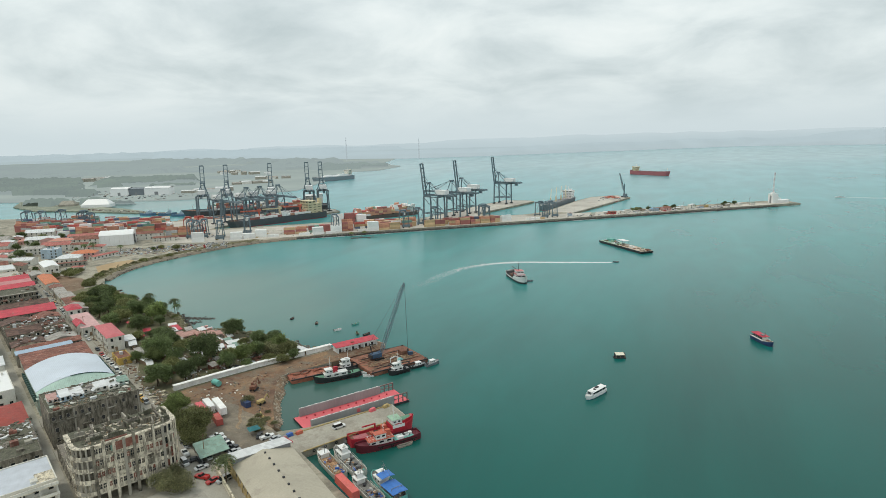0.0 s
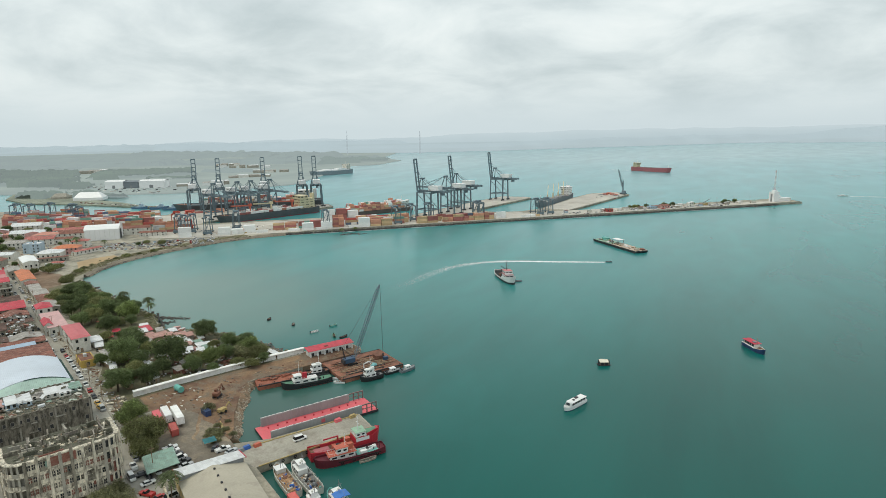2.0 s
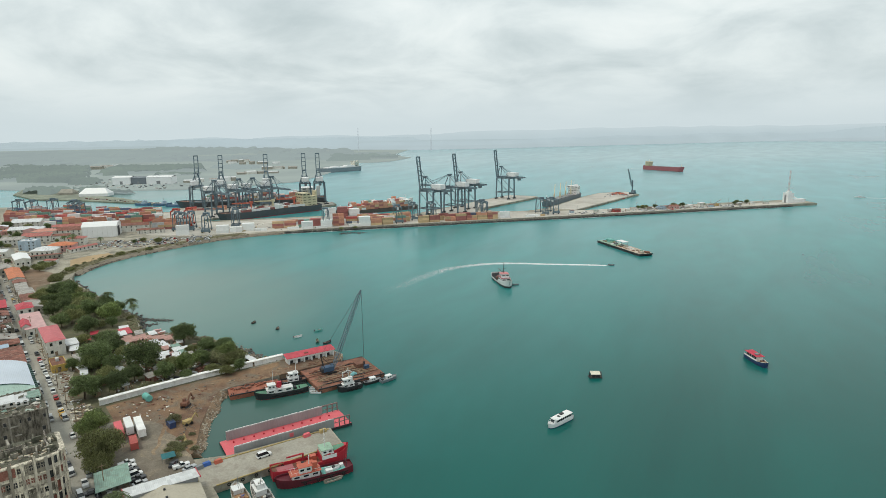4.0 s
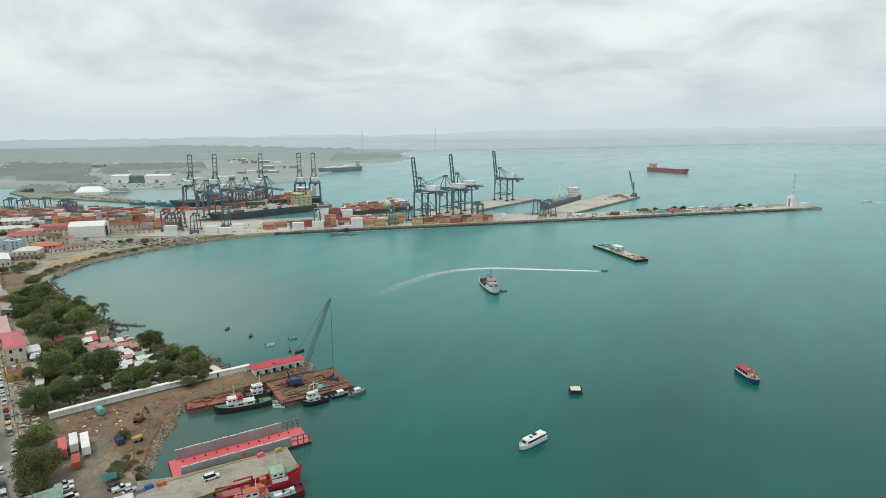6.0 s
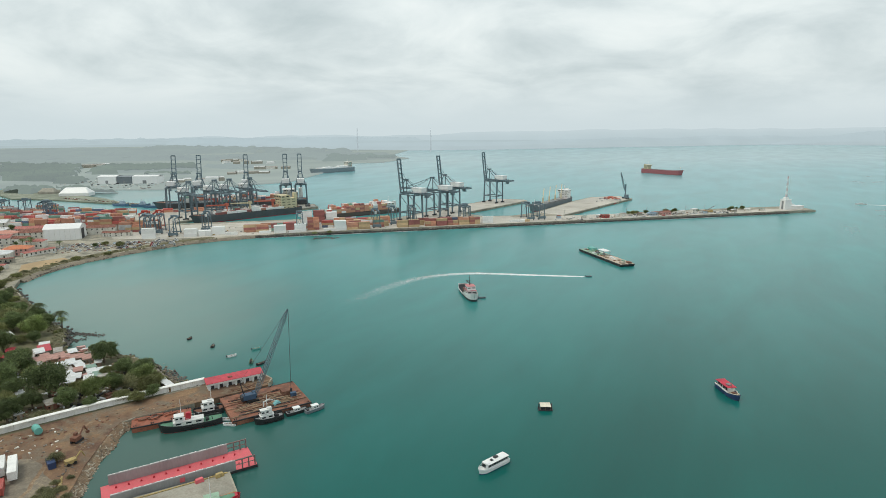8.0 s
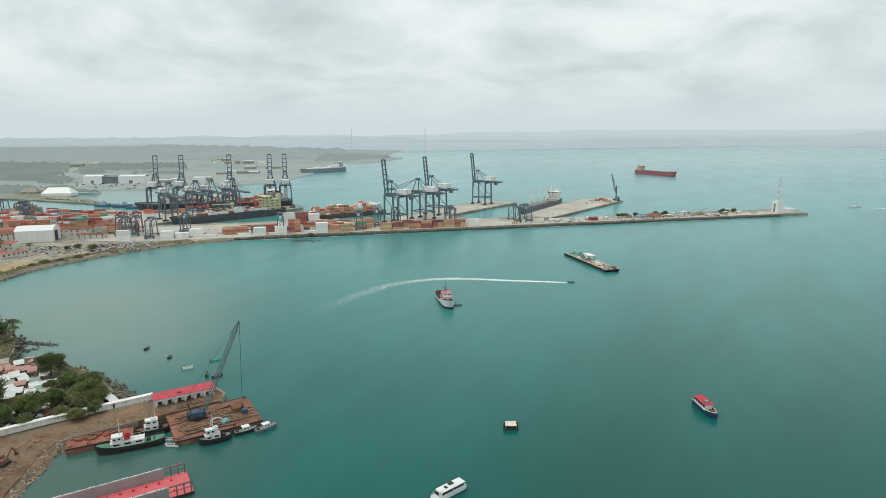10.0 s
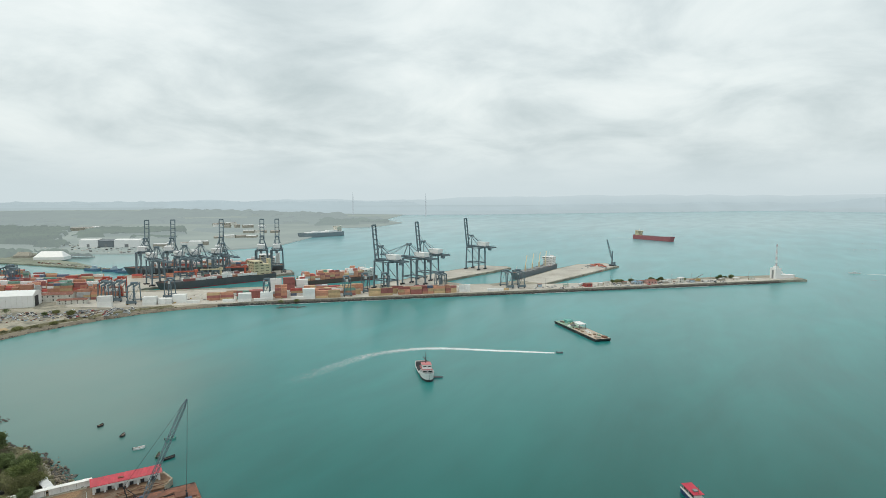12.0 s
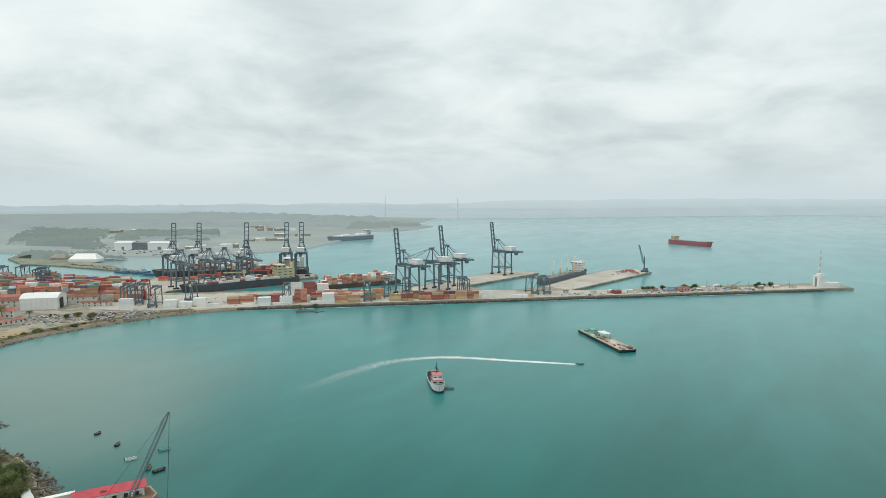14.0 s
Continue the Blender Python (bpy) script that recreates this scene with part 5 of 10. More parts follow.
def deck_barge(m, L, W, h, mat, label):
    """Flat steel deck barge with raked ends, coamings and bollards; one corner at the origin."""
    root = thing("deck_barge", m, label, "barge")
    g = Geo()
    g.loft([[(x0, y, -1), (x1, y, 0.4), (x1, y, h), (L - x1, y, h), (L - x1, y, 0.4), (L - x0, y, -1)] for y in (0, W) for x0, x1 in ((1.6, 0.0),)])
    part("hull", g, mat, root)
    part("deck_plate", Geo().box(0.3, L - 0.3, 0.3, W - 0.3, h, h + 0.03), mat, root)
    for y in (0.1, W - 0.1):
        part("rub_rail", Geo().box(0, L, y - 0.18, y + 0.18, h - 0.35, h + 0.12), DARK if mat is not RUST else RUST, root)
    for x in (1.2, L / 3, 2 * L / 3, L - 1.2):
        for y in (0.8, W - 0.8):
            b = Geo()
            for dx in (-0.35, 0.35):
                b.cyl((x + dx, y, h), (x + dx, y, h + 0.6), 0.16, n=8)
            part("bollard", b, DARK, root)
    return root


BARGE_RUST = paint("worn_rust_deck", (0.27, 0.115, 0.072), 0.9, var=0.4, scale=0.12, fine=2, dirt=0.5, dirt_rgb=(0.12, 0.07, 0.055))
deck_barge(dock_pose(50.4, 33, 0), 31, 24, 1.9, BARGE_RUST, "rust-brown steel work barge strewn with timber and pipes")
RUST_RED = paint("red_rusted_deck", (0.33, 0.115, 0.07), 0.85, var=0.3, scale=0.3, fine=3, dirt=0.35, dirt_rgb=(0.14, 0.06, 0.045))
deck_barge(dock_pose(17.2, 47.4, 0, -5), 21, 8.4, 2.0, RUST_RED, "old rusted steel barge moored at the dirt yard")
TARP = paint("turquoise_tarpaulin", (0.22, 0.50, 0.52), 0.7, var=0.2, scale=0.8, dirt=0.2)
BLUE_CAB = paint("faded_blue_paint", (0.045, 0.095, 0.17), 0.6, var=0.2, dirt=0.2)
TAN_LOG = paint("tan_timber", (0.34, 0.24, 0.15), 0.9, var=0.25, scale=0.8, fine=8, dirt=0.2)
rng = random.Random(5)
for i in range(95):
    a, b = rng.uniform(56, 75), rng.uniform(35.5, 52)
    L = rng.uniform(5, 13)
    g = Geo().cyl((-L / 2, 0, 0.2), (L / 2, 0, 0.2), rng.uniform(0.14, 0.24), n=7) if i % 3 else Geo().box(-L / 2, L / 2, -0.22, 0.22, 0, 0.3)
    single("timber_beam" if i % 3 == 0 else "pipe", g, rng.choice([WOOD, RUST, RUST, WOOD, DARK, TAN_LOG]), dock_pose(a, b, 1.94, rng.gauss(0, 9)), "weathered long beam lying on the work barge" if i % 3 == 0 else "long rusty pipe lying on the work barge", "debris", "beams and pipes on the barge")
for i in range(26):
    a = rng.uniform(20, 35)
    b = 47.4 - 0.087 * (a - 17.2) + rng.uniform(4.2, 7.6)
    g = Geo().box(-rng.uniform(0.4, 2.2), rng.uniform(0.4, 2.2), -0.3, 0.3, 0, rng.uniform(0.2, 0.9))
    single("scrap_steel", g, rng.choice([RUST, RUST, DARK, RUST_RED]), dock_pose(a, b, 2.03, rng.uniform(-40, 40)), "rusty scrap steel lying on the old barge", "debris", "scrap on the old barge")
single("steel_tank", Geo().box(0, 3.4, 0, 4.0, 0, 2.0).box(-0.1, 3.5, -0.1, 4.1, 2.0, 2.15), RUST, dock_pose(73, 44, 1.94), "square rust-brown steel tank on the work barge", "tank")


single("tarpaulin_heap", Geo().loft([[(0, 0, 0), (3.2, 0.3, 0), (3.0, 2.2, 0), (0.2, 2.0, 0)], [(0.3, 0.3, 0.9), (2.8, 0.4, 1.2), (2.6, 1.9, 1.0), (0.5, 1.7, 0.8)], [(1.0, 0.8, 1.5), (2.0, 0.9, 1.6), (1.9, 1.4, 1.6), (1.1, 1.3, 1.5)]]), TARP, dock_pose(67.5, 37.5, 1.94, 12), "turquoise tarpaulin over a heap on the work barge", "tarpaulin")
root = thing("davit_crane", dock_pose(63.6, 38.6, 1.94), "small white davit crane on the work barge", "davit")
part("post", Geo().cyl((0, 0, 0), (0, 0, 2.4), 0.25, n=8), WHITE, root)
part("arm", Geo().beam((0, 0, 2.3), (2.4, -0.5, 3.2), 0.35).beam((2.4, -0.5, 3.2), (4.2, -0.8, 2.2), 0.3), WHITE, root)
single("blue_generator", Geo().box(0, 2.2, 0, 1.6, 0, 1.7).box(0.2, 2.0, -0.06, 0, 0.4, 1.4).box(-0.05, 2.25, -0.05, 1.65, 1.7, 1.8), BLUE_CAB, dock_pose(75.8, 41.5, 1.94), "blue steel generator box on the work barge", "generator")
trash = random.Random(83)
for i in range(26):
    a, b = trash.uniform(56, 72), trash.uniform(58.5, 62.5)
    L = trash.uniform(1.5, 5)
    single("plank", Geo().box(-L / 2, L / 2, -0.14, 0.14, 0, 0.12), trash.choice([WOOD, TAN_LOG, TAN_LOG, RUST]), dock_pose(a, b, LAND + 0.15, trash.uniform(-30, 30)), "loose weathered plank lying on the wharf", "plank", "planks on the wharf")
# crawler crane with a tall lattice jib
root = thing("crawler_crane", dock_pose(61.2, 47, 1.94, 0), "blue crawler crane with tall dark lattice jib on the barge", "crane")
for y in (-2.2, 1.4):
    g = Geo()
    g.loft([[(-2.6, yy, 0.5), (-2.2, yy, 0.05), (2.2, yy, 0.05), (2.6, yy, 0.5), (2.2, yy, 1.0), (-2.2, yy, 1.0)] for yy in (y, y + 0.8)])
    part("track", g, RUBBER, root)
part("turntable", Geo().cyl((0, 0, 0.9), (0, 0, 1.3), 1.2, n=14), DARK, root)
part("body", Geo().box(-3.6, 1.4, -1.5, 1.5, 1.3, 3.4), BLUE_CAB, root)
part("counterweight", Geo().box(-4.4, -3.6, -1.6, 1.6, 1.3, 3.0), DARK, root)
cab = part("cab", Geo().loft([[(0.6, 0.5, 1.4), (2.4, 0.5, 1.4), (2.4, 1.7, 1.4), (0.6, 1.7, 1.4)], [(0.6, 0.5, 3.6), (1.9, 0.5, 3.6), (1.9, 1.7, 3.6), (0.6, 1.7, 3.6)]]), BLUE_CAB, root)
part("window", Geo().box(0.9, 1.8, 1.7, 1.74, 2.5, 3.3), GLASS, cab)


def lattice(p, q, w0, w1, bays, bar):
    g = Geo()
    p, q = Vector(p), Vector(q)
    d = (q - p).normalized()
    side = d.cross(Vector((0, 0, 1))).normalized()
    upw = side.cross(d)

    def corner(i, c):
        f = i / bays
        w = w0 + (w1 - w0) * f
        if f < 0.1:
            w *= 0.4 + 6 * f
        if f > 0.92:
            w *= max(0.3, (1 - f) / 0.08)
        sx, sy = ((-1, -1), (1, -1), (1, 1), (-1, 1))[c]
        return p + (q - p) * f + side * sx * w / 2 + upw * sy * w / 2

    for i in range(bays):
        for c in range(4):
            g.beam(corner(i, c), corner(i + 1, c), bar * 1.4)
            g.beam(corner(i, c), corner(i + 1, (c + 1) % 4), bar)
    return g


JIB_FOOT, JIB_TIP = (1.4, 0, 2.0), (17.3, 1.9, 35.7)
part("jib", lattice(JIB_FOOT, JIB_TIP, 1.5, 1.2, 26, 0.12), CRANE_BLUE, root, "dark blue-grey lattice jib")
part("gantry_mast", Geo().beam((-3, -0.8, 3.4), (-4.2, 0, 9.0), 0.25).beam((-3, 0.8, 3.4), (-4.2, 0, 9.0), 0.25).beam((0.6, 0, 3.4), (-4.2, 0, 9.0), 0.2), DARK, root)
part("pendant_cable", Geo().cyl((-4.2, 0, 9.0), JIB_TIP, 0.05, n=5), DARK, root)
part("hoist_cable", Geo().cyl((17.5, 1.9, 35.5), (15.4, -2.9, 3.0), 0.08, n=5), DARK, root)
part("hook_block", Geo().box(15.1, 15.7, -3.2, -2.6, 1.4, 3.0).cyl((15.4, -2.9, 0.2), (15.4, -2.9, 1.4), 0.15, n=6), DARK, root)

# floating dry dock
DOCK_GREY = paint("dock_grey_plate", (0.31, 0.31, 0.305), 0.7, var=0.12, scale=0.15, fine=2, dirt=0.25, dirt_rgb=(0.33, 0.31, 0.29), streak=0.25)
root = thing("floating_dry_dock", dock_pose(5.5, 0.2, 0), "grey floating dry dock with a coral-red pontoon deck", "dry dock")
part("pontoon", Geo().box(0, 45.5, 0, 13, -1.5, 0.9), DARK, root)
part("pontoon_deck", Geo().box(0.1, 45.4, 0.1, 12.9, 0.9, 0.96), PINK_RED, root, "coral-red painted deck")
FRAME_BROWN = paint("weathered_frame", (0.2, 0.15, 0.135), 0.8, var=0.25, dirt=0.2)
for y, x1 in ((0.0, 38.5), (12.2, 38.5)):
    w = Geo().box(2.4, x1, y, y + 0.8, 0.97, 4.4)
    part("wing_wall", w, DOCK_GREY, root, "grey steel side wall")
    for i in range(12):
        cap = Geo().box(2.5 + i * 3.0, 4.6 + i * 3.0 + 0.5 * (i % 3 == 1), y + 0.28, y + 0.52, 4.4, 4.5 + 0.05 * (i % 3))
        part("wall_cap", cap, WHITE, root)
    fr = Geo()
    for x in (40.5, 42.6, 44.6):
        fr.box(x, x + 0.35, y + 0.2, y + 0.55, 0.97, 4.4 if x < 44 else 4.4)
    fr.box(38.5, 44.9, y + 0.15, y + 0.6, 4.1, 4.45)
    fr.box(38.5, 44.9, y + 0.25, y + 0.5, 2.5, 2.7)
    part("end_frame", fr, FRAME_BROWN, root)
for i in range(11):
    for y in (3.0, 9.6):
        part("keel_block", Geo().box(4 + i * 3.6, 4.5 + i * 3.6, y, y + 0.45, 0.97, 1.5), HULL_RED, root)
part("red_plate", Geo().box(21.5, 23, -0.06, 0.0, 2.2, 3.7), PINK_RED, root, "coral-red square plate")


# ---- boats ----
def rail_geo(pts, h=0.9, bar=0.06):
    g = Geo()
    for p, q in zip(pts, pts[1:]):
        g.beam((p[0], p[1], p[2] + h), (q[0], q[1], q[2] + h), bar)
        n = max(1, int((Vector(q) - Vector(p)).length / 1.4))
        for i in range(n + 1):
            x = Vector(p).lerp(Vector(q), i / n)
            g.beam(x, x + Vector((0, 0, h)), bar)
    return g


def tug(m, L, B, depth, hull_mat, deck_mat, house_mat, label, name="tugboat", funnel_mat=None, top_mat=None, house=(-0.02, 0.3), low=(-0.16, 0.3), funnel_x=None, sheer=1.4, storeys=2, mast_h=6.0, cat="tugboat", boot=None):
    root = thing(name, m, label, cat)
    hull, deck = hull_geo(L, B, depth, 1.0, sheer=sheer, bow=0.36, stern=0.2, stern_w=0.72, bulwark=0.7)
    part("hull", hull, [hull_mat, boot or hull_mat], root)
    part("deck", deck, deck_mat, root)
    rub = Geo()
    part("fender_rail", rub.box(-L * 0.42, L * 0.2, -B / 2 - 0.12, -B / 2 + 0.06, depth - 0.25, depth + 0.05).box(-L * 0.42, L * 0.2, B / 2 - 0.06, B / 2 + 0.12, depth - 0.25, depth + 0.05), RUBBER, root)
    z = depth + 0.05
    fx = L * low[0] + 0.6 if funnel_x is None else L * funnel_x
    deckhouse(root, "deckhouse", L * low[0], L * low[1], B * 0.56, z, z + 1.7, house_mat)
    w = deckhouse(root, "wheelhouse", L * house[0], L * house[1] - 0.5, B * 0.46, z + 1.83, z + 3.7, house_mat, rake=-0.2)
    part("roof", Geo().box(L * house[0] - 0.3, L * house[1] - 0.1, -B * 0.26, B * 0.26, z + 3.83, z + 3.95), top_mat or house_mat, w)
    part("funnel", Geo().loft([[(fx, -0.8, z + 2.0), (fx + 2.0, -0.8, z + 2.0), (fx + 2.0, 0.8, z + 2.0), (fx, 0.8, z + 2.0)], [(fx - 0.1, -0.7, z + 4.4), (fx + 1.6, -0.7, z + 4.4), (fx + 1.6, 0.7, z + 4.4), (fx - 0.1, 0.7, z + 4.4)]]), funnel_mat or house_mat, root)
    mast = Geo().cyl((L * house[0] + 0.6, 0, z + 3.9), (L * house[0] + 0.6, 0, z + 3.9 + mast_h), 0.12, 0.06, n=6)
    for k in (0.4, 0.7):
        mast.beam((L * house[0] + 0.6, -0.9, z + 3.9 + mast_h * k), (L * house[0] + 0.6, 0.9, z + 3.9 + mast_h * k), 0.08)
    part("mast", mast, house_mat, root)
    part("winch", Geo().cyl((-L * 0.26, -0.7, z + 0.6), (-L * 0.26, 0.7, z + 0.6), 0.5, n=10).box(-L * 0.26 - 0.6, -L * 0.26 + 0.6, -0.9, -0.7, z - 0.05, z + 0.9).box(-L * 0.26 - 0.6, -L * 0.26 + 0.6, 0.7, 0.9, z - 0.05, z + 0.9), DARK, root)
    part("tow_post", Geo().cyl((-L * 0.34, -0.5, z - 0.1), (-L * 0.34, -0.5, z + 0.9), 0.14, n=6).cyl((-L * 0.34, 0.5, z - 0.1), (-L * 0.34, 0.5, z + 0.9), 0.14, n=6), DARK, root)
    part("rail", rail_geo([(L * low[0], -B * 0.28, z + 1.83), (L * low[1], -B * 0.28, z + 1.83), (L * low[1], B * 0.28, z + 1.83), (L * low[0], B * 0.28, z + 1.83)]), house_mat, root)
    for s in (-1, 1):
        for i in range(4):
            x = -L * 0.36 + i * L * 0.17
            part("fender_tyre", TYRE, None, root, "", pose(x, s * (B / 2 + 0.28), depth - 0.5, 0, 0, 90))
    return root


GREEN_DECK = paint("green_deck_paint", (0.11, 0.26, 0.17), 0.7, var=0.2, scale=0.4, dirt=0.2)
TEAL_PAINT = paint("turquoise_paint", (0.14, 0.42, 0.37), 0.6, var=0.15, dirt=0.15)
ORANGE_PAINT = paint("orange_red_paint", (0.50, 0.12, 0.07), 0.6, var=0.15, dirt=0.12)
MAROON = paint("maroon_hull", (0.125, 0.014, 0.024), 0.5, var=0.2, scale=0.3, dirt=0.15, dirt_rgb=(0.12, 0.04, 0.04))
BLUE_PAINT = paint("blue_paint", (0.03, 0.11, 0.38), 0.5, var=0.12, dirt=0.1)
NAVY = paint("navy_hull", (0.025, 0.05, 0.13), 0.45, var=0.15, dirt=0.1)
tug(dock_pose(37.0, 41.4, 0, 173), 22, 6.2, 1.5, BLACK, GREEN_DECK, WHITE, "black-hulled tugboat with white house and red funnel", funnel_mat=HULL_RED, boot=HULL_RED, low=(-0.2, 0.28), house=(0.12, 0.27), funnel_x=0.0)
tug(dock_pose(44.6, 49.0, 0, 175), 11, 5.2, 1.4, BLACK, RUST, WHITE, "small tugboat with a tall white wheelhouse by the wharf", sheer=0.8, low=(-0.2, 0.22), house=(-0.18, 0.2))
tug(dock_pose(63.2, 30.2, 0, 180), 11, 4.3, 1.2, BLACK, STEEL, WHITE, "small black workboat with a white wheelhouse", sheer=0.9)
root = tug(dock_pose(26.6, -25.7, 0, 173.5), 24.5, 5.6, 1.5, MAROON, MAROON, WHITE, "maroon tugboat with white house, orange-red tops and turquoise after deck", top_mat=ORANGE_PAINT, funnel_mat=ORANGE_PAINT, low=(-0.06, 0.3), house=(0.04, 0.22), boot=HULL_RED, mast_h=4.5)
part("house_roof", Geo().box(-2.0, 7.9, -1.95, 1.95, 3.4, 3.48), ORANGE_PAINT, root, "faded orange-red house roof")
part("after_deck", Geo().prism([(-11.0, -1.7), (-2.2, -2.4), (-2.2, 2.4), (-11.0, 1.7)], 1.62, 1.7), TEAL_PAINT, root, "turquoise after deck")
part("deck_locker", Geo().box(-5.6, -3.4, 0.6, 2.0, 1.7, 2.7).box(-9.6, -8.4, -1.2, 0.2, 1.7, 2.5), WHITE, root)
part("ladder_frame", Geo().beam((-10.4, 1.2, 1.7), (-10.4, 1.2, 3.6), 0.12).beam((-10.4, -1.2, 1.7), (-10.4, -1.2, 3.6), 0.12).beam((-10.4, -1.2, 3.6), (-10.4, 1.2, 3.6), 0.12), DARK, root)
single("dinghy", hull_geo(5.2, 1.8, 0.6, 0.0, sheer=0.3, bow=0.45, bulwark=0.15)[0], CLEAN_WHITE, dock_pose(32.4, -26.6, 1.72, -4), "white dinghy stowed on a turquoise tug deck", "boat")
single("rowing_boat", hull_geo(6, 1.6, 0.5, 0.25, sheer=0.3, bow=0.45, bulwark=0.15)[0], paint("pale_brown_boat", (0.36, 0.3, 0.25), 0.8, var=0.2), dock_pose(31.2, -30.2, 0, -4), "small pale brown wooden rowing boat alongside the tug", "boat")

# red supply ship at the jetty
root = thing("supply_ship", dock_pose(27.6, -19.3, 0, -5), "bright red supply ship with raised bow, green foredeck and white bridge", "ship")
hull, deck = hull_geo(25.5, 5.8, 1.7, 1.0, sheer=3.0, bow=0.3, stern=0.12, bulwark=1.1, stern_w=0.85)
part("hull", hull, [HULL_RED, MAROON], root)
part("deck", deck, RUST, root)
fore = Geo()
fore.loft([[(3.2, y, 1.8), (12.0, y * 0.3, 3.2), (12.4, y * 0.3, 5.7), (3.2, y, 4.4)] for y in (-2.9, 2.9)])
part("forecastle", fore, HULL_RED, root)
part("forecastle_deck", Geo().loft([[(3.4, -2.6, 4.42), (11.6, -0.8, 5.55), (11.6, 0.8, 5.55), (3.4, 2.6, 4.42)], [(3.4, -2.6, 4.52), (11.6, -0.8, 5.65), (11.6, 0.8, 5.65), (3.4, 2.6, 4.52)]]), GREEN_DECK, root)
deckhouse(root, "bridge", 3.6, 7.6, 4.4, 4.5, 6.1, WHITE, rake=0.5)
part("white_side_panel", Geo().box(3.3, 8.2, -2.92, -2.8, 3.4, 4.6), WHITE, root)
part("bridge_roof", Geo().box(3.2, 7.4, -2.4, 2.4, 6.22, 6.34), paint("pale_green_top", (0.3, 0.45, 0.33), 0.7, var=0.15, dirt=0.2), root, "pale green bridge roof")
part("deck_gear", Geo().box(-1.5, 0.6, -1.6, -0.3, 1.75, 3.2).box(0.2, 2.2, 0.2, 2.0, 1.75, 3.9).box(-4.4, -3.0, -0.5, 1.5, 1.75, 2.6), ORANGE_PAINT, root, "red deck gear")
part("hatch_cover", Geo().box(-11.4, -5.6, -1.9, 1.9, 1.75, 2.2), DULL_RED, root)
part("mast", Geo().cyl((5.0, 0, 6.3), (5.0, 0, 13.0), 0.16, 0.06, n=6).beam((5.0, -1.2, 9), (5.0, 1.2, 9), 0.1).beam((5.0, -0.8, 11), (5.0, 0.8, 11), 0.1), WHITE, root)
part("deck_crane", Geo().cyl((-2, 1.5, 2), (-2, 1.5, 5.2), 0.35, n=8).beam((-2, 1.5, 5.1), (-7.5, 0.4, 5.6), 0.4), HULL_RED, root)
part("cargo_rail", rail_geo([(-11.6, -2.6, 2.6), (0, -2.85, 2.6)]), HULL_RED, root)
part("winch", Geo().cyl((-2.4, -0.8, 2.4), (-2.4, 0.8, 2.4), 0.55, n=10), DARK, root)


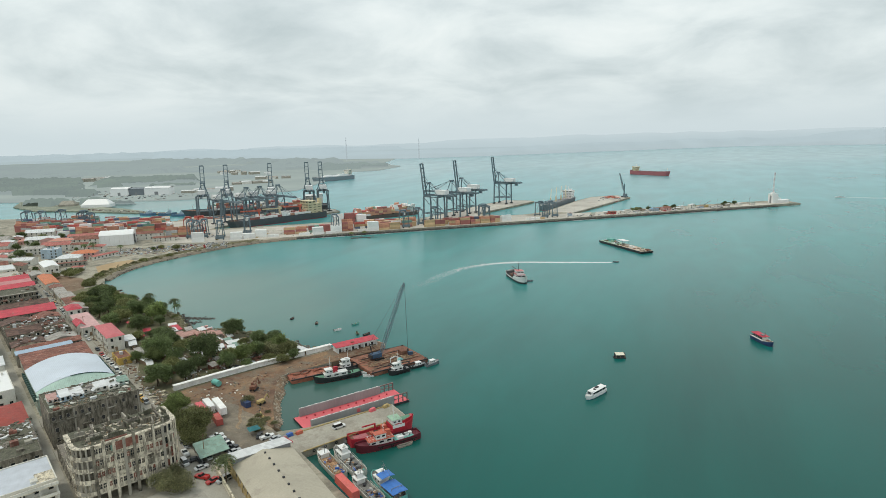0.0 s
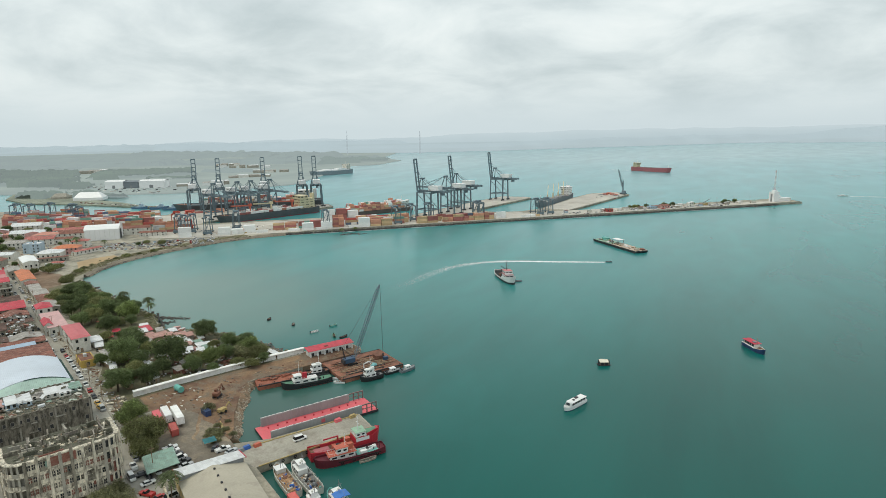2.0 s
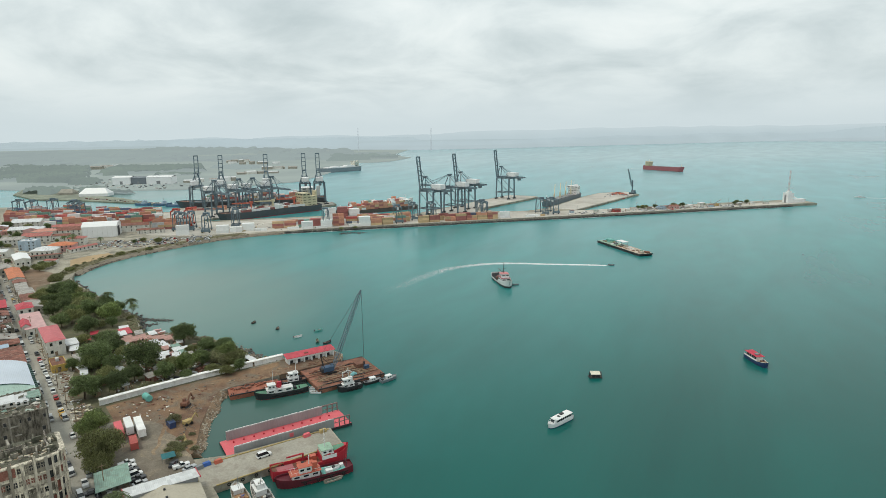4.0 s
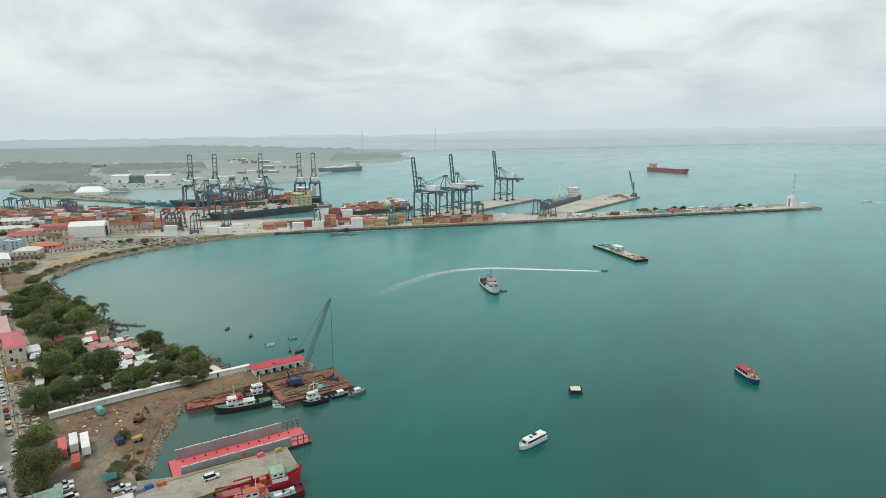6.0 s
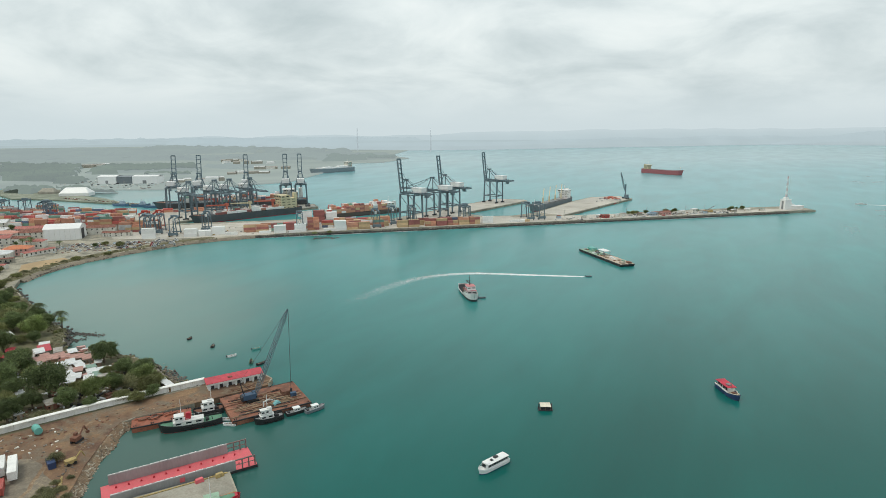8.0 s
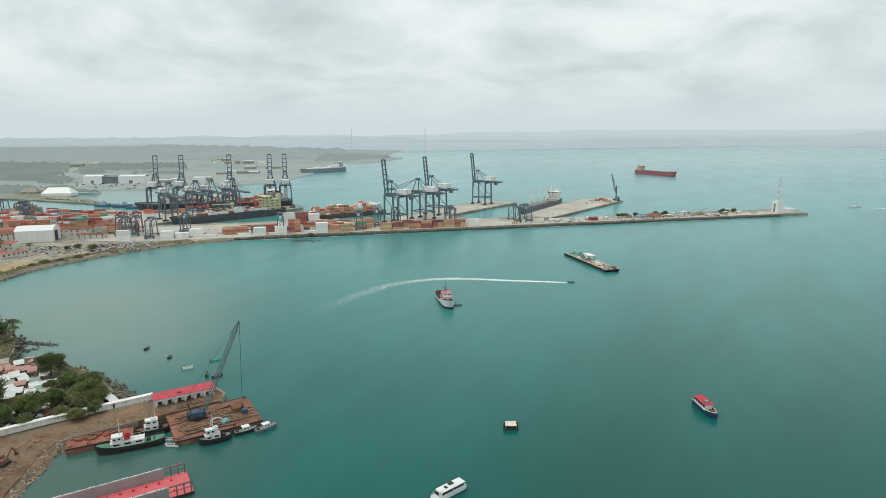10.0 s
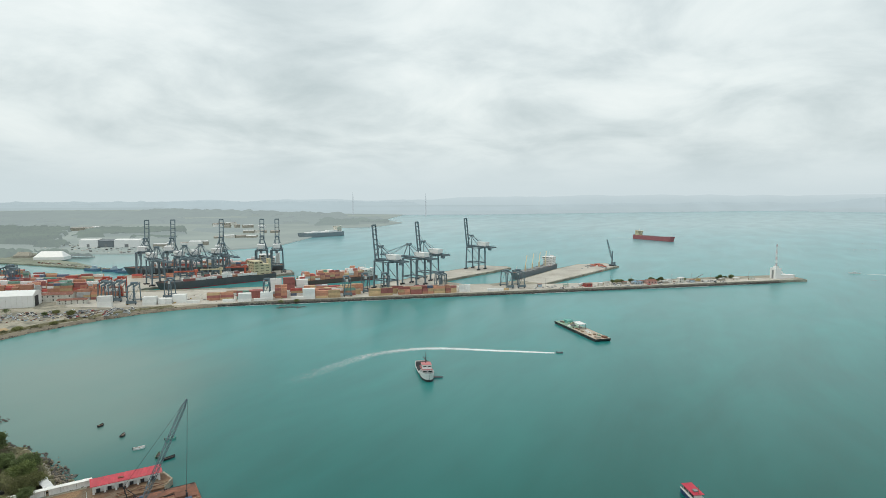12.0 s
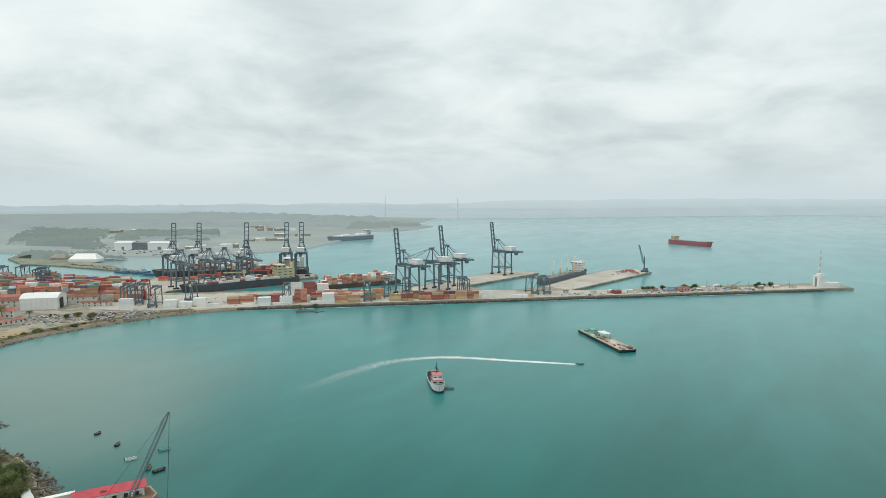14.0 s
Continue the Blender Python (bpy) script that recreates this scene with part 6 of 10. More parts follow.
def fishing_boat(m, L, B, hull_mat, house_mat, label, load=None, canopy_mat=None, cabin=(0.1, 0.33), seed=1):
    """Small trawler, bow at +x: cabin forward, cluttered working deck aft."""
    root = thing("fishing_boat", m, label, "boat")
    hull, deck = hull_geo(L, B, 1.3, 0.7, sheer=1.3, bow=0.42, stern=0.15, stern_w=0.8, bulwark=0.55)
    part("hull", hull, [hull_mat, BLACK], root)
    part("deck", deck, WOOD if load else DECK_GREY, root)
    c0, c1 = L * cabin[0], L * cabin[1]
    deckhouse(root, "cabin", c0, c1, B * 0.62, 1.35, 3.1, house_mat, rake=0.3)
    part("cabin_roof", Geo().box(c0 - 0.5, c1 + 0.2, -B * 0.36, B * 0.36, 3.22, 3.34), house_mat, root)
    if not load:
        deckhouse(root, "wheelhouse", c0 + 0.4, c1 - 0.9, B * 0.44, 3.36, 4.9, house_mat, rake=-0.15)
        part("roof_gear", Geo().cyl((c0 + 0.9, 0.4, 5.02), (c0 + 0.9, 0.4, 5.5), 0.3, n=8).box(c0 + 1.5, c0 + 2.2, -0.8, -0.2, 5.02, 5.3), DIRTY_WHITE, root)
    top = 3.3 if load else 5.0
    part("mast", Geo().cyl((c0 + 0.3, 0, top), (c0 + 0.3, 0, top + 4.2), 0.1, 0.05, n=6).beam((c0 + 0.3, -0.8, top + 2.6), (c0 + 0.3, 0.8, top + 2.6), 0.07).beam((c0 + 0.3, 0, top + 3.6), (c0 - 4.5, 0, top + 0.6), 0.06), STEEL, root)
    part("gallows", Geo().beam((-L * 0.34, -B * 0.35, 1.4), (-L * 0.34, -B * 0.35, 4), 0.14).beam((-L * 0.34, B * 0.35, 1.4), (-L * 0.34, B * 0.35, 4), 0.14).beam((-L * 0.34, -B * 0.35, 4), (-L * 0.34, B * 0.35, 4), 0.14), STEEL, root)
    for side in (-1, 1):
        part("rail", rail_geo([(-L * 0.45, side * B * 0.38, 1.9), (L * 0.1, side * B * 0.47, 1.9)]), DIRTY_WHITE, root)
    r = random.Random(seed)
    stuff = [load, load, DIRTY_WHITE, RUST, BLUE_PAINT] if load else [DIRTY_WHITE, STEEL, WOOD, DARK, DARK, BLUE_PAINT, RUST, NETS]
    for i in range(34 if load else 26):
        x, y = r.uniform(-L * 0.42, c0 - 1.2), r.uniform(-B * 0.34, B * 0.26)
        h = r.uniform(0.2, 0.75)
        z = 1.3 if not load else 1.3 + 0.8 * max(0.0, 1 - abs(y) / (0.3 * B)) * (1 if abs(x + 0.18 * L) < 0.2 * L else 0.3)
        part("deck_gear", Geo().box(-0.5, 0.5, -0.35, 0.35, 0, h + 0.2), r.choice(stuff), root, "", pose(x, y, z - 0.15, r.uniform(-8, 8), r.uniform(-8, 8), r.uniform(0, 180)) @ Matrix.Diagonal((r.uniform(0.5, 1.5), r.uniform(0.6, 1.3), 1, 1)))
    for i in range(3):
        y = (i - 1) * B * 0.28
        part("coil", Geo().cyl((-L * 0.43, y, 1.3), (-L * 0.43, y, 1.65), 0.42, 0.36, n=10), r.choice([NETS, DARK, TEAL_PAINT]), root)
    for i in range(4):
        part("fender_tyre", TYRE, None, root, "", pose(-L * 0.34 + i * L * 0.16, -B / 2 - 0.12, 0.75, 0, 0, 90))
    if load:
        rings = []
        for k in range(7):
            f = k / 6
            x, up = -L * 0.4 + f * (c0 - 0.6 + L * 0.4), 0.25 + 0.95 * math.sin(math.pi * (0.1 + 0.8 * f)) + r.uniform(-0.12, 0.2)
            rings.append([(x, -B * 0.36, 1.3), (x, -B * 0.22, 1.3 + 0.8 * up), (x, r.uniform(-0.3, 0.3), 1.3 + up), (x, B * 0.22, 1.3 + 0.75 * up), (x, B * 0.36, 1.3)])
        part("net_heap", Geo().loft(rings), load, root, "heap of tan and orange nets")
    if canopy_mat:
        for name, x0, x1, w, z in (("canopy", -L * 0.47, -L * 0.02, 0.52, 3.5), ("canopy", -L * 0.06, L * 0.16, 0.44, 5.35)):
            sheet = Geo()
            sheet.loft([[(x0 + (x1 - x0) * f, -B * w, z - 0.35), (x0 + (x1 - x0) * f, 0, z + 0.1 * math.sin(9 * f)), (x0 + (x1 - x0) * f, B * w, z - 0.35), (x0 + (x1 - x0) * f, B * w, z - 0.42), (x0 + (x1 - x0) * f, 0, z - 0.1), (x0 + (x1 - x0) * f, -B * w, z - 0.42)] for f in (0, 0.2, 0.4, 0.6, 0.8, 1)])
            part(name, sheet, canopy_mat, root, "sagging blue tarpaulin canopy")
        for x in (-L * 0.44, -L * 0.24, -L * 0.04):
            for y in (-B * 0.42, B * 0.42):
                part("canopy_post", Geo().beam((x, y, 1.3), (x, y, 3.3), 0.1), STEEL, root)
    return root


NETS = paint("heaped_tan_nets", (0.40, 0.24, 0.13), 0.95, var=0.45, scale=1.2, fine=6, dirt=0.3, dirt_rgb=(0.2, 0.12, 0.08), bump=0.6)
DIRTY_WHITE = paint("grubby_white_paint", (0.60, 0.585, 0.53), 0.7, var=0.15, scale=0.5, fine=3, dirt=0.35, dirt_rgb=(0.28, 0.22, 0.16), streak=0.3)
DECK_GREY = paint("worn_grey_deck", (0.2, 0.195, 0.18), 0.85, var=0.3, scale=0.5, fine=3, dirt=0.35, dirt_rgb=(0.08, 0.07, 0.06))
TARP_BLUE = paint("blue_tarpaulin", (0.045, 0.17, 0.50), 0.6, var=0.15, scale=0.6, dirt=0.1)
fishing_boat(pose(-114.7, 138.0, 0, 0, 0, 148), 18, 4.9, DIRTY_WHITE, WHITE, "white fishing boat heaped with tan nets", NETS, cabin=(0.24, 0.38), seed=1)
fishing_boat(pose(-110.0, 141.8, 0, 0, 0, 149), 19, 5.2, DIRTY_WHITE, WHITE, "white fishing boat with tall wheelhouse and dark cluttered deck", seed=2)
fishing_boat(pose(-95.6, 129.6, 0, 0, 0, 150), 16, 4.8, DIRTY_WHITE, WHITE, "grey-white fishing boat with cluttered deck tied at the quay", cabin=(0.22, 0.4), seed=3)
fishing_boat(pose(-90.4, 133.4, 0, 0, 0, 150), 17, 5.2, TEAL_PAINT, WHITE, "fishing boat under bright blue tarpaulin canopies", None, TARP_BLUE, seed=4)


def launch(m, L, B, label, hull_mat=None, top=None):
    root = thing("motor_launch", m, label, "boat", "small motor launches")
    hull, deck = hull_geo(L, B, 0.9, 0.4, sheer=0.5, bow=0.42, stern=0.1, stern_w=0.9, bulwark=0.25)
    part("hull", hull, hull_mat or CLEAN_WHITE, root)
    part("deck", deck, STEEL, root)
    deckhouse(root, "cabin", -L * 0.12, L * 0.2, B * 0.66, 0.92, 2.3, WHITE, rake=0.5)
    part("cabin_roof", Geo().box(-L * 0.18, L * 0.16, -B * 0.36, B * 0.36, 2.42, 2.5), top or CLEAN_WHITE, root)
    part("engine_box", Geo().box(-L * 0.42, -L * 0.32, -0.5, 0.5, 0.95, 1.5), DARK, root)
    return root


launch(dock_pose(74.4, 31.0, 0, 2), 8.5, 3, "white motor launch moored beside the work barge", BLACK)
launch(dock_pose(81.4, 29.2, 0, 9), 8.5, 2.8, "white motor launch with a dark hull by the barge", SLATE)


def skiff(m, L, mat, label, inner=None):
    root = thing("skiff", m, label, "boat", "open skiffs at moorings")
    hull, deck = hull_geo(L, 1.7, 0.45, 0.2, sheer=0.35, bow=0.45, stern=0.1, stern_w=0.85, bulwark=0.3)
    part("hull", hull, mat, root)
    part("floor", deck, inner or STEEL, root)
    for f in (-0.28, 0.0, 0.24):
        part("thwart", Geo().box(L * f - 0.15, L * f + 0.15, -0.75, 0.75, 0.62, 0.68), WOOD, root)
    part("outboard", Geo().box(-L / 2 - 0.35, -L / 2 + 0.05, -0.18, 0.18, 0.3, 1.15), DARK, root)
    return root


skiff(pose(-233, 272, 0, 0, 0, 100), 3.0, DARK, "dark open skiff at its mooring", DARK)
skiff(pose(-213, 269, 0, 0, 0, 120), 3.4, BLACK, "dark open skiff with pale rim at its mooring")
skiff(pose(-194, 263, 0, 0, 0, 60), 4.6, CLEAN_WHITE, "white open skiff with a dark canopy post")
skiff(pose(-190, 276, 0, 0, 0, 62), 4.6, TEAL_PAINT, "turquoise open skiff at its mooring")
skiff(pose(-180, 261.5, 0, 0, 0, 130), 5.0, GREEN_DECK, "dark green open skiff near the wharf", DARK)
skiff(pose(-174, 262, 0, 0, 0, 75), 5.0, DARK, "dark skiff behind the red-roofed wharf building", DARK)
for a, b, t in ((48.6, 39.8, 150), (49.4, 34.6, 145)):
    skiff(dock_pose(a, b, 0, t), 5.0, CLEAN_WHITE if a < 50 else STEEL, "small pale dinghy tied to the work barge")

# ---- boats in the bay ----
# anchored offshore vessel
BRIDGE_RED = paint("faded_pink_red", (0.56, 0.2, 0.2), 0.6, var=0.1)
root = thing("patrol_vessel", pose(-131.5, 414, 0, 0, 0, -53), "white offshore vessel with black waterline and red upper deck", "ship")
hull, deck = hull_geo(33, 8.4, 3.0, 1.2, sheer=2.0, bow=0.36, stern=0.14, stern_w=0.8, bulwark=0.7, waist=1.7, band=0.42)
part("hull", hull, [WHITE, BLACK], root)
part("deck", deck, DARK, root)
deckhouse(root, "deckhouse", 1.5, 9, 6.4, 3.0, 5.2, WHITE, 1)
deckhouse(root, "bridge", 1.0, 7.6, 5.6, 5.45, 7.8, WHITE, 1, rake=0.6)
part("red_band", Geo().box(0.7, 6.6, -2.84, 2.84, 5.5, 6.15), BRIDGE_RED, root, "faded pink-red bridge band")
part("boat_deck", Geo().box(-1.4, 9.2, -3.4, 3.4, 5.32, 5.42), DULL_RED, root)
part("bridge_roof", Geo().box(0.6, 7.2, -3.0, 3.0, 7.93, 8.05), BRIDGE_RED, root)
part("deck_gear", Geo().box(-9, -6, -2, 0.4, 1.3, 2.6).box(-12.4, -10.5, -1.2, 1.4, 1.3, 2.2).cyl((-4.5, -1.5, 1.8), (-4.5, 1.5, 1.8), 0.7, n=10), RUST, root)
part("mast", Geo().cyl((2.5, 0, 8), (2.5, 0, 15), 0.25, 0.1, n=6).beam((2.5, -1.6, 11), (2.5, 1.6, 11), 0.14).beam((2.5, -1, 13), (2.5, 1, 13), 0.12), DARK, root)
part("funnel", Geo().box(-2.6, -0.8, -2.6, -1.2, 1.3, 7.6).box(-2.6, -0.8, 1.2, 2.6, 1.3, 7.6), DARK, root)
part("crane", Geo().cyl((-8, 2.6, 1.2), (-8, 2.6, 6), 0.3, n=8).beam((-8, 2.6, 6), (-13, 1.0, 7.4), 0.35), DARK, root)
part("rail", rail_geo([(-14, -3.4, 2.0), (-2, -3.9, 2.0)]), DARK, root)
part("rail", rail_geo([(-14, 3.4, 2.0), (-2, 3.9, 2.0)]), DARK, root)

skiff(pose(-121.5, 411, 0, 0, 0, 20), 6.5, SLATE, "grey open tender moored beside the anchored vessel")
# white passenger boat
root = thing("passenger_boat", pose(-41.5, 226.5, 0, 0, 0, 246), "white passenger boat with long roofed cabin", "boat")
hull, deck = hull_geo(13.2, 3.4, 1.0, 0.5, sheer=0.8, bow=0.42, stern=0.12, stern_w=0.85, bulwark=0.3, band=0.25)
part("hull", hull, [CLEAN_WHITE, NAVY], root)
part("deck", deck, WHITE, root)
part("cabin", Geo().box(-5.6, 3.4, -1.35, 1.35, 1.2, 1.75).box(-5.5, 3.3, -1.28, 1.28, 1.75, 2.9, 1), [CLEAN_WHITE, GLASS], root)
for i in range(9):
    part("window_post", Geo().box(-5.6 + i * 1.1, -5.53 + i * 1.1, -1.33, 1.33, 1.75, 2.9), CLEAN_WHITE, root)
part("roof", Geo().loft([[(-6.0, -1.6, 2.9), (3.7, -1.6, 2.9), (3.7, 1.6, 2.9), (-6.0, 1.6, 2.9)], [(-5.8, -1.3, 3.1), (3.5, -1.3, 3.1), (3.5, 1.3, 3.1), (-5.8, 1.3, 3.1)]]), CLEAN_WHITE, root)
part("roof_gear", Geo().box(-2.2, -0.6, -0.9, 0.2, 3.12, 3.5).box(0.6, 1.4, -0.3, 0.7, 3.12, 3.4), DARK, root)
part("wheelhouse", Geo().loft([[(2.6, -1.15, 1.2), (4.5, -1.05, 1.2), (4.5, 1.05, 1.2), (2.6, 1.15, 1.2)], [(2.6, -1.15, 3.3), (4.0, -1.0, 3.3), (4.0, 1.0, 3.3), (2.6, 1.15, 3.3)]]), CLEAN_WHITE, root)
part("windscreen", Geo().loft([[(4.46, -0.85, 2.0), (4.5, 0.85, 2.0), (4.16, 0.85, 2.9), (4.12, -0.85, 2.9)], [(4.5, -0.85, 2.0), (4.54, 0.85, 2.0), (4.2, 0.85, 2.9), (4.16, -0.85, 2.9)]]), GLASS, root)
part("foredeck_rail", rail_geo([(3.8, -1.5, 1.9), (6.2, -0.5, 2.1), (6.2, 0.5, 2.1), (3.8, 1.5, 1.9)], 0.6, 0.05), CLEAN_WHITE, root)

CREAM_ROOF = paint("cream_sheet", (0.72, 0.68, 0.55), 0.7, var=0.12, dirt=0.2)
# moored raft with a small white roof
root = thing("mooring_raft", pose(-37.8, 274.5, 0, 0, 0, 25), "small dark raft with a white cabin at its mooring", "raft")
part("float", Geo().box(-2.8, 2.8, -1.5, 1.5, -0.3, 0.5), DARK, root)
# Solid dark block draws the shade under the open roof.
part("cabin", Geo().box(-1.8, 1.8, -1.0, 1.1, 0.5, 1.9), DARK, root)
part("roof", Geo().loft([[(-2.1, -1.5, 1.75), (2.1, -1.5, 1.75), (2.1, 1.4, 2.25), (-2.1, 1.4, 2.25)], [(-2.1, -1.5, 1.87), (2.1, -1.5, 1.87), (2.1, 1.4, 2.37), (-2.1, 1.4, 2.37)]]), CREAM_ROOF, root, "weathered cream roof sheet")
for x in (-2.0, 0, 2.0):
    part("roof_post", Geo().beam((x, -1.4, 0.4), (x, -1.4, 1.8), 0.12), WOOD, root)
part("locker", Geo().box(2.2, 2.75, -0.4, 1.0, 0.5, 1.9), DARK, root)
for x in (-2.5, 2.5):
    part("post", Geo().cyl((x, 0, 0.5), (x, 0, 2.6), 0.22, n=6), DARK, root)

# blue boat with red roof
root = thing("fishing_boat", pose(28, 322, 0, 0, 0, -58), "navy fishing boat with a high crimson canopy roof", "boat")
hull, deck = hull_geo(15, 4.4, 1.15, 0.6, sheer=1.1, bow=0.42, stern=0.14, stern_w=0.82, bulwark=0.5)
part("hull", hull, [NAVY, MAROON], root)
part("deck", deck, CREAM, root)
part("foredeck_rail", Geo().beam((2.8, -2.1, 1.75), (7.2, -0.5, 2.6), 0.22).beam((2.8, 2.1, 1.75), (7.2, 0.5, 2.6), 0.22), CREAM_ROOF, root)
part("gunwale", rail_geo([(-7, -1.9, 1.95), (3, -2.15, 1.95)], 0.3).beam((-7, -1.95, 1.95), (3, -2.25, 1.95), 0.3).beam((-7, 1.95, 1.95), (3, 2.25, 1.95), 0.3), WHITE, root)
# Dark block between the posts draws the shade inside the open sides.
part("cabin", Geo().box(-5.6, 1.9, -1.5, 1.5, 1.4, 2.0).box(-5.4, 1.7, -1.4, 1.4, 2.0, 3.63, 1).box(1.7, 1.95, -1.5, 1.5, 2.0, 3.6), [WHITE, DARK], root)
for i in range(5):
    for y in (-1.55, 1.45):
        part("roof_post", Geo().box(-5.7 + i * 1.85, -5.58 + i * 1.85, y, y + 0.1, 1.4, 3.63), WHITE, root)
part("roof", Geo().box(-6.6, 2.6, -2.1, 2.1, 3.63, 3.8), paint("crimson_canopy", (0.5, 0.03, 0.06), 0.6, var=0.12), root, "crimson roof")
part("crate", Geo().box(-1, 0.6, -0.8, 0.8, 3.8, 4.3), STEEL, root)
part("mast", Geo().cyl((2.0, 0, 3.2), (2.0, 0, 7), 0.1, 0.05, n=6), WOOD, root)
part("foredeck_gear", Geo().box(3.2, 4.6, -0.6, 0.6, 1.7, 2.3).box(5, 5.6, -0.3, 0.3, 2, 2.7), RUST, root)

# long anchored barge with a small crane and a shelter
GREENISH = paint("faded_green_deck", (0.27, 0.41, 0.31), 0.8, var=0.25, scale=0.15, dirt=0.3, dirt_rgb=(0.35, 0.28, 0.2))
TAN_DECK = paint("tan_deck", (0.50, 0.43, 0.35), 0.85, var=0.25, scale=0.15, dirt=0.35, dirt_rgb=(0.3, 0.12, 0.08))
bx, by, ba = -98.5, 590.5, -47.7
root = thing("deck_barge", pose(bx, by, 0, 0, 0, ba), "long anchored flat barge with green and tan deck", "barge")
BL, BW = 67, 13
part("hull", Geo().loft([[(2, y, -1), (0, y, 1), (0, y, 2.1), (BL, y, 2.1), (BL, y, 1), (BL - 2, y, -1)] for y in (0, BW)]), [BLACK], root)
part("green_deck", Geo().box(0.2, BL * 0.45, 0.2, BW - 0.2, 2.1, 2.16), GREENISH, root, "faded green deck")
part("tan_deck", Geo().box(BL * 0.45 + 0.02, BL - 0.2, 0.2, BW - 0.2, 2.1, 2.15), TAN_DECK, root, "tan rusty deck")
part("shelter_roof", Geo().box(25, 36, 4, 10, 6.3, 6.6), CLEAN_WHITE, root)
for x in (25.5, 35.5):
    for y in (4.4, 9.6):
        part("shelter_post", Geo().beam((x, y, 2.1), (x, y, 6.3), 0.3), STEEL, root)
part("deckhouse", Geo().box(5, 12, 6, 11, 2.1, 4.4), TEAL_PAINT, root)
for i in range(8):
    part("fender_tyre", TYRE, None, root, "", pose(4 + i * 7.6, -0.2, 1.4, 0, 0, 90))
rng = random.Random(8)
for i in range(30):
    x, y = rng.uniform(4, 57), rng.uniform(1.5, BW - 3)
    part("deck_load", Geo().box(x, x + rng.uniform(1, 4), y, y + rng.uniform(0.8, 2), 2.15, 2.15 + rng.uniform(0.4, 1.5)), rng.choice([RUST, WOOD, STEEL, WHITE, GREENISH, WHITE]), root)
part("end_shed", Geo().box(BL - 5, BL - 1, 2, 5, 2.15, 3.6), TAN_DECK, root)
part("end_shed", Geo().box(BL - 5, BL - 1, 8, 11, 2.15, 3.4), RUST, root)

# speedboat with its wake
skiff(pose(-69.5, 498.8, 0, 0, 0, 17), 4.4, SLATE, "dark open speedboat running across the bay")


def foam_material():
    """Torn white froth: thick where the foam attribute is high, open water elsewhere."""
    m = paint("white_foam", (0.78, 0.84, 0.84), 0.8, var=0.1, scale=0.2, bump=0)
    n, l = m.node_tree.nodes, m.node_tree.links
    att = n.new("ShaderNodeAttribute")
    att.attribute_name = "foam"
    tc = n.new("ShaderNodeTexCoord")
    t = n.new("ShaderNodeTexNoise")
    for k, v in (("Scale", 0.3), ("Detail", 5.0), ("Roughness", 0.5)):
        t.inputs[k].default_value = v
    l.new(tc.outputs["Object"], t.inputs["Vector"])
    add = n.new("ShaderNodeMath")
    add.operation = "MULTIPLY_ADD"
    add.inputs[1].default_value = 0.45
    l.new(t.outputs["Fac"], add.inputs[0])
    l.new(att.outputs["Fac"], add.inputs[2])
    edge = n.new("ShaderNodeMapRange")
    edge.interpolation_type = "SMOOTHSTEP"
    for k, v in (("From Min", 0.26), ("From Max", 1.2)):
        edge.inputs[k].default_value = v
    l.new(add.outputs[0], edge.inputs["Value"])
    clear, mix = n.new("ShaderNodeBsdfTransparent"), n.new("ShaderNodeMixShader")
    l.new(edge.outputs[0], mix.inputs[0])
    l.new(clear.outputs[0], mix.inputs[1])
    l.new(n["Principled BSDF"].outputs[0], mix.inputs[2])
    l.new(mix.outputs[0], n["Material Output"].inputs["Surface"])
    return m


FOAM = foam_material()


def wake(pts, widths, label, seed):
    """A foam trail on the surface: (width, strength) at each point, thinning to both sides."""
    rr = random.Random(seed)
    line, size = [], []
    for k in range(len(pts) - 1):
        n = max(2, int(math.dist(pts[k], pts[k + 1]) / 2.5))
        for i in range(n):
            f = i / n
            g = f * f * (3 - 2 * f)
            p0, p3 = pts[max(0, k - 1)], pts[min(len(pts) - 1, k + 2)]
            p1, p2 = pts[k], pts[k + 1]
            line.append([0.5 * (2 * p1[c] + (p2[c] - p0[c]) * f + (2 * p0[c] - 5 * p1[c] + 4 * p2[c] - p3[c]) * f * f + (3 * p1[c] - p0[c] - 3 * p2[c] + p3[c]) * f ** 3) for c in (0, 1)])
            size.append([widths[k][c] + (widths[k + 1][c] - widths[k][c]) * g for c in (0, 1)])
    v, f, foam = [], [], []
    cols = 7
    for k, (x, y) in enumerate(line):
        a, b = line[max(0, k - 1)], line[min(len(line) - 1, k + 1)]
        L = math.dist(a, b) or 1
        nx, ny = -(b[1] - a[1]) / L, (b[0] - a[0]) / L
        w, strong = size[k]
        w *= rr.uniform(0.9, 1.1)
        for c in range(cols):
            o = (c / (cols - 1) - 0.5) * w
            v.append((x + nx * o, y + ny * o, 0.03))
            foam.append(strong * (1 - abs(2 * c / (cols - 1) - 1) ** 2) * (1 if 0 < k < len(line) - 1 else 0))
    for k in range(len(line) - 1):
        for c in range(cols - 1):
            o = k * cols + c
            f.append((o, o + 1, o + cols + 1, o + cols))
    me = Geo().add(v, f).mesh("wake", FOAM)
    me.attributes.new("foam", "FLOAT", "POINT").data.foreach_set("value", foam)
    return single("wake", me, None, pose(0, 0, 0), label, "wake", kind="stuff")


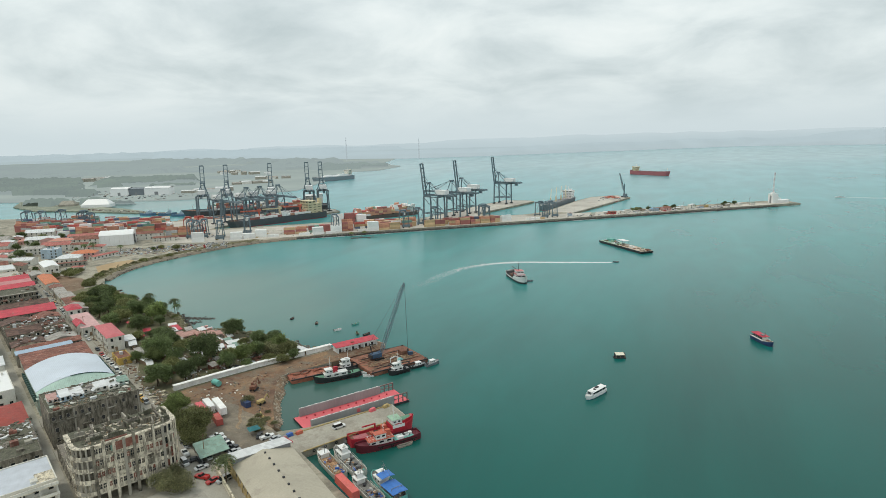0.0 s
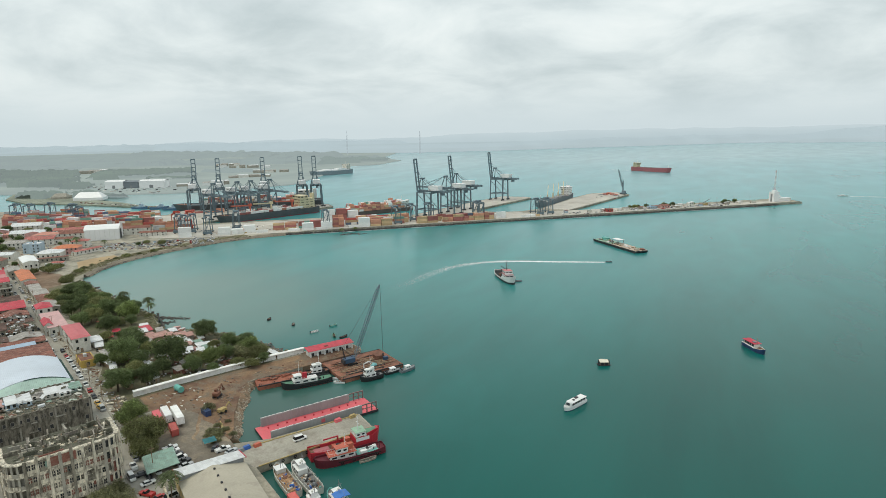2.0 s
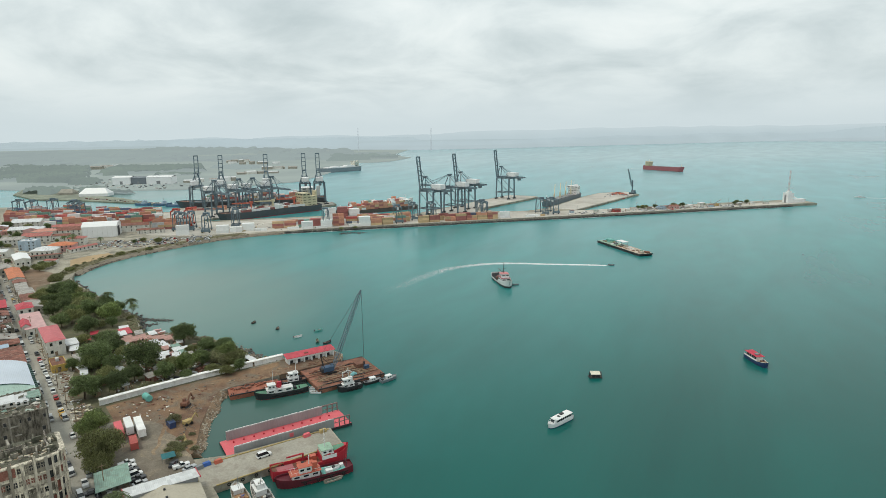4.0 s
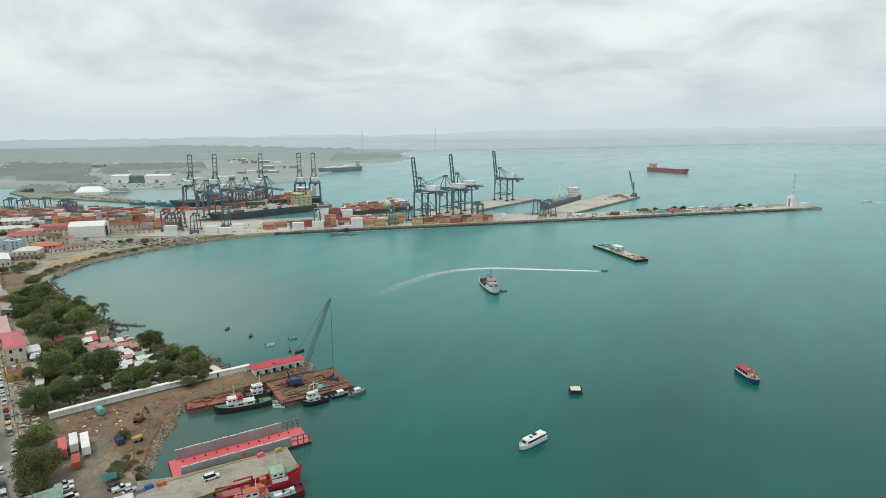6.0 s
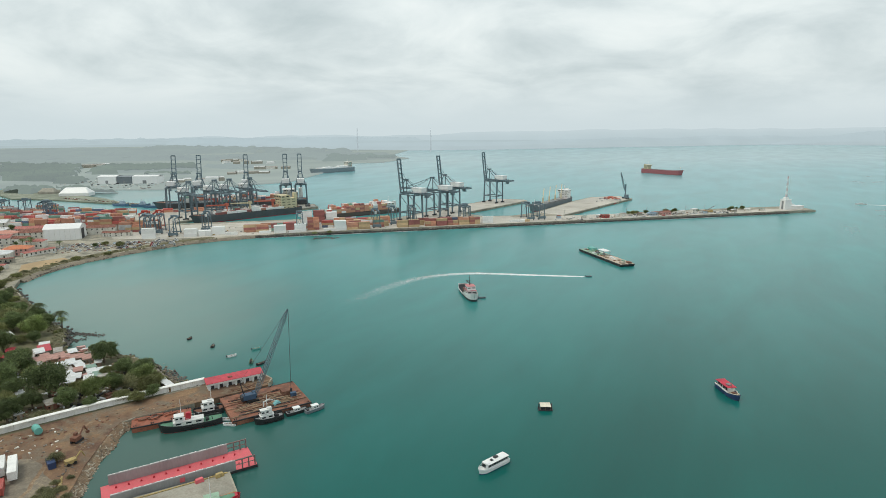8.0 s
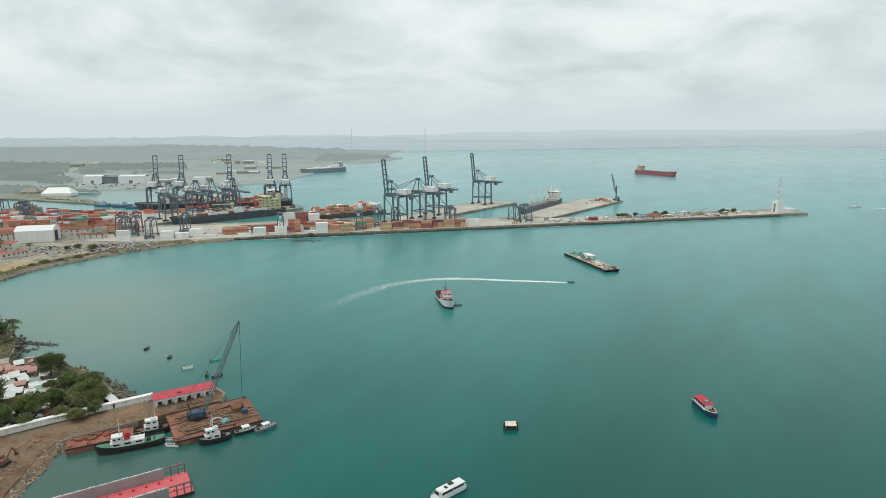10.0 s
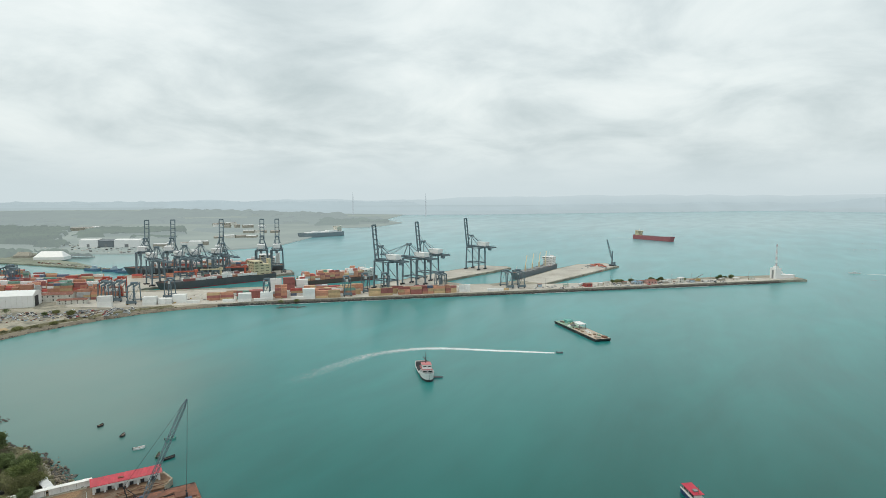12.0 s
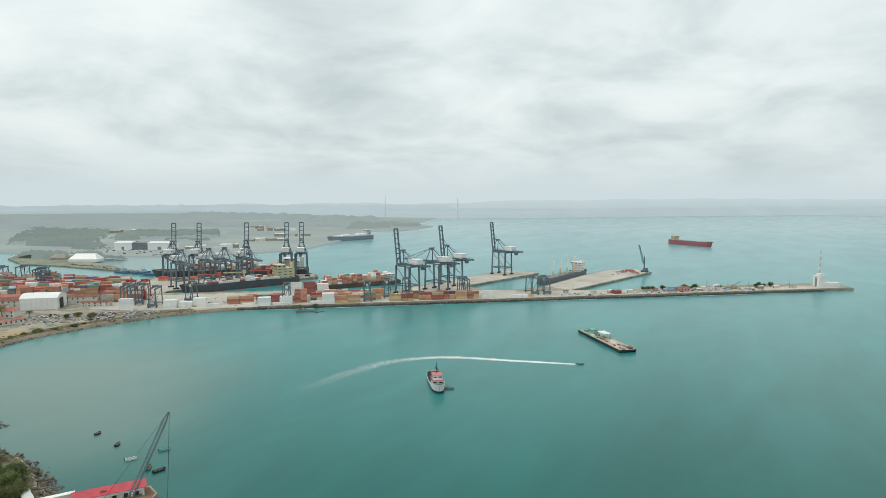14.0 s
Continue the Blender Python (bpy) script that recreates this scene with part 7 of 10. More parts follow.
wake([(-197, 352), (-194, 380), (-191, 412), (-182, 443), (-156, 470), (-109, 486), (-84, 494), (-70, 498.5)], [(22, 0.0), (20, 0.2), (17, 0.3), (13, 0.42), (9, 0.68), (6.2, 0.95), (5.0, 1.15), (2.4, 1.3)], "white curving foam wake on the bay", 31)
wake([(-420, 1665), (-300, 1640), (-240, 1615), (-186, 1602)], [(16, 0.0), (12, 0.25), (9, 0.35), (6, 0.6)], "faint foam wake behind the bulk carrier", 32)
wake([(199, 1085.5), (232, 1088), (300, 1092), (380, 1096)], [(3, 1.0), (5, 0.9), (6, 0.7), (7, 0.3)], "white foam wake of a far launch", 33)
launch(pose(190, 1085, 0, 0, 0, 188), 14, 4, "white motor launch running far out in the bay")
wake(SHORE_MOLE[1:], [(3.0, 0.5), (3.5, 0.6), (3.0, 0.35), (3.5, 0.55), (3.0, 0.4), (3.0, 0.3), (2.5, 0.4), (2.5, 0.3), (2.5, 0.2)], "thin white surf along the curved bay shore", 35)
surf = random.Random(34)
wake([MOLE(s, -3.4) for s in range(0, 705, 25)], [(3.4, surf.uniform(0.15, 0.8)) for s in range(0, 705, 25)], "thin white surf along the sea wall", 34)

# ---- town ----
TA = 154.7
TOWN_PLAIN = frame_of(-151.7, 111.4, TA)


def TOWN(a, b):
    """Along the street and inland of it."""
    return TOWN_PLAIN(0.925 * a, 0.95 * b)


def town_pose(a, b, z=LAND, turn=0.0):
    return pose(*TOWN(a, b), z, 0, 0, TA + turn)


def strip(name, a0, a1, b0, b1, z, mat, label, cat="road"):
    return slab(name, [TOWN(a0, b0), TOWN(a1, b0), TOWN(a1, b1), TOWN(a0, b1)], z, mat, label, cat)


strip("road", -70, 620, -8.6, -1.6, LAND + 0.05, ASPHALT, "worn grey asphalt street through the old town")
strip("road", -20, 420, 30.6, 34.2, LAND + 0.05, ASPHALT, "narrow worn side street between old buildings")
strip("road", 46, 55, -1.4, 30.4, LAND + 0.045, ASPHALT, "short cross lane between derelict blocks")
strip("road", 82, 92, -1.4, 30.4, LAND + 0.045, ASPHALT, "short cross lane beside the sports hall")
strip("road", 199, 205, -1.4, 200, LAND + 0.045, ASPHALT, "dusty cross street in the old town")
strip("road", 300, 312, -1.4, 200, LAND + 0.045, ASPHALT, "dusty cross street farther into town")
strip("road", -34, -2, -24, 30, LAND + 0.045, ASPHALT, "wide worn street corner in front of the old block")
for b in (-10.4, -1.5):
    strip("pavement", 2, 420, b, b + 1.7, LAND + 0.17, CONCRETE, "cracked concrete pavement beside the street", "pavement")
slab("grassy_ground", [(x - 0.6, y - 0.8) for x, y in SHORE_TREES[:18]] + [TOWN(a, b) for a, b in ((66, -72), (62, -30), (60, -12), (110, -12), (150, -24), (310, -20), (340, -24))], LAND + 0.03, GRASSY, "rough grass and rubbish under the trees", "ground")
slab("sand_patch", [(-468, 318), (-469, 342), (-472, 362), (-488, 366), (-493, 349), (-492, 334)], LAND + 0.035, SAND, "ochre sand fill along the bay shore", "ground")
slab("dirt_patch", [TOWN(a, b) for a, b in ((322, -17), (400, -18), (420, -26), (385, -40), (330, -30))], LAND + 0.025, DIRT, "bare reddish dirt lot near the bay corner", "ground")

WINDOWS = {}


def window_mesh(w, h, glass):
    key = (round(w, 1), round(h, 1), glass.name)
    if key not in WINDOWS:
        o = [(-w / 2 - 0.09, -0.1), (w / 2 + 0.09, -0.1), (w / 2 + 0.09, h + 0.09), (-w / 2 - 0.09, h + 0.09)]
        i = [(-w / 2, 0), (w / 2, 0), (w / 2, h), (-w / 2, h)]
        g = Geo()
        v = [(0.04, y, z) for y, z in o] + [(-0.07, y, z) for y, z in o] + [(-0.07, y, z) for y, z in i] + [(0.0, y, z) for y, z in i]
        side = [(k, (k + 1) % 4, 4 + (k + 1) % 4, 4 + k) for k in range(4)] + [(4 + k, 4 + (k + 1) % 4, 8 + (k + 1) % 4, 8 + k) for k in range(4)] + [(8 + k, 8 + (k + 1) % 4, 12 + (k + 1) % 4, 12 + k) for k in range(4)]
        g.v, g.f, g.m = v, [(12, 13, 14, 15)] + side + [(3, 2, 1, 0)], [0] + [1] * 13
        WINDOWS[key] = g.mesh("window", [glass, CONCRETE])
    return WINDOWS[key]


def add_windows(root, L, W, storeys, h, sides="fl", pitch=3.2, w=1.1, hh=1.5, glass=None, miss=0.1, seed=0, base=0.0):
    """Windows on the front (-x), rear side (+y) 'l' and street side (-y) 'r'."""
    r = random.Random(seed)
    sh = h / storeys
    for k in range(storeys):
        z = base + k * sh + 0.38 * sh
        for side in sides:
            run = W if side == "f" else L
            n = max(1, int(run / pitch))
            for i in range(n):
                if r.random() < miss:
                    continue
                p = run * (i + 0.5) / n
                m = pose(-0.02, p, z) if side == "f" else pose(p, W + 0.02, z, 0, 0, -90) if side == "l" else pose(p, -0.02, z, 0, 0, 90)
                part("window", window_mesh(w, min(hh, 0.5 * sh), glass or GLASS), None, root, "", m)


PLASTERS = [paint("plaster_" + k, c, 0.9, var=0.15, scale=0.25, fine=3, dirt=d, dirt_rgb=dc, streak=0.4) for k, c, d, dc in (
    ("white", (0.68, 0.66, 0.6), 0.2, (0.3, 0.27, 0.21)), ("cream", (0.70, 0.63, 0.485), 0.52, (0.15, 0.122, 0.09)), ("grey", (0.36, 0.335, 0.28), 0.35, (0.17, 0.15, 0.13)),
    ("sooty", (0.29, 0.26, 0.205), 0.72, (0.06, 0.055, 0.042)), ("pale_green", (0.42, 0.5, 0.43), 0.25, (0.25, 0.24, 0.2)), ("yellow", (0.55, 0.37, 0.1), 0.2, (0.25, 0.18, 0.1)), ("pale_blue", (0.4, 0.5, 0.58), 0.2, (0.28, 0.27, 0.25)), ("pink", (0.62, 0.36, 0.33), 0.2, (0.35, 0.25, 0.22)))]
P_WHITE, P_CREAM, P_GREY, P_SOOT, P_GREEN, P_YELLOW, P_BLUE, P_PINK = PLASTERS
P_STAINED = paint("plaster_stained", (0.74, 0.675, 0.545), 0.92, var=0.25, scale=0.3, fine=3, dirt=0.62, dirt_rgb=(0.13, 0.11, 0.085), streak=0.22)
RUBBLE = paint("rubble", (0.22, 0.195, 0.165), 0.95, var=0.35, scale=0.5, fine=4, dirt=0.45, dirt_rgb=(0.11, 0.1, 0.085), bump=0.6, vary=0.3)
MOSS = paint("mossy_rubble", (0.10, 0.10, 0.07), 0.95, var=0.35, scale=0.5, fine=4, dirt=0.4, dirt_rgb=(0.2, 0.18, 0.15), bump=0.6)


def building(a, b, L, W, h, wall, roof, roof_mat, label, storeys=2, sides="fl", turn=0.0, clutter=3, seed=0, rise=None, name="house", windows=True, pitch=3.2, m=None):
    """A town building; its near street corner at the origin, x away, y inland."""
    if m is None:
        m, L, W = town_pose(a, b, LAND, turn), 0.925 * L, 0.95 * W
    root = thing(name, m, label, "building")
    r = random.Random(seed * 7 + int(a) + int(b) * 3)
    rise = rise if rise is not None else 0.16 * min(L, W)
    t = 0.3
    part("wall", Geo().ring(0, L, 0, W, t, 0, h), wall, root)
    if roof == "gable_x":
        for x in (0, L - t):
            part("gable", Geo().loft([[(x + d, 0, h), (x + d, W, h), (x + d, W / 2, h + rise)] for d in (0, t)]), wall, root)
    if roof == "gable_y":
        for y in (0, W - t):
            part("gable", Geo().loft([[(0, y + d, h), (L, y + d, h), (L / 2, y + d, h + rise)] for d in (0, t)]), wall, root)
    for k in range(1, storeys if windows else 0):
        z = h * k / storeys
        part("string_course", Geo().box(-0.08, 0, -0.08, W + 0.08, z - 0.1, z + 0.1), wall, root)
    if roof == "flat":
        part("roof", Geo().box(t, L - t, t, W - t, h - 0.7, h - 0.34), roof_mat, root)
        for i in range(clutter):
            x, y = r.uniform(1, L - 3), r.uniform(1, W - 3)
            part(r.choice(["roof_hut", "water_tank", "roof_box"]), Geo().box(x, x + r.uniform(0.8, 2.5), y, y + r.uniform(0.8, 2.5), h - 0.34, h + r.uniform(0.3, 1.8)), r.choice([wall, PALE_ROOF, RUST_ROOF, P_GREY]), root)
    elif roof == "gable_x":
        part("roof", Geo().gable(0, L, 0, W, h, rise), roof_mat, root)
    elif roof == "gable_y":
        gg = Geo()
        sec = [(-0.4, h), (L / 2, h + rise), (L + 0.4, h), (L + 0.4, h + 0.15), (L / 2, h + rise + 0.15), (-0.4, h + 0.15)]
        gg.loft([[(x, y, z) for x, z in sec] for y in (-0.4, W + 0.4)])
        part("roof", gg, roof_mat, root)
    elif roof == "hip":
        o = 0.5
        q = min(L, W) / 2
        base = [(-o, -o, h), (L + o, -o, h), (L + o, W + o, h), (-o, W + o, h)]
        top = [(q, W / 2, h + rise), (L - q, W / 2, h + rise)] if L > W else [(L / 2, q, h + rise), (L / 2, W - q, h + rise)]
        f = [(0, 1, 5, 4), (1, 2, 5), (2, 3, 4, 5), (3, 0, 4), (3, 2, 1, 0)] if L > W else [(0, 1, 4), (1, 2, 5, 4), (2, 3, 5), (3, 0, 4, 5), (3, 2, 1, 0)]
        part("roof", Geo().add(base + top, f), roof_mat, root)
    elif roof == "shed":
        part("roof", Geo().loft([[(-0.4, y, h), (L + 0.4, y, h + rise), (L + 0.4, y, h + rise + 0.14), (-0.4, y, h + 0.14)] for y in (-0.4, W + 0.4)]), roof_mat, root)
        part("gable_wall", Geo().loft([[(0.1, y, h), (L, y, h), (L, y, h + rise)] for y in (0.02, W - 0.02)]), wall, root)
    if windows:
        add_windows(root, L, W, storeys, h - (0.8 if roof == "flat" else 0), sides, pitch, seed=seed + int(a))
    part("door", Geo().box(-0.05, 0.02, W * 0.45, W * 0.45 + 1.2, 0, 2.1), WOOD, root)
    return root


def rubble_heap(a, b, ra, rb, n, mats, label, z=LAND, size=1.0, name="rubble", frame_fn=None):
    r = random.Random(int(a * 3 + b))
    g = Geo()
    for i in range(n):
        x, y = (frame_fn or TOWN)(a + r.uniform(-ra, ra), b + r.uniform(-rb, rb))
        s = size * r.uniform(0.25, 1.3)
        c, sn = math.cos(i), math.sin(i)
        hh = s * r.uniform(0.2, 0.7)
        v = [(x + s * (u * c - w * sn), y + s * (u * sn + w * c * r.uniform(0.4, 1)), z + k) for k in (-0.05, hh) for u, w in ((-1, -0.6), (1, -0.5), (0.9, 0.6), (-0.8, 0.5))]
        g.add(v, [(3, 2, 1, 0), (4, 5, 6, 7), (0, 1, 5, 4), (1, 2, 6, 5), (2, 3, 7, 6), (3, 0, 4, 7)], r.randrange(len(mats)))
    return single(name, g, mats, pose(0, 0, 0), label, "rubble", kind="stuff")


# five-storey derelict block with rounded corners
def derelict_block():
    root = thing("derelict_building", town_pose(4, -0.5, LAND), "derelict five-storey concrete building with ruined roof and balconies", "building")
    H, W, L, n = 19.0, 29.5, 15.0, 5
    sh = H / n
    R = 5.0

    def outline(inset):
        left = [(R + (R - inset) * math.cos(radians(90 + 90 * k / 5)), W - R + (R - inset) * math.sin(radians(90 + 90 * k / 5))) for k in range(6)]
        right = [(R + (R - inset) * math.cos(radians(180 + 90 * k / 5)), R + (R - inset) * math.sin(radians(180 + 90 * k / 5))) for k in range(6)]
        return [(L, W - inset)] + left + right + [(L, inset)]

    outer, inner = outline(0), outline(1.3)
    r = random.Random(2)
    left_arc, right_arc, front = range(1, 6), range(7, 12), 6
    for k in range(n):
        z = k * sh
        part("floor_slab", Geo().prism(outline(-0.12), z + sh - 0.4, z + sh - 0.05), P_STAINED, root)
        if not k:
            continue
        core = Geo()
        for p, q in zip(inner, inner[1:]):
            core.beam((*p, z + sh / 2), (*q, z + sh / 2), 0.25, h=sh)
        part("inner_wall", core, (P_GREY, P_STAINED, P_SOOT, P_GREY, P_SOOT)[k], root)
        for e, (p, q) in enumerate(zip(outer, outer[1:])):
            d = Vector((q[0] - p[0], q[1] - p[1], 0))
            if e in left_arc:
                part("balcony_parapet", Geo().beam((*p, z + 0.52), (*q, z + 0.52), 0.22, h=1.05), P_STAINED if (e + k) % 4 else P_GREY, root)
            elif e in right_arc:
                u = Vector((*p, 0))
                part("window_fin", Geo().beam((u.x, u.y, z), (u.x, u.y + 0.001, z + sh), 0.55), P_STAINED, root)
                part("spandrel", Geo().beam((*p, z + 0.5), (*q, z + 0.5), 0.2, h=1.0), (P_STAINED, P_STAINED, RUST_ROOF, P_GREY)[(e + k) % 4], root)
                part("boarded_window", Geo().beam((p[0] + 0.18, p[1] + 0.1, z + 2.1), (q[0] + 0.18, q[1] + 0.1, z + 2.1), 0.12, h=2.0), (GLASS, DARK, RUST_ROOF, P_SOOT)[(3 * e + k) % 4], root)
            elif e == front:
                bays = 7
                for i in range(bays):
                    y0, y1 = p[1] + (q[1] - p[1]) * i / bays, p[1] + (q[1] - p[1]) * (i + 1) / bays
                    a, b = min(y0, y1), max(y0, y1)
                    m_ = P_STAINED if r.random() < 0.8 else P_SOOT
                    w = Geo().box(0, 0.3, a, b, z, z + 1.15).box(0, 0.3, a, b, z + 2.75, z + sh - 0.4)
                    c = (a + b) / 2
                    for u0, u1 in ((a, a + 0.3), (c - 0.16, c + 0.16), (b - 0.3, b)):
                        w.box(0, 0.3, u0, u1, z + 1.15, z + 2.75)
                    part("wall_panel", w, m_, root)
                    for u0, u1 in ((a + 0.3, c - 0.16), (c + 0.16, b - 0.3)):
                        part("window", Geo().box(0.14, 0.2, u0, u1, z + 1.15, z + 2.75), r.choice([DARK, GLASS, DARK, P_SOOT, RUST_ROOF]), root)
                        part("glazing_bar", Geo().box(0.1, 0.14, (u0 + u1) / 2 - 0.04, (u0 + u1) / 2 + 0.04, z + 1.15, z + 2.75).box(0.1, 0.14, u0, u1, z + 1.9, z + 1.98), P_STAINED, root)
            elif e in (0, 12):
                run = int(d.length / 3.2)
                for i in range(run):
                    u, v = Vector((*p, 0)) + d * (i + 0.04) / run, Vector((*p, 0)) + d * (i + 0.96) / run
                    part("wall_panel", Geo().beam((u.x, u.y, z + 0.6), (v.x, v.y, z + 0.6), 0.25, h=1.2).beam((u.x, u.y, z + 3.1), (v.x, v.y, z + 3.1), 0.25, h=0.7), P_STAINED if r.random() < 0.5 else P_SOOT, root)
    for i in range(8):
        y = R + i * (W - 2 * R) / 7
        stain = (P_GREY, P_STAINED, P_STAINED, P_SOOT)[i % 4]
        part("pier", Geo().box(-0.32, 0.02, y - 0.42, y + 0.42, 0, H + r.uniform(0.2, 1.4)), stain, root)
    for i in range(5):
        a = radians(105 + 18 * i)
        part("corner_post", Geo().box(-0.25, 0.25, -0.25, 0.25, 0, H), P_GREY, root, "", pose(R + (R - 0.3) * math.cos(a), W - R + (R - 0.3) * math.sin(a), 0))
    part("rust_band", Geo().box(-0.12, 0.0, 12.2, 18.8, H - 3.2, H - 0.5), RUST_ROOF, root, "rust-brown stained panel band")
    for i in range(44):
        x, y = r.uniform(1.5, L - 2.5), r.uniform(1.2, W - 4)
        g = Geo().beam((0, 0, 0.5), (r.uniform(1.2, 4.5), 0, 0.5 + r.uniform(-0.2, 0.3)), r.uniform(0.25, 0.5), h=r.uniform(0.9, 2.2))
        part("ruined_wall", g, r.choice([P_SOOT, P_SOOT, P_GREY, P_STAINED, RUBBLE, MOSS]), root, "", pose(x, y, H + 0.1, 0, 0, r.choice([0, 90]) + r.uniform(-8, 8)))
    part("roof_floor", Geo().prism(inner, H - 0.04, H + 0.03), MOSS, root, "dark mossy ruined roof floor")
    part("red_cornice", Geo().box(-0.1, 0.15, 15, 21, H + 0.5, H + 0.95), RUST_ROOF, root, "faded red strip")
    part("washing", Geo().box(-0.1, 0.05, 18.6, 19.8, H - 3.0, H - 1.2), TEAL_ROOF, root, "teal cloth hung from a balcony")
    part("washing", Geo().box(-0.1, 0.05, 7.4, 8.8, H - 13.0, H - 11.9), RUST_ROOF, root, "dark red cloth hung from a balcony")
    return root


derelict_block()
rubble_heap(12, 14, 6, 13, 420, [RUBBLE, MOSS, MOSS, P_GREY, P_CREAM, WOOD], "broken masonry and debris on the ruined roof", LAND + 18.95, 0.5)
rubble_heap(33, 15, 15, 14, 900, [RUBBLE, MOSS, MOSS, P_GREY, WOOD], "rubble filling the ruined back court", LAND + 4.2, 0.8)
building(36, -1, 7, 8, 7.0, P_PINK, "shed", PALE_ROOF, "small patched annex with a pale sheet roof", 2, seed=2, rise=0.5)
building(21, 1, 27, 29, 5.4, P_SOOT, "flat", RUBBLE, "low sooty ruined rear wing of the derelict block", 3, seed=3, clutter=6, name="ruined_building")

# soot-stained block behind it
root = building(57, -1, 25, 31, 13.5, P_SOOT, "flat", MOSS, "long soot-stained four-storey building with rubble on its roof", 4, seed=4, clutter=9, name="derelict_building", windows=False)
add_windows(root, 23, 29.4, 1, 3.6, "fl", 2.2, 0.9, 1.3, DARK, 0.15, 4, 9.3)
add_windows(root, 23, 29.4, 2, 7.4, "fl", 3.4, 1.0, 1.5, DARK, 0.6, 14, 1.0)
rubble_heap(63.5, 14.5, 4.5, 14, 420, [RUBBLE, MOSS, MOSS, P_GREY, WOOD], "rubble and sheet scraps on the sooty roof", LAND + 13.1, 0.45)
rubble_heap(79, 14.5, 4, 14, 200, [RUBBLE, MOSS, PALE_ROOF, WOOD], "rubble and sheet scraps on the sooty roof", LAND + 13.1, 0.6)
part("front_parapet", Geo().box(-0.3, 0.1, 0, 29.4, 13.5, 14.0), P_SOOT, root)
ledge = random.Random(19)
for k in (1, 2, 3):
    for i in range(7):
        if ledge.random() < 0.7:
            part("broken_ledge", Geo().box(-0.9, 0, i * 4.2, i * 4.2 + ledge.uniform(1.5, 4.1), k * 3.3, k * 3.3 + 0.22), P_SOOT if ledge.random() < 0.6 else P_GREY, root)
for i in range(9):
    part("pier", Geo().box(-0.35, 0, 0.3 + i * 3.55, 0.8 + i * 3.55, 0, 13.5), P_SOOT if i % 3 else P_GREY, root)
SALMON_HUT = ribbed("faded_pink_roof", (0.5, 0.3, 0.27), 0.4, dirt=0.3)
part("dark_terrace", Geo().box(3.2, 7.6, 1, 25, 12.9, 13.12), MOSS, root)
hrng = random.Random(9)
for i, (y, w, mt) in enumerate(((26.6, 3.2, P_WHITE), (22.8, 3.4, P_BLUE), (18.9, 4.2, P_BLUE), (14.7, 4.0, P_WHITE), (10.6, 4.2, P_WHITE), (6.6, 3.8, P_WHITE), (2.7, 3.6, P_GREEN))):
    x0, hh = 10.0 + hrng.uniform(-1.6, 1.2), hrng.uniform(1.1, 2.3)
    hut = part("roof_hut", Geo().box(x0, 15.5, y - w / 2, y + w / 2, 13.2, 13.2 + hh), mt, root)
    part("hut_roof", Geo().loft([[(x0 - 0.4, y - w / 2 - 0.2, 13.2 + hh), (15.8, y - w / 2 - 0.2, 13.6 + hh), (15.8, y - w / 2 - 0.2, 13.75 + hh), (x0 - 0.4, y - w / 2 - 0.2, 13.12 + hh)], [(x0 - 0.4, y + w / 2, 13.2 + hh), (15.8, y + w / 2, 13.6 + hh), (15.8, y + w / 2, 13.75 + hh), (x0 - 0.4, y + w / 2, 13.12 + hh)]]), (SALMON_HUT, PALE_ROOF, PALE_ROOF, GREY_ROOF, PALE_ROOF, PALE_ROOF, TEAL_ROOF)[i], hut)
    for j in range(2):
        part("window", window_mesh(0.8, 1.1, GLASS), None, hut, "", pose(x0 - 0.04, y - w * 0.25 + j * w * 0.5, 13.9))

for i in range(64):
    y, x = hrng.uniform(1.0, 28.2), hrng.uniform(2.5, 17.5)
    sheet = Geo().box(-0.5, 0.5, -0.5, 0.5, -0.03, 0.03)
    mt = hrng.choice([PALE_ROOF, GREY_ROOF, TEAL_ROOF, P_WHITE, P_BLUE, RUST_ROOF, WOOD, P_GREEN, MOSS, MOSS])
    up = 13.25 if x < 8.5 else 13.3 + hrng.uniform(0.2, 2.2)
    part("loose_sheet", sheet, mt, root, "", pose(x, y, up, hrng.uniform(-28, 28), hrng.uniform(-28, 28), hrng.uniform(0, 90)) @ Matrix.Diagonal((hrng.uniform(0.7, 2.6), hrng.uniform(0.6, 1.8), 1, 1)))

DARK_GREEN = paint("dark_green_paint", (0.04, 0.09, 0.075), 0.7)
# sports hall with a vaulted pale roof
root = thing("sports_hall", town_pose(95, -0.6, LAND), "sports hall with a pale blue vaulted roof and green gable", "building")
L, W, H, RISE = 36, 28.5, 8.2, 3.7
body = Geo().box(0, 0.4, 0, W, 0, H).box(L - 0.4, L, 0, W, 0, H).box(0.4, L - 0.4, 0, 0.4, 0, H).box(0.4, L - 0.4, W - 0.4, W, 0, H)
part("wall", body, P_GREEN, root)
n = 18
arc = [(W * i / n, H + 0.5 + RISE * (1 - (2 * i / n - 1) ** 2)) for i in range(n + 1)]
vault = Geo()
vault.loft([[(x, y, z) for y, z in arc] + [(x, y, z - 0.3) for y, z in reversed(arc)] for x in (4.2, L + 0.2)])
HALL_ROOF = ribbed("pale_blue_roof", (0.56, 0.615, 0.69), 0.6, axis="y", rough=0.45, var=0.07, scale=0.08, fine=2, dirt=0.12, dirt_rgb=(0.38, 0.42, 0.45))
part("vault_roof", vault, HALL_ROOF, root, "pale blue vaulted sheet roof")
gable = Geo()
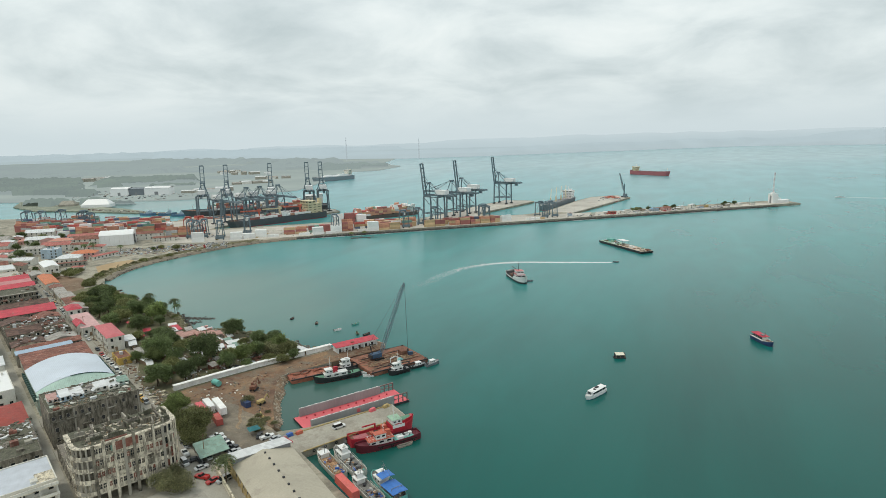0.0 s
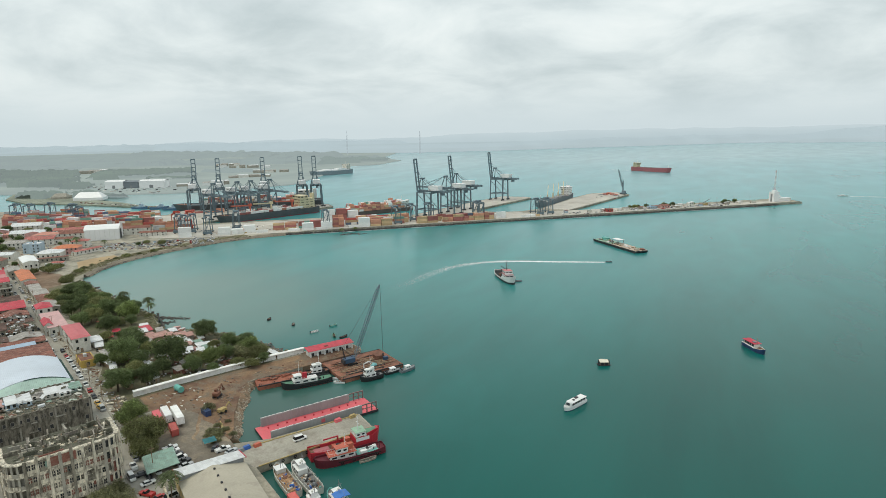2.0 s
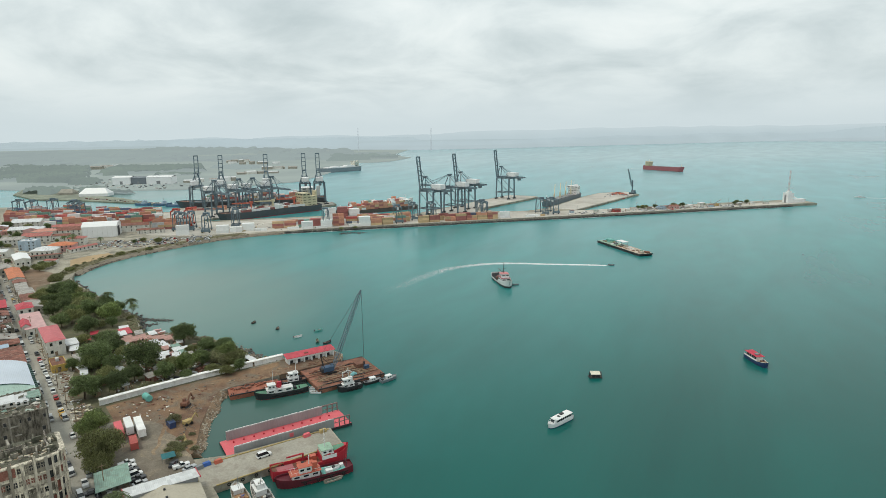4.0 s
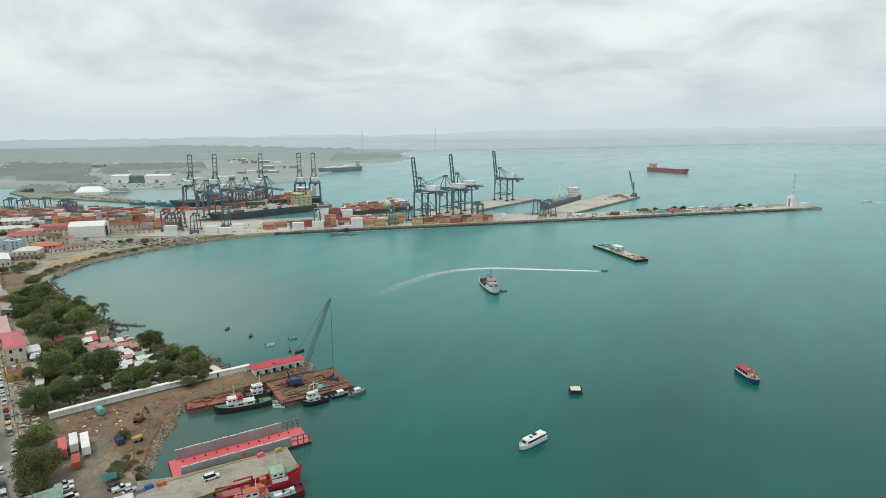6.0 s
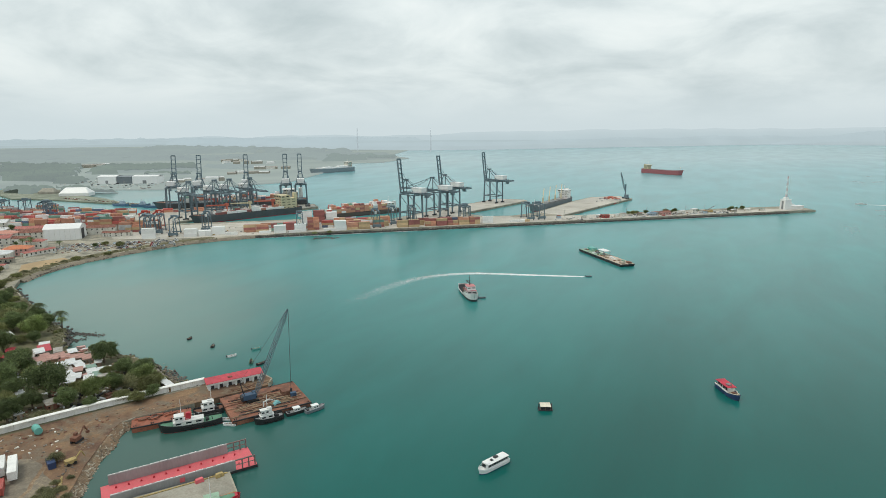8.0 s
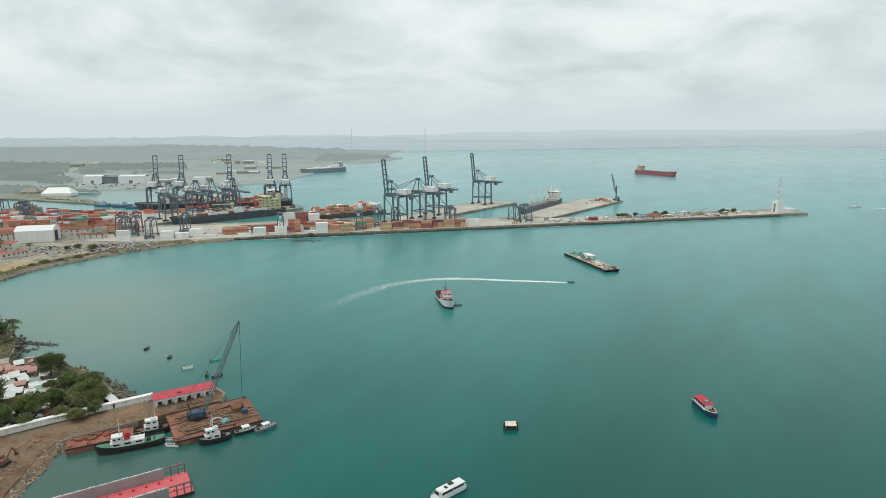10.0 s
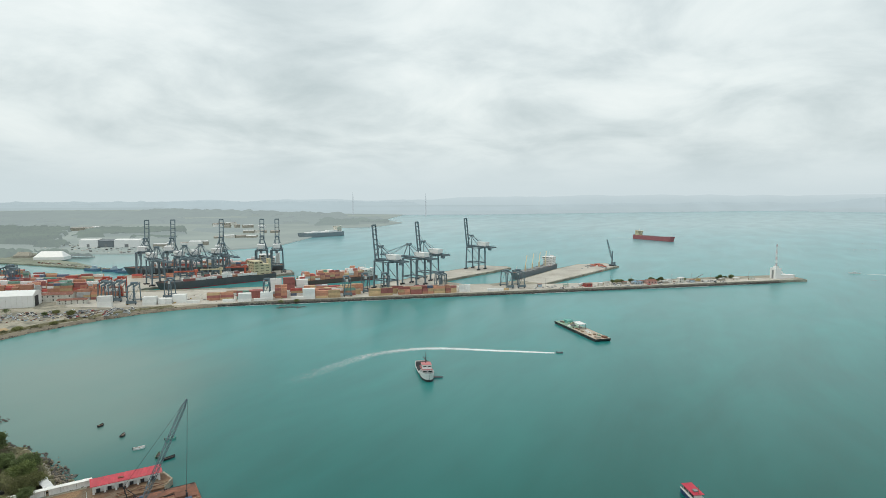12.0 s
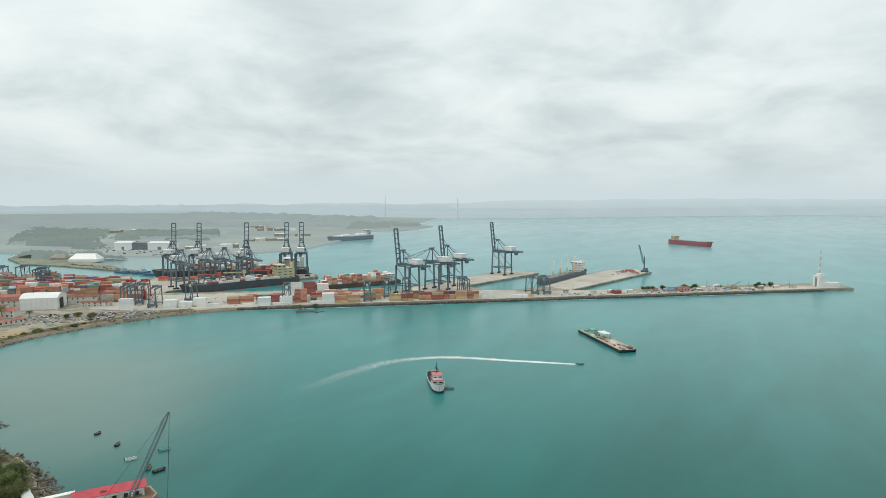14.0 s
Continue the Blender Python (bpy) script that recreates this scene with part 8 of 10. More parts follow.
gable.loft([[(4.4, y, z - 0.12), (-0.4, y, H + 0.35 + 0.1 * (z - H)), (-0.4, y, H - 0.1), (4.4, y, H - 0.1)] for y, z in arc])
part("gable", gable, ribbed("pale_green_panel", (0.40, 0.54, 0.47), 0.6, axis="y", rough=0.6, var=0.1, dirt=0.15), root, "pale green sloping front panel")
# Dark strip draws the shaded curve at the vault's front edge, half its width.
half = arc[1:11]
part("gable_trim", Geo().loft([[(x, y, z - 0.2) for y, z in half] + [(x, y, z + 0.06) for y, z in reversed(half)] for x in (3.95, 4.19)]), DARK_GREEN, root)
for i in range(12):
    x = 0.8 + i * 3.0
    for y in (-1.2, W):
        b = Geo().loft([[(x, y, H - 2.0), (x, y + 1.2, H - 2.0), (x, y + 1.2, H + 0.2), (x, y, H - 0.6)], [(x + 1.5, y, H - 2.0), (x + 1.5, y + 1.2, H - 2.0), (x + 1.5, y + 1.2, H + 0.2), (x + 1.5, y, H - 0.6)]])
        part("buttress", b, DARK_GREEN, root)
for i in range(8):
    part("vent", Geo().box(-0.75, -0.42, 1.6 + i * 3.3, 2.9 + i * 3.3, H - 0.15, H + 0.55), DARK, root)
part("front_ledge", Geo().box(-2.4, -0.4, -0.6, W + 0.6, H - 0.5, H - 0.2), P_GREEN, root)
add_windows(root, L, W, 2, H - 1, "fl", 3.6, seed=5)

# rows of old houses beyond the hall
building(136.5, 6, 6, 22, 3.6, P_GREY, "shed", PALE_ROOF, "narrow grey house row with patched pale roof", 1, rise=0.6, seed=6)
building(144, -1, 25, 29, 5.4, P_WHITE, "shed", RUST_ROOF, "long house row with a red-brown sheet roof", 2, rise=1.6, seed=7)
building(170.2, 4, 5, 25, 6.6, P_GREY, "shed", ribbed("light_blue_roof", (0.34, 0.44, 0.55), 0.5, rough=0.5), "house row with a light blue sheet roof", 2, rise=0.6, seed=8)
building(176, -1, 9, 29, 6.4, P_SOOT, "gable_y", RUST_ROOF, "old house row with rusted patched roofing", 2, seed=9)
OLD_RUST = ribbed("old_brown_roof", (0.15, 0.088, 0.068), 0.5, sheets=0.5, rough=0.85, var=0.4, scale=0.3, dirt=0.45, dirt_rgb=(0.07, 0.055, 0.05))
building(187, -1, 11, 14, 5.6, P_GREY, "gable_x", GREY_ROOF, "old house with grey sheet roof", 1, seed=10)
building(187, 14, 11, 15, 6.2, P_CREAM, "gable_x", OLD_RUST, "old house under patched dark brown sheets", 2, seed=11)
for i, (a, b, l, w, h, mt, rf, rm) in enumerate(((206, -1, 14, 13, 7, P_SOOT, "flat", MOSS), (206, 13, 15, 16, 8, P_SOOT, "gable_y", OLD_RUST), (222, -1, 12, 12, 5.4, P_GREY, "gable_y", OLD_RUST), (222, 12, 14, 17, 7, P_SOOT, "flat", MOSS), (238, -1, 13, 14, 6.5, P_GREY, "gable_x", RUST_ROOF), (238, 14, 13, 15, 6.5, P_SOOT, "gable_x", OLD_RUST))):
    building(a, b, l, w, h, mt, rf, rm, "decayed old town house with stained walls and patched roof", 2, seed=20 + i, clutter=6)
rubble_heap(225, 14, 20, 14, 160, [RUBBLE, RUST, PALE_ROOF], "loose sheets and rubble on old roofs", LAND + 6.4, 1.0)
building(254, -1, 19, 30, 8.0, P_SOOT, "gable_y", RED_ROOF, "large house row under a crimson sheet roof", 2, seed=30, rise=2.6)
building(278, -1, 18, 30, 6.5, P_GREY, "gable_y", OLD_RUST, "low grey house row under dark brown sheets", 2, seed=31, clutter=8)
root = building(318, 0, 22, 26, 9.0, P_SOOT, "flat", MOSS, "four-bay derelict building with open colonnades", 3, seed=32, clutter=5, name="derelict_building", pitch=2.4)
for k in range(3):
    for i in range(10):
        part("column", Geo().box(-1.6, -1.2, 0.4 + i * 2.8, 0.8 + i * 2.8, k * 3, k * 3 + 2.7), P_GREY, root)
    part("gallery_slab", Geo().box(-1.8, 0, 0, 26, k * 3 + 2.7, k * 3 + 3.0), P_GREY, root)
building(343, -1, 14, 24, 8.4, P_GREY, "gable_y", RED_ROOF, "house row under a red sheet roof", 2, seed=33, rise=2)
building(358, -1, 14, 24, 8.0, P_WHITE, "shed", ribbed("rose_roof", (0.5, 0.22, 0.22), 0.5), "house row under a faded rose roof", 2, seed=34, rise=1)
building(373, -1, 20, 24, 8.4, P_WHITE, "gable_y", RED_ROOF, "long house row under a red sheet roof", 2, seed=35, rise=2.2)
building(400, 2, 22, 26, 8, P_CREAM, "flat", QUAY, "long flat-roofed town building", 2, seed=36)
building(428, 2, 26, 26, 9, P_WHITE, "flat", PALE_ROOF, "white flat-roofed town building", 3, seed=37)

rubble_heap(300, 14, 45, 14, 260, [RUBBLE, RUST_ROOF, PALE_ROOF, MOSS], "loose sheets and rubble between old houses", LAND + 6.2, 0.9)
rubble_heap(214, 14, 28, 13, 150, [PALE_ROOF, RUST_ROOF, OLD_RUST, GREY_ROOF], "torn roofing sheets lying over old roofs", LAND + 7.9, 0.8)
rubble_heap(190, -9.9, 170, 0.8, 260, [RUBBLE, WOOD, P_WHITE, DARK], "rubbish and stalls along the pavement", LAND + 0.17, 0.45, "litter")

# houses on the sea side of the street
building(163, -19.5, 31, 8.2, 7.6, P_WHITE, "hip", ribbed("rose_red_roof", (0.52, 0.13, 0.14), 0.5, rough=0.6, var=0.1), "white two-storey house with rose-red roof", 2, "flr", seed=40, rise=1.0)
building(204, -15.5, 34, 9.5, 5.2, P_WHITE, "shed", ribbed("pale_pink_roof", (0.58, 0.36, 0.35), 0.5), "white house with pale pink sheet roof", 1, "flr", seed=41, rise=0.8)
building(208, -8.6, 14, 4.0, 5.8, P_WHITE, "gable_x", RED_ROOF, "white street house with vaulted red roof", 2, "fl", seed=42, rise=1.6)
building(242, -13.5, 13, 8, 8.2, P_WHITE, "hip", RED_ROOF, "white tower house with a red hipped roof", 2, "flr", seed=43, rise=2)
for i, (a, l, w) in enumerate(((257, 20, 9), (279, 18, 8), (299, 20, 9), (321, 16, 7), (340, 13, 8))):
    building(a, -10.5 - w, l, w, 4.2, (P_GREY, P_WHITE, P_CREAM)[i % 3], "shed" if i % 2 else "gable_x", (GREY_ROOF, RUST_ROOF, GREY_ROOF)[i % 3], "low street house with weathered sheet roof", 1, seed=50 + i, rise=1.0)
building(356, -18.5, 44, 9.5, 5, P_WHITE, "gable_x", ORANGE_ROOF, "street building with a bright orange roof", 1, seed=56, rise=1.2)
building(404, -14, 20, 8, 4.6, P_GREY, "gable_x", GREY_ROOF, "low grey street shed", 1, seed=57)
building(428, -29, 32, 11, 6.5, P_WHITE, "gable_x", CLEAN_WHITE, "white warehouse with bright white roof", 1, seed=58, rise=1.2)
building(136, -16.5, 13, 6.5, 3.6, P_YELLOW, "flat", RUST, "low ochre-yellow street building", 1, "flr", seed=59, clutter=2)
building(165, -25.5, 10, 5, 3.4, P_GREY, "shed", PALE_ROOF, "small shed with pale sheet roof", 1, seed=60, rise=0.4)
building(134, -25, 14, 4.5, 2.8, P_GREY, "shed", GREY_ROOF, "low grey sheet-roofed shack", 1, seed=61, rise=0.5)

# blocks across the side street
building(114, 35.4, 30, 14, 8.0, P_WHITE, "flat", CLEAN_WHITE, "white town building with bright white roof", 2, "fr", seed=70)
building(73, 35, 27, 24, 6.4, P_GREY, "hip", ribbed("brick_red_roof", (0.33, 0.06, 0.045), 0.5, rough=0.7, var=0.2, dirt=0.2), "old house with brick-red hipped roof", 2, "fr", seed=71, rise=3)
building(40, 35, 30, 24, 8.4, P_SOOT, "flat", MOSS, "ruined sooty house overgrown with moss", 2, "fr", seed=72, clutter=8, name="ruined_building")
rubble_heap(62, 44, 11, 9, 180, [RUBBLE, MOSS, PALE_ROOF], "rubble and sheets on a ruined roof", LAND + 7.9, 0.9)
root = building(10, 34.8, 19, 26, 10.5, P_WHITE, "flat", ribbed("grey_blue_roof", (0.5, 0.53, 0.58), 0.6, rough=0.5), "pale house with deep balconies and a grey-blue roof", 3, "fr", seed=73, clutter=1)
for k in range(1, 4):
    part("balcony_slab", Geo().box(-2.2, 0, 0, 26, k * 3.2 - 0.25, k * 3.2), P_CREAM, root)
    part("balcony_parapet", Geo().box(-2.2, -2.0, 0, 26, k * 3.2, k * 3.2 + 0.9), P_WHITE, root)
for i in range(7):
    part("balcony_column", Geo().box(-2.1, -1.7, 0.3 + i * 4.2, 0.7 + i * 4.2, 0, 9.6), P_WHITE, root)
part("roof_terrace", Geo().box(0.2, 7, 0.2, 5, 10.2, 10.4), P_CREAM, root)
rng = random.Random(77)
for i in range(34):
    a = 150 + (i % 12) * 24 + rng.uniform(-3, 3)
    b = 35.5 + (i // 12) * 24
    building(a, b, rng.uniform(14, 21), rng.uniform(14, 20), rng.uniform(5, 9), rng.choice(PLASTERS[:5]), rng.choice(["flat", "gable_x", "gable_y", "hip"]), rng.choice([GREY_ROOF, RUST_ROOF, RED_ROOF, PALE_ROOF, GREY_ROOF, MOSS]), "old town house with stained walls and sheet roof", 2, "fr", seed=100 + i, pitch=6)

# ---- far end of town and the port's gate area ----
FADED_ROOF = ribbed("faded_red_roof", (0.44, 0.15, 0.125), 0.5, sheets=0.3, rough=0.75, var=0.2, dirt=0.25, dirt_rgb=(0.25, 0.15, 0.11))
FAR = [(462, 4, 18, 20, 7, P_WHITE, "gable_y", RUST_ROOF), (486, -2, 20, 22, 6, P_CREAM, "gable_x", GREY_ROOF), (512, 0, 18, 18, 7, P_WHITE, "hip", FADED_ROOF), (536, -4, 22, 16, 6, P_GREY, "flat", PALE_ROOF), (462, 30, 22, 20, 6, P_WHITE, "flat", GREY_ROOF), (490, 30, 20, 24, 8, P_CREAM, "gable_x", FADED_ROOF), (520, 28, 24, 18, 6, P_GREY, "gable_y", RUST_ROOF), (556, 8, 20, 22, 7, P_WHITE, "flat", PALE_ROOF), (560, 40, 26, 22, 7, P_CREAM, "hip", FADED_ROOF), (596, 10, 24, 20, 7, P_WHITE, "gable_x", GREY_ROOF), (596, 44, 26, 24, 8, P_WHITE, "gable_y", FADED_ROOF), (470, 62, 24, 26, 7, P_GREY, "gable_x", RUST_ROOF), (504, 60, 26, 24, 7, P_WHITE, "flat", PALE_ROOF), (540, 66, 24, 24, 8, P_GREY, "gable_y", FADED_ROOF), (580, 76, 24, 26, 7, P_CREAM, "flat", GREY_ROOF)]
for i, (a, b, l, w, h, wm, rf, rm) in enumerate(FAR):
    building(a, b, l, w, h, wm, rf, rm, "pale town building near the port gate", 2, "f", seed=200 + i, pitch=5)

root = thing("port_warehouse", pose(-582, 406, LAND, 0, 0, 43), "big white arched port warehouse with a dark doorway", "building")
n = 12
arc = [(24 * i / n, 11 + 3.6 * (1 - (2 * i / n - 1) ** 2)) for i in range(n + 1)]
part("shell", Geo().loft([[(x, y, z) for y, z in arc] + [(x, 24, 0), (x, 0, 0)] for x in (0, 32)]), CLEAN_WHITE, root)
part("roof", Geo().loft([[(x, y, z + 0.05) for y, z in arc] + [(x, y, z + 0.25) for y, z in reversed(arc)] for x in (-0.4, 32.4)]), CLEAN_WHITE, root)
part("doorway", Geo().box(32, 32.06, 5, 15, 0, 10), DARK, root)
for i in range(7):
    part("pilaster", Geo().box(0.5 + i * 4.5, 1.0 + i * 4.5, -0.2, 0, 0, 11), WHITE, root)
for i, (s, d, l, w, h, rm) in enumerate(((-176, 48, 34, 12, 7, RUST_ROOF), (-150, 30, 26, 8, 4, RUST_ROOF), (-240, 62, 32, 12, 7, FADED_ROOF), (-230, 40, 30, 18, 6, RUST_ROOF), (-250, 10, 26, 16, 6, FADED_ROOF), (-280, 60, 26, 16, 6, PALE_ROOF), (-310, 20, 28, 18, 7, FADED_ROOF), (-330, 70, 30, 20, 6, GREY_ROOF), (-300, 120, 30, 18, 6, PALE_ROOF))):
    building(0, 0, l, w, h, P_WHITE, "gable_x", rm, "white port building with a sheet roof", 2, "r", seed=300 + i, pitch=4.5, m=pose(*MOLE(s, d), LAND, 0, 0, 40))

SALMON = ribbed("salmon_sheet_roof", (0.55, 0.25, 0.19), 0.5, rough=0.7, var=0.12, dirt=0.2)
GATE_HOUSES = [(-236, -34, 14, 13, 9, P_BLUE, "flat", PALE_ROOF, 40, 3, "pale blue three-storey house near the port gate"), (-215, -68, 19, 17, 5, P_WHITE, "hip", PALE_ROOF, 40, 1, "low white hall with a pale hipped roof"), (-207, -52, 21, 15, 6, P_PINK, "hip", ORANGE_ROOF, 40, 2, "pink house with an orange hipped roof"), (-202, -16, 15, 12, 6, P_WHITE, "hip", FADED_ROOF, 40, 2, "white house with a red hipped roof"), (-186, -60, 27, 6, 3.2, P_WHITE, "gable_x", FADED_ROOF, 91, 1, "long low white house with a red roof"), (-250, 34, 22, 14, 7, P_WHITE, "hip", SALMON, 40, 2, "white house with a salmon hipped roof"), (-210, -84, 24, 5, 3.2, P_GREY, "shed", RUST_ROOF, 44, 1, "low brown-roofed row of stalls"), (-262, -6, 18, 14, 6, P_WHITE, "gable_x", GREY_ROOF, 40, 2, "white port house with a grey roof"), (-276, -44, 16, 14, 7, P_CREAM, "flat", GREY_ROOF, 40, 2, "cream flat-roofed house near the port gate"), (-252, -62, 18, 12, 5, P_WHITE, "gable_x", PALE_ROOF, 30, 1, "white house with pale roof"), (-192, -104, 9, 5, 3, P_WHITE, "gable_x", FADED_ROOF, 30, 1, "small red-roofed kiosk beside the lot"), (-224, 12, 16, 10, 5, P_WHITE, "gable_x", RUST_ROOF, 40, 1, "white house with a rusty roof"), (-284, -14, 16, 12, 6, P_WHITE, "hip", FADED_ROOF, 40, 2, "white house with a red hipped roof"), (-246, -92, 14, 12, 5, P_GREY, "gable_y", RUST_ROOF, 40, 1, "grey house with a rusty roof")]
for i, (a, b, l, w, h, wm, rf, rm, turn, st, lb) in enumerate(GATE_HOUSES):
    building(0, 0, l, w, h, wm, rf, rm, lb, st, "fr", seed=330 + i, pitch=3.4, m=pose(*MOLE(a, b), LAND, 0, 0, turn))

# the far town: plots in crooked rows, each with a house, a lean-to or a yard tree
town_rng = random.Random(61)
TOWN_ROOFS = [FADED_ROOF, RUST_ROOF, RUST_ROOF, GREY_ROOF, PALE_ROOF, SALMON, SALMON, PALE_ROOF]
FAR_YARD_TREES = []
for row in range(9):
    for col in range(15):
        s_, d_ = -262 - 21 * row + town_rng.uniform(-4, 4), -128 + 17 * col + town_rng.uniform(-3, 3)
        if town_rng.random() < 0.16 or (s_ > -290 and -75 < d_ < 30) or d_ > 96:
            FAR_YARD_TREES.append((s_ + 5, d_ + 5))
            continue
        building(0, 0, town_rng.uniform(10, 17), town_rng.uniform(8, 13), town_rng.uniform(3.5, 8), town_rng.choice([P_WHITE, P_GREY, P_CREAM, P_WHITE, P_PINK, P_BLUE]), town_rng.choice(["gable_x", "hip", "flat", "gable_y", "hip"]), town_rng.choice(TOWN_ROOFS), "small pale town house among yards near the port", 1, "r", seed=500 + row * 15 + col, pitch=5, clutter=1, m=pose(*MOLE(s_, d_), LAND, 0, 0, 40 + town_rng.choice((0, 90, 0, 12))))
        if town_rng.random() < 0.3:
            FAR_YARD_TREES.append((s_ - 3, d_ - 3))
rubble_heap(-138, -26, 40, 22, 300, [P_WHITE, RUST_ROOF, STEEL, DARK, WOOD, P_BLUE], "boats, crates and junk on the dusty lot", LAND + 0.01, 1.1, "junk", MOLE)
rubble_heap(-300, 10, 110, 110, 700, [P_WHITE, RUST_ROOF, DARK, P_GREY, STEEL], "scattered sheds, sheets and yard clutter of the far town", LAND + 0.01, 1.5, "junk", MOLE)
rubble_heap(470, 17, 120, 9, 260, [P_WHITE, P_WHITE, STEEL, RUST, DARK, P_BLUE], "crates, cables and site clutter on the mole", LAND + 0.01, 0.9, "junk", MOLE)
rubble_heap(20, 34, 120, 24, 200, [P_WHITE, DARK, CURB_YELLOW, STEEL], "small vehicles and gear on the port apron", LAND + 0.01, 1.2, "junk", MOLE)

# sheds and boats across the channel
HARBOUR_BLUE = paint("harbour_blue_hull", (0.10, 0.19, 0.30), 0.6, var=0.15, dirt=0.2)
for (x, y, l, w, h, a, mt, lb) in ((-968, 662, 46, 24, 13, 33, CLEAN_WHITE, "white hipped bulk shed on the spit"), (-1034, 668, 26, 18, 9, 30, P_GREY, "pale bulk shed on the spit")):
    root = thing("storage_shed", pose(x, y, 2.0, 0, 0, a), lb, "building")
    part("wall", Geo().box(0, l, 0, w, 0, h * 0.35), mt, root)
    part("roof", Geo().loft([[(0, 0, h * 0.35), (l, 0, h * 0.35), (l, w, h * 0.35), (0, w, h * 0.35)], [(l * 0.16, w * 0.4, h), (l * 0.84, w * 0.4, h), (l * 0.84, w * 0.6, h), (l * 0.16, w * 0.6, h)]]), mt, root)
for a0, l, h, mt, lb in ((0, 36, 14, CLEAN_WHITE, "large white storage hall across the channel"), (37, 29, 13, SLATE, "large dark grey storage hall across the channel"), (67, 50, 14, CLEAN_WHITE, "long white storage hall across the channel")):
    root = thing("storage_shed", pose(-1116 + 0.879 * a0, 833 + 0.477 * a0, 2.2, 0, 0, 28.5), lb, "building")
    part("wall", Geo().box(0, l, 0, 30, 0, h), mt, root)
    part("roof", Geo().gable(0, l, 0, 30, h, 2.0), mt, root)
    part("loading_door", Geo().box(l * 0.4, l * 0.55, -0.05, 0, 0, h * 0.45), STEEL, root)
rng = random.Random(55)
for x0, y0, x1, y1, n in ((-1617, 1128, -1566, 1209, 4), (-1480, 1500, -1400, 1530, 4), (-1130, 1270, -1060, 1330, 4), (-1060, 1110, -1000, 1180, 4), (-1010, 905, -930, 985, 5), (-1400, 1420, -1240, 1480, 5)):
    for i in range(n):
        f = (i + rng.uniform(0.1, 0.6)) / n
        l, w, h = rng.uniform(14, 34), rng.uniform(10, 20), rng.uniform(4, 9)
        root = thing("storage_shed", pose(x0 + (x1 - x0) * f, y0 + (y1 - y0) * f, 2.2, 0, 0, rng.choice([30, 45, 60])), "far pale industrial shed across the channel", "building")
        part("wall", Geo().box(0, l, 0, w, 0, h), rng.choice([WHITE, P_GREY, P_GREY, P_WHITE]), root)
        part("roof", Geo().gable(0, l, 0, w, h, 1.6, over=0.1), rng.choice([PALE_ROOF, GREY_ROOF, PALE_ROOF]), root)
for x, y, a, lb in ((-744, 640, 35, "blue harbour tug moored at the spit"), (-716, 638, 20, "blue workboat moored at the spit end"), (-775, 632, 10, "blue barge tug moored at the spit")):
    root = thing("tugboat", pose(x, y, 0, 0, 0, a), lb, "tugboat")
    hull, deck = hull_geo(26, 8, 2.2, 1.0, sheer=1.5, bow=0.36, stern=0.2, stern_w=0.75, bulwark=0.8)
    part("hull", hull, HARBOUR_BLUE, root)
    part("deck", deck, STEEL, root)
    part("deckhouse", Geo().box(-2, 6, -2.6, 2.6, 2.2, 5).box(0.5, 5, -2, 2, 5, 7.6), P_BLUE, root)
    part("mast", Geo().cyl((2, 0, 7.6), (2, 0, 12), 0.2, 0.1, n=6), STEEL, root)
rubble_heap(-820, 648, 110, 5, 120, [P_WHITE, RUST, STEEL, DARK], "stores and clutter along the spit quay", 2.02, 1.6, "junk", lambda a, b: (a, b))
rubble_heap(-1080, 850, 150, 60, 160, [P_WHITE, GREY_ROOF, STEEL, DARK], "yards and parked gear around the storage halls", 2.22, 2.2, "junk", lambda a, b: (a, b))

# ---- warehouse by the quay ----
TAN_WALL = paint("tan_yellow_wall", (0.52, 0.40, 0.20), 0.85, var=0.12, scale=0.3, dirt=0.2, dirt_rgb=(0.3, 0.22, 0.14))
BEIGE_ROOF = ribbed("beige_sheet_roof", (0.42, 0.38, 0.30), 0.8, axis="x", rough=0.75, var=0.1, scale=0.06, fine=1.5, dirt=0.25, dirt_rgb=(0.3, 0.26, 0.21))
root = thing("quay_warehouse", dock_pose(-26, -20.2, LAND, -90), "long warehouse with beige sheet roof and tan walls", "building")
part("wall", Geo().box(0, 75, 0, 0.3, 0, 4.6).box(0, 75, 18.7, 19, 0, 4.6).box(0, 0.3, 0.3, 18.7, 0, 4.6).box(74.7, 75, 0.3, 18.7, 0, 4.6), TAN_WALL, root)
part("roof", Geo().gable(0, 75, 0, 19, 4.6, 2.4, over=0.5), BEIGE_ROOF, root, "beige ridged sheet roof")
for i in range(14):
    part("ridge_vent", Geo().box(2 + i * 4.4, 2.6 + i * 4.4, 9.2, 9.8, 7.0, 7.55), DARK, root)
for i in range(16):
    part("window", window_mesh(1.0, 1.1, GLASS), None, root, "", pose(2.5 + i * 4, -0.02, 2.2, 0, 0, 90))
    part("pilaster", Geo().box(0.4 + i * 4.0, 0.8 + i * 4.0, -0.25, 0, 0, 4.5), TAN_WALL, root)
root = thing("quay_annex", dock_pose(-26.4, -19.6, LAND), "warehouse annex with a pale roof and red end trim", "building")
part("wall", Geo().box(0, 19.5, 0, 0.3, 0, 5.0).box(0, 19.5, 7, 7.3, 0, 5.0).box(0, 0.3, 0.3, 7, 0, 5).box(19.2, 19.5, 0.3, 7, 0, 5.0), TAN_WALL, root)
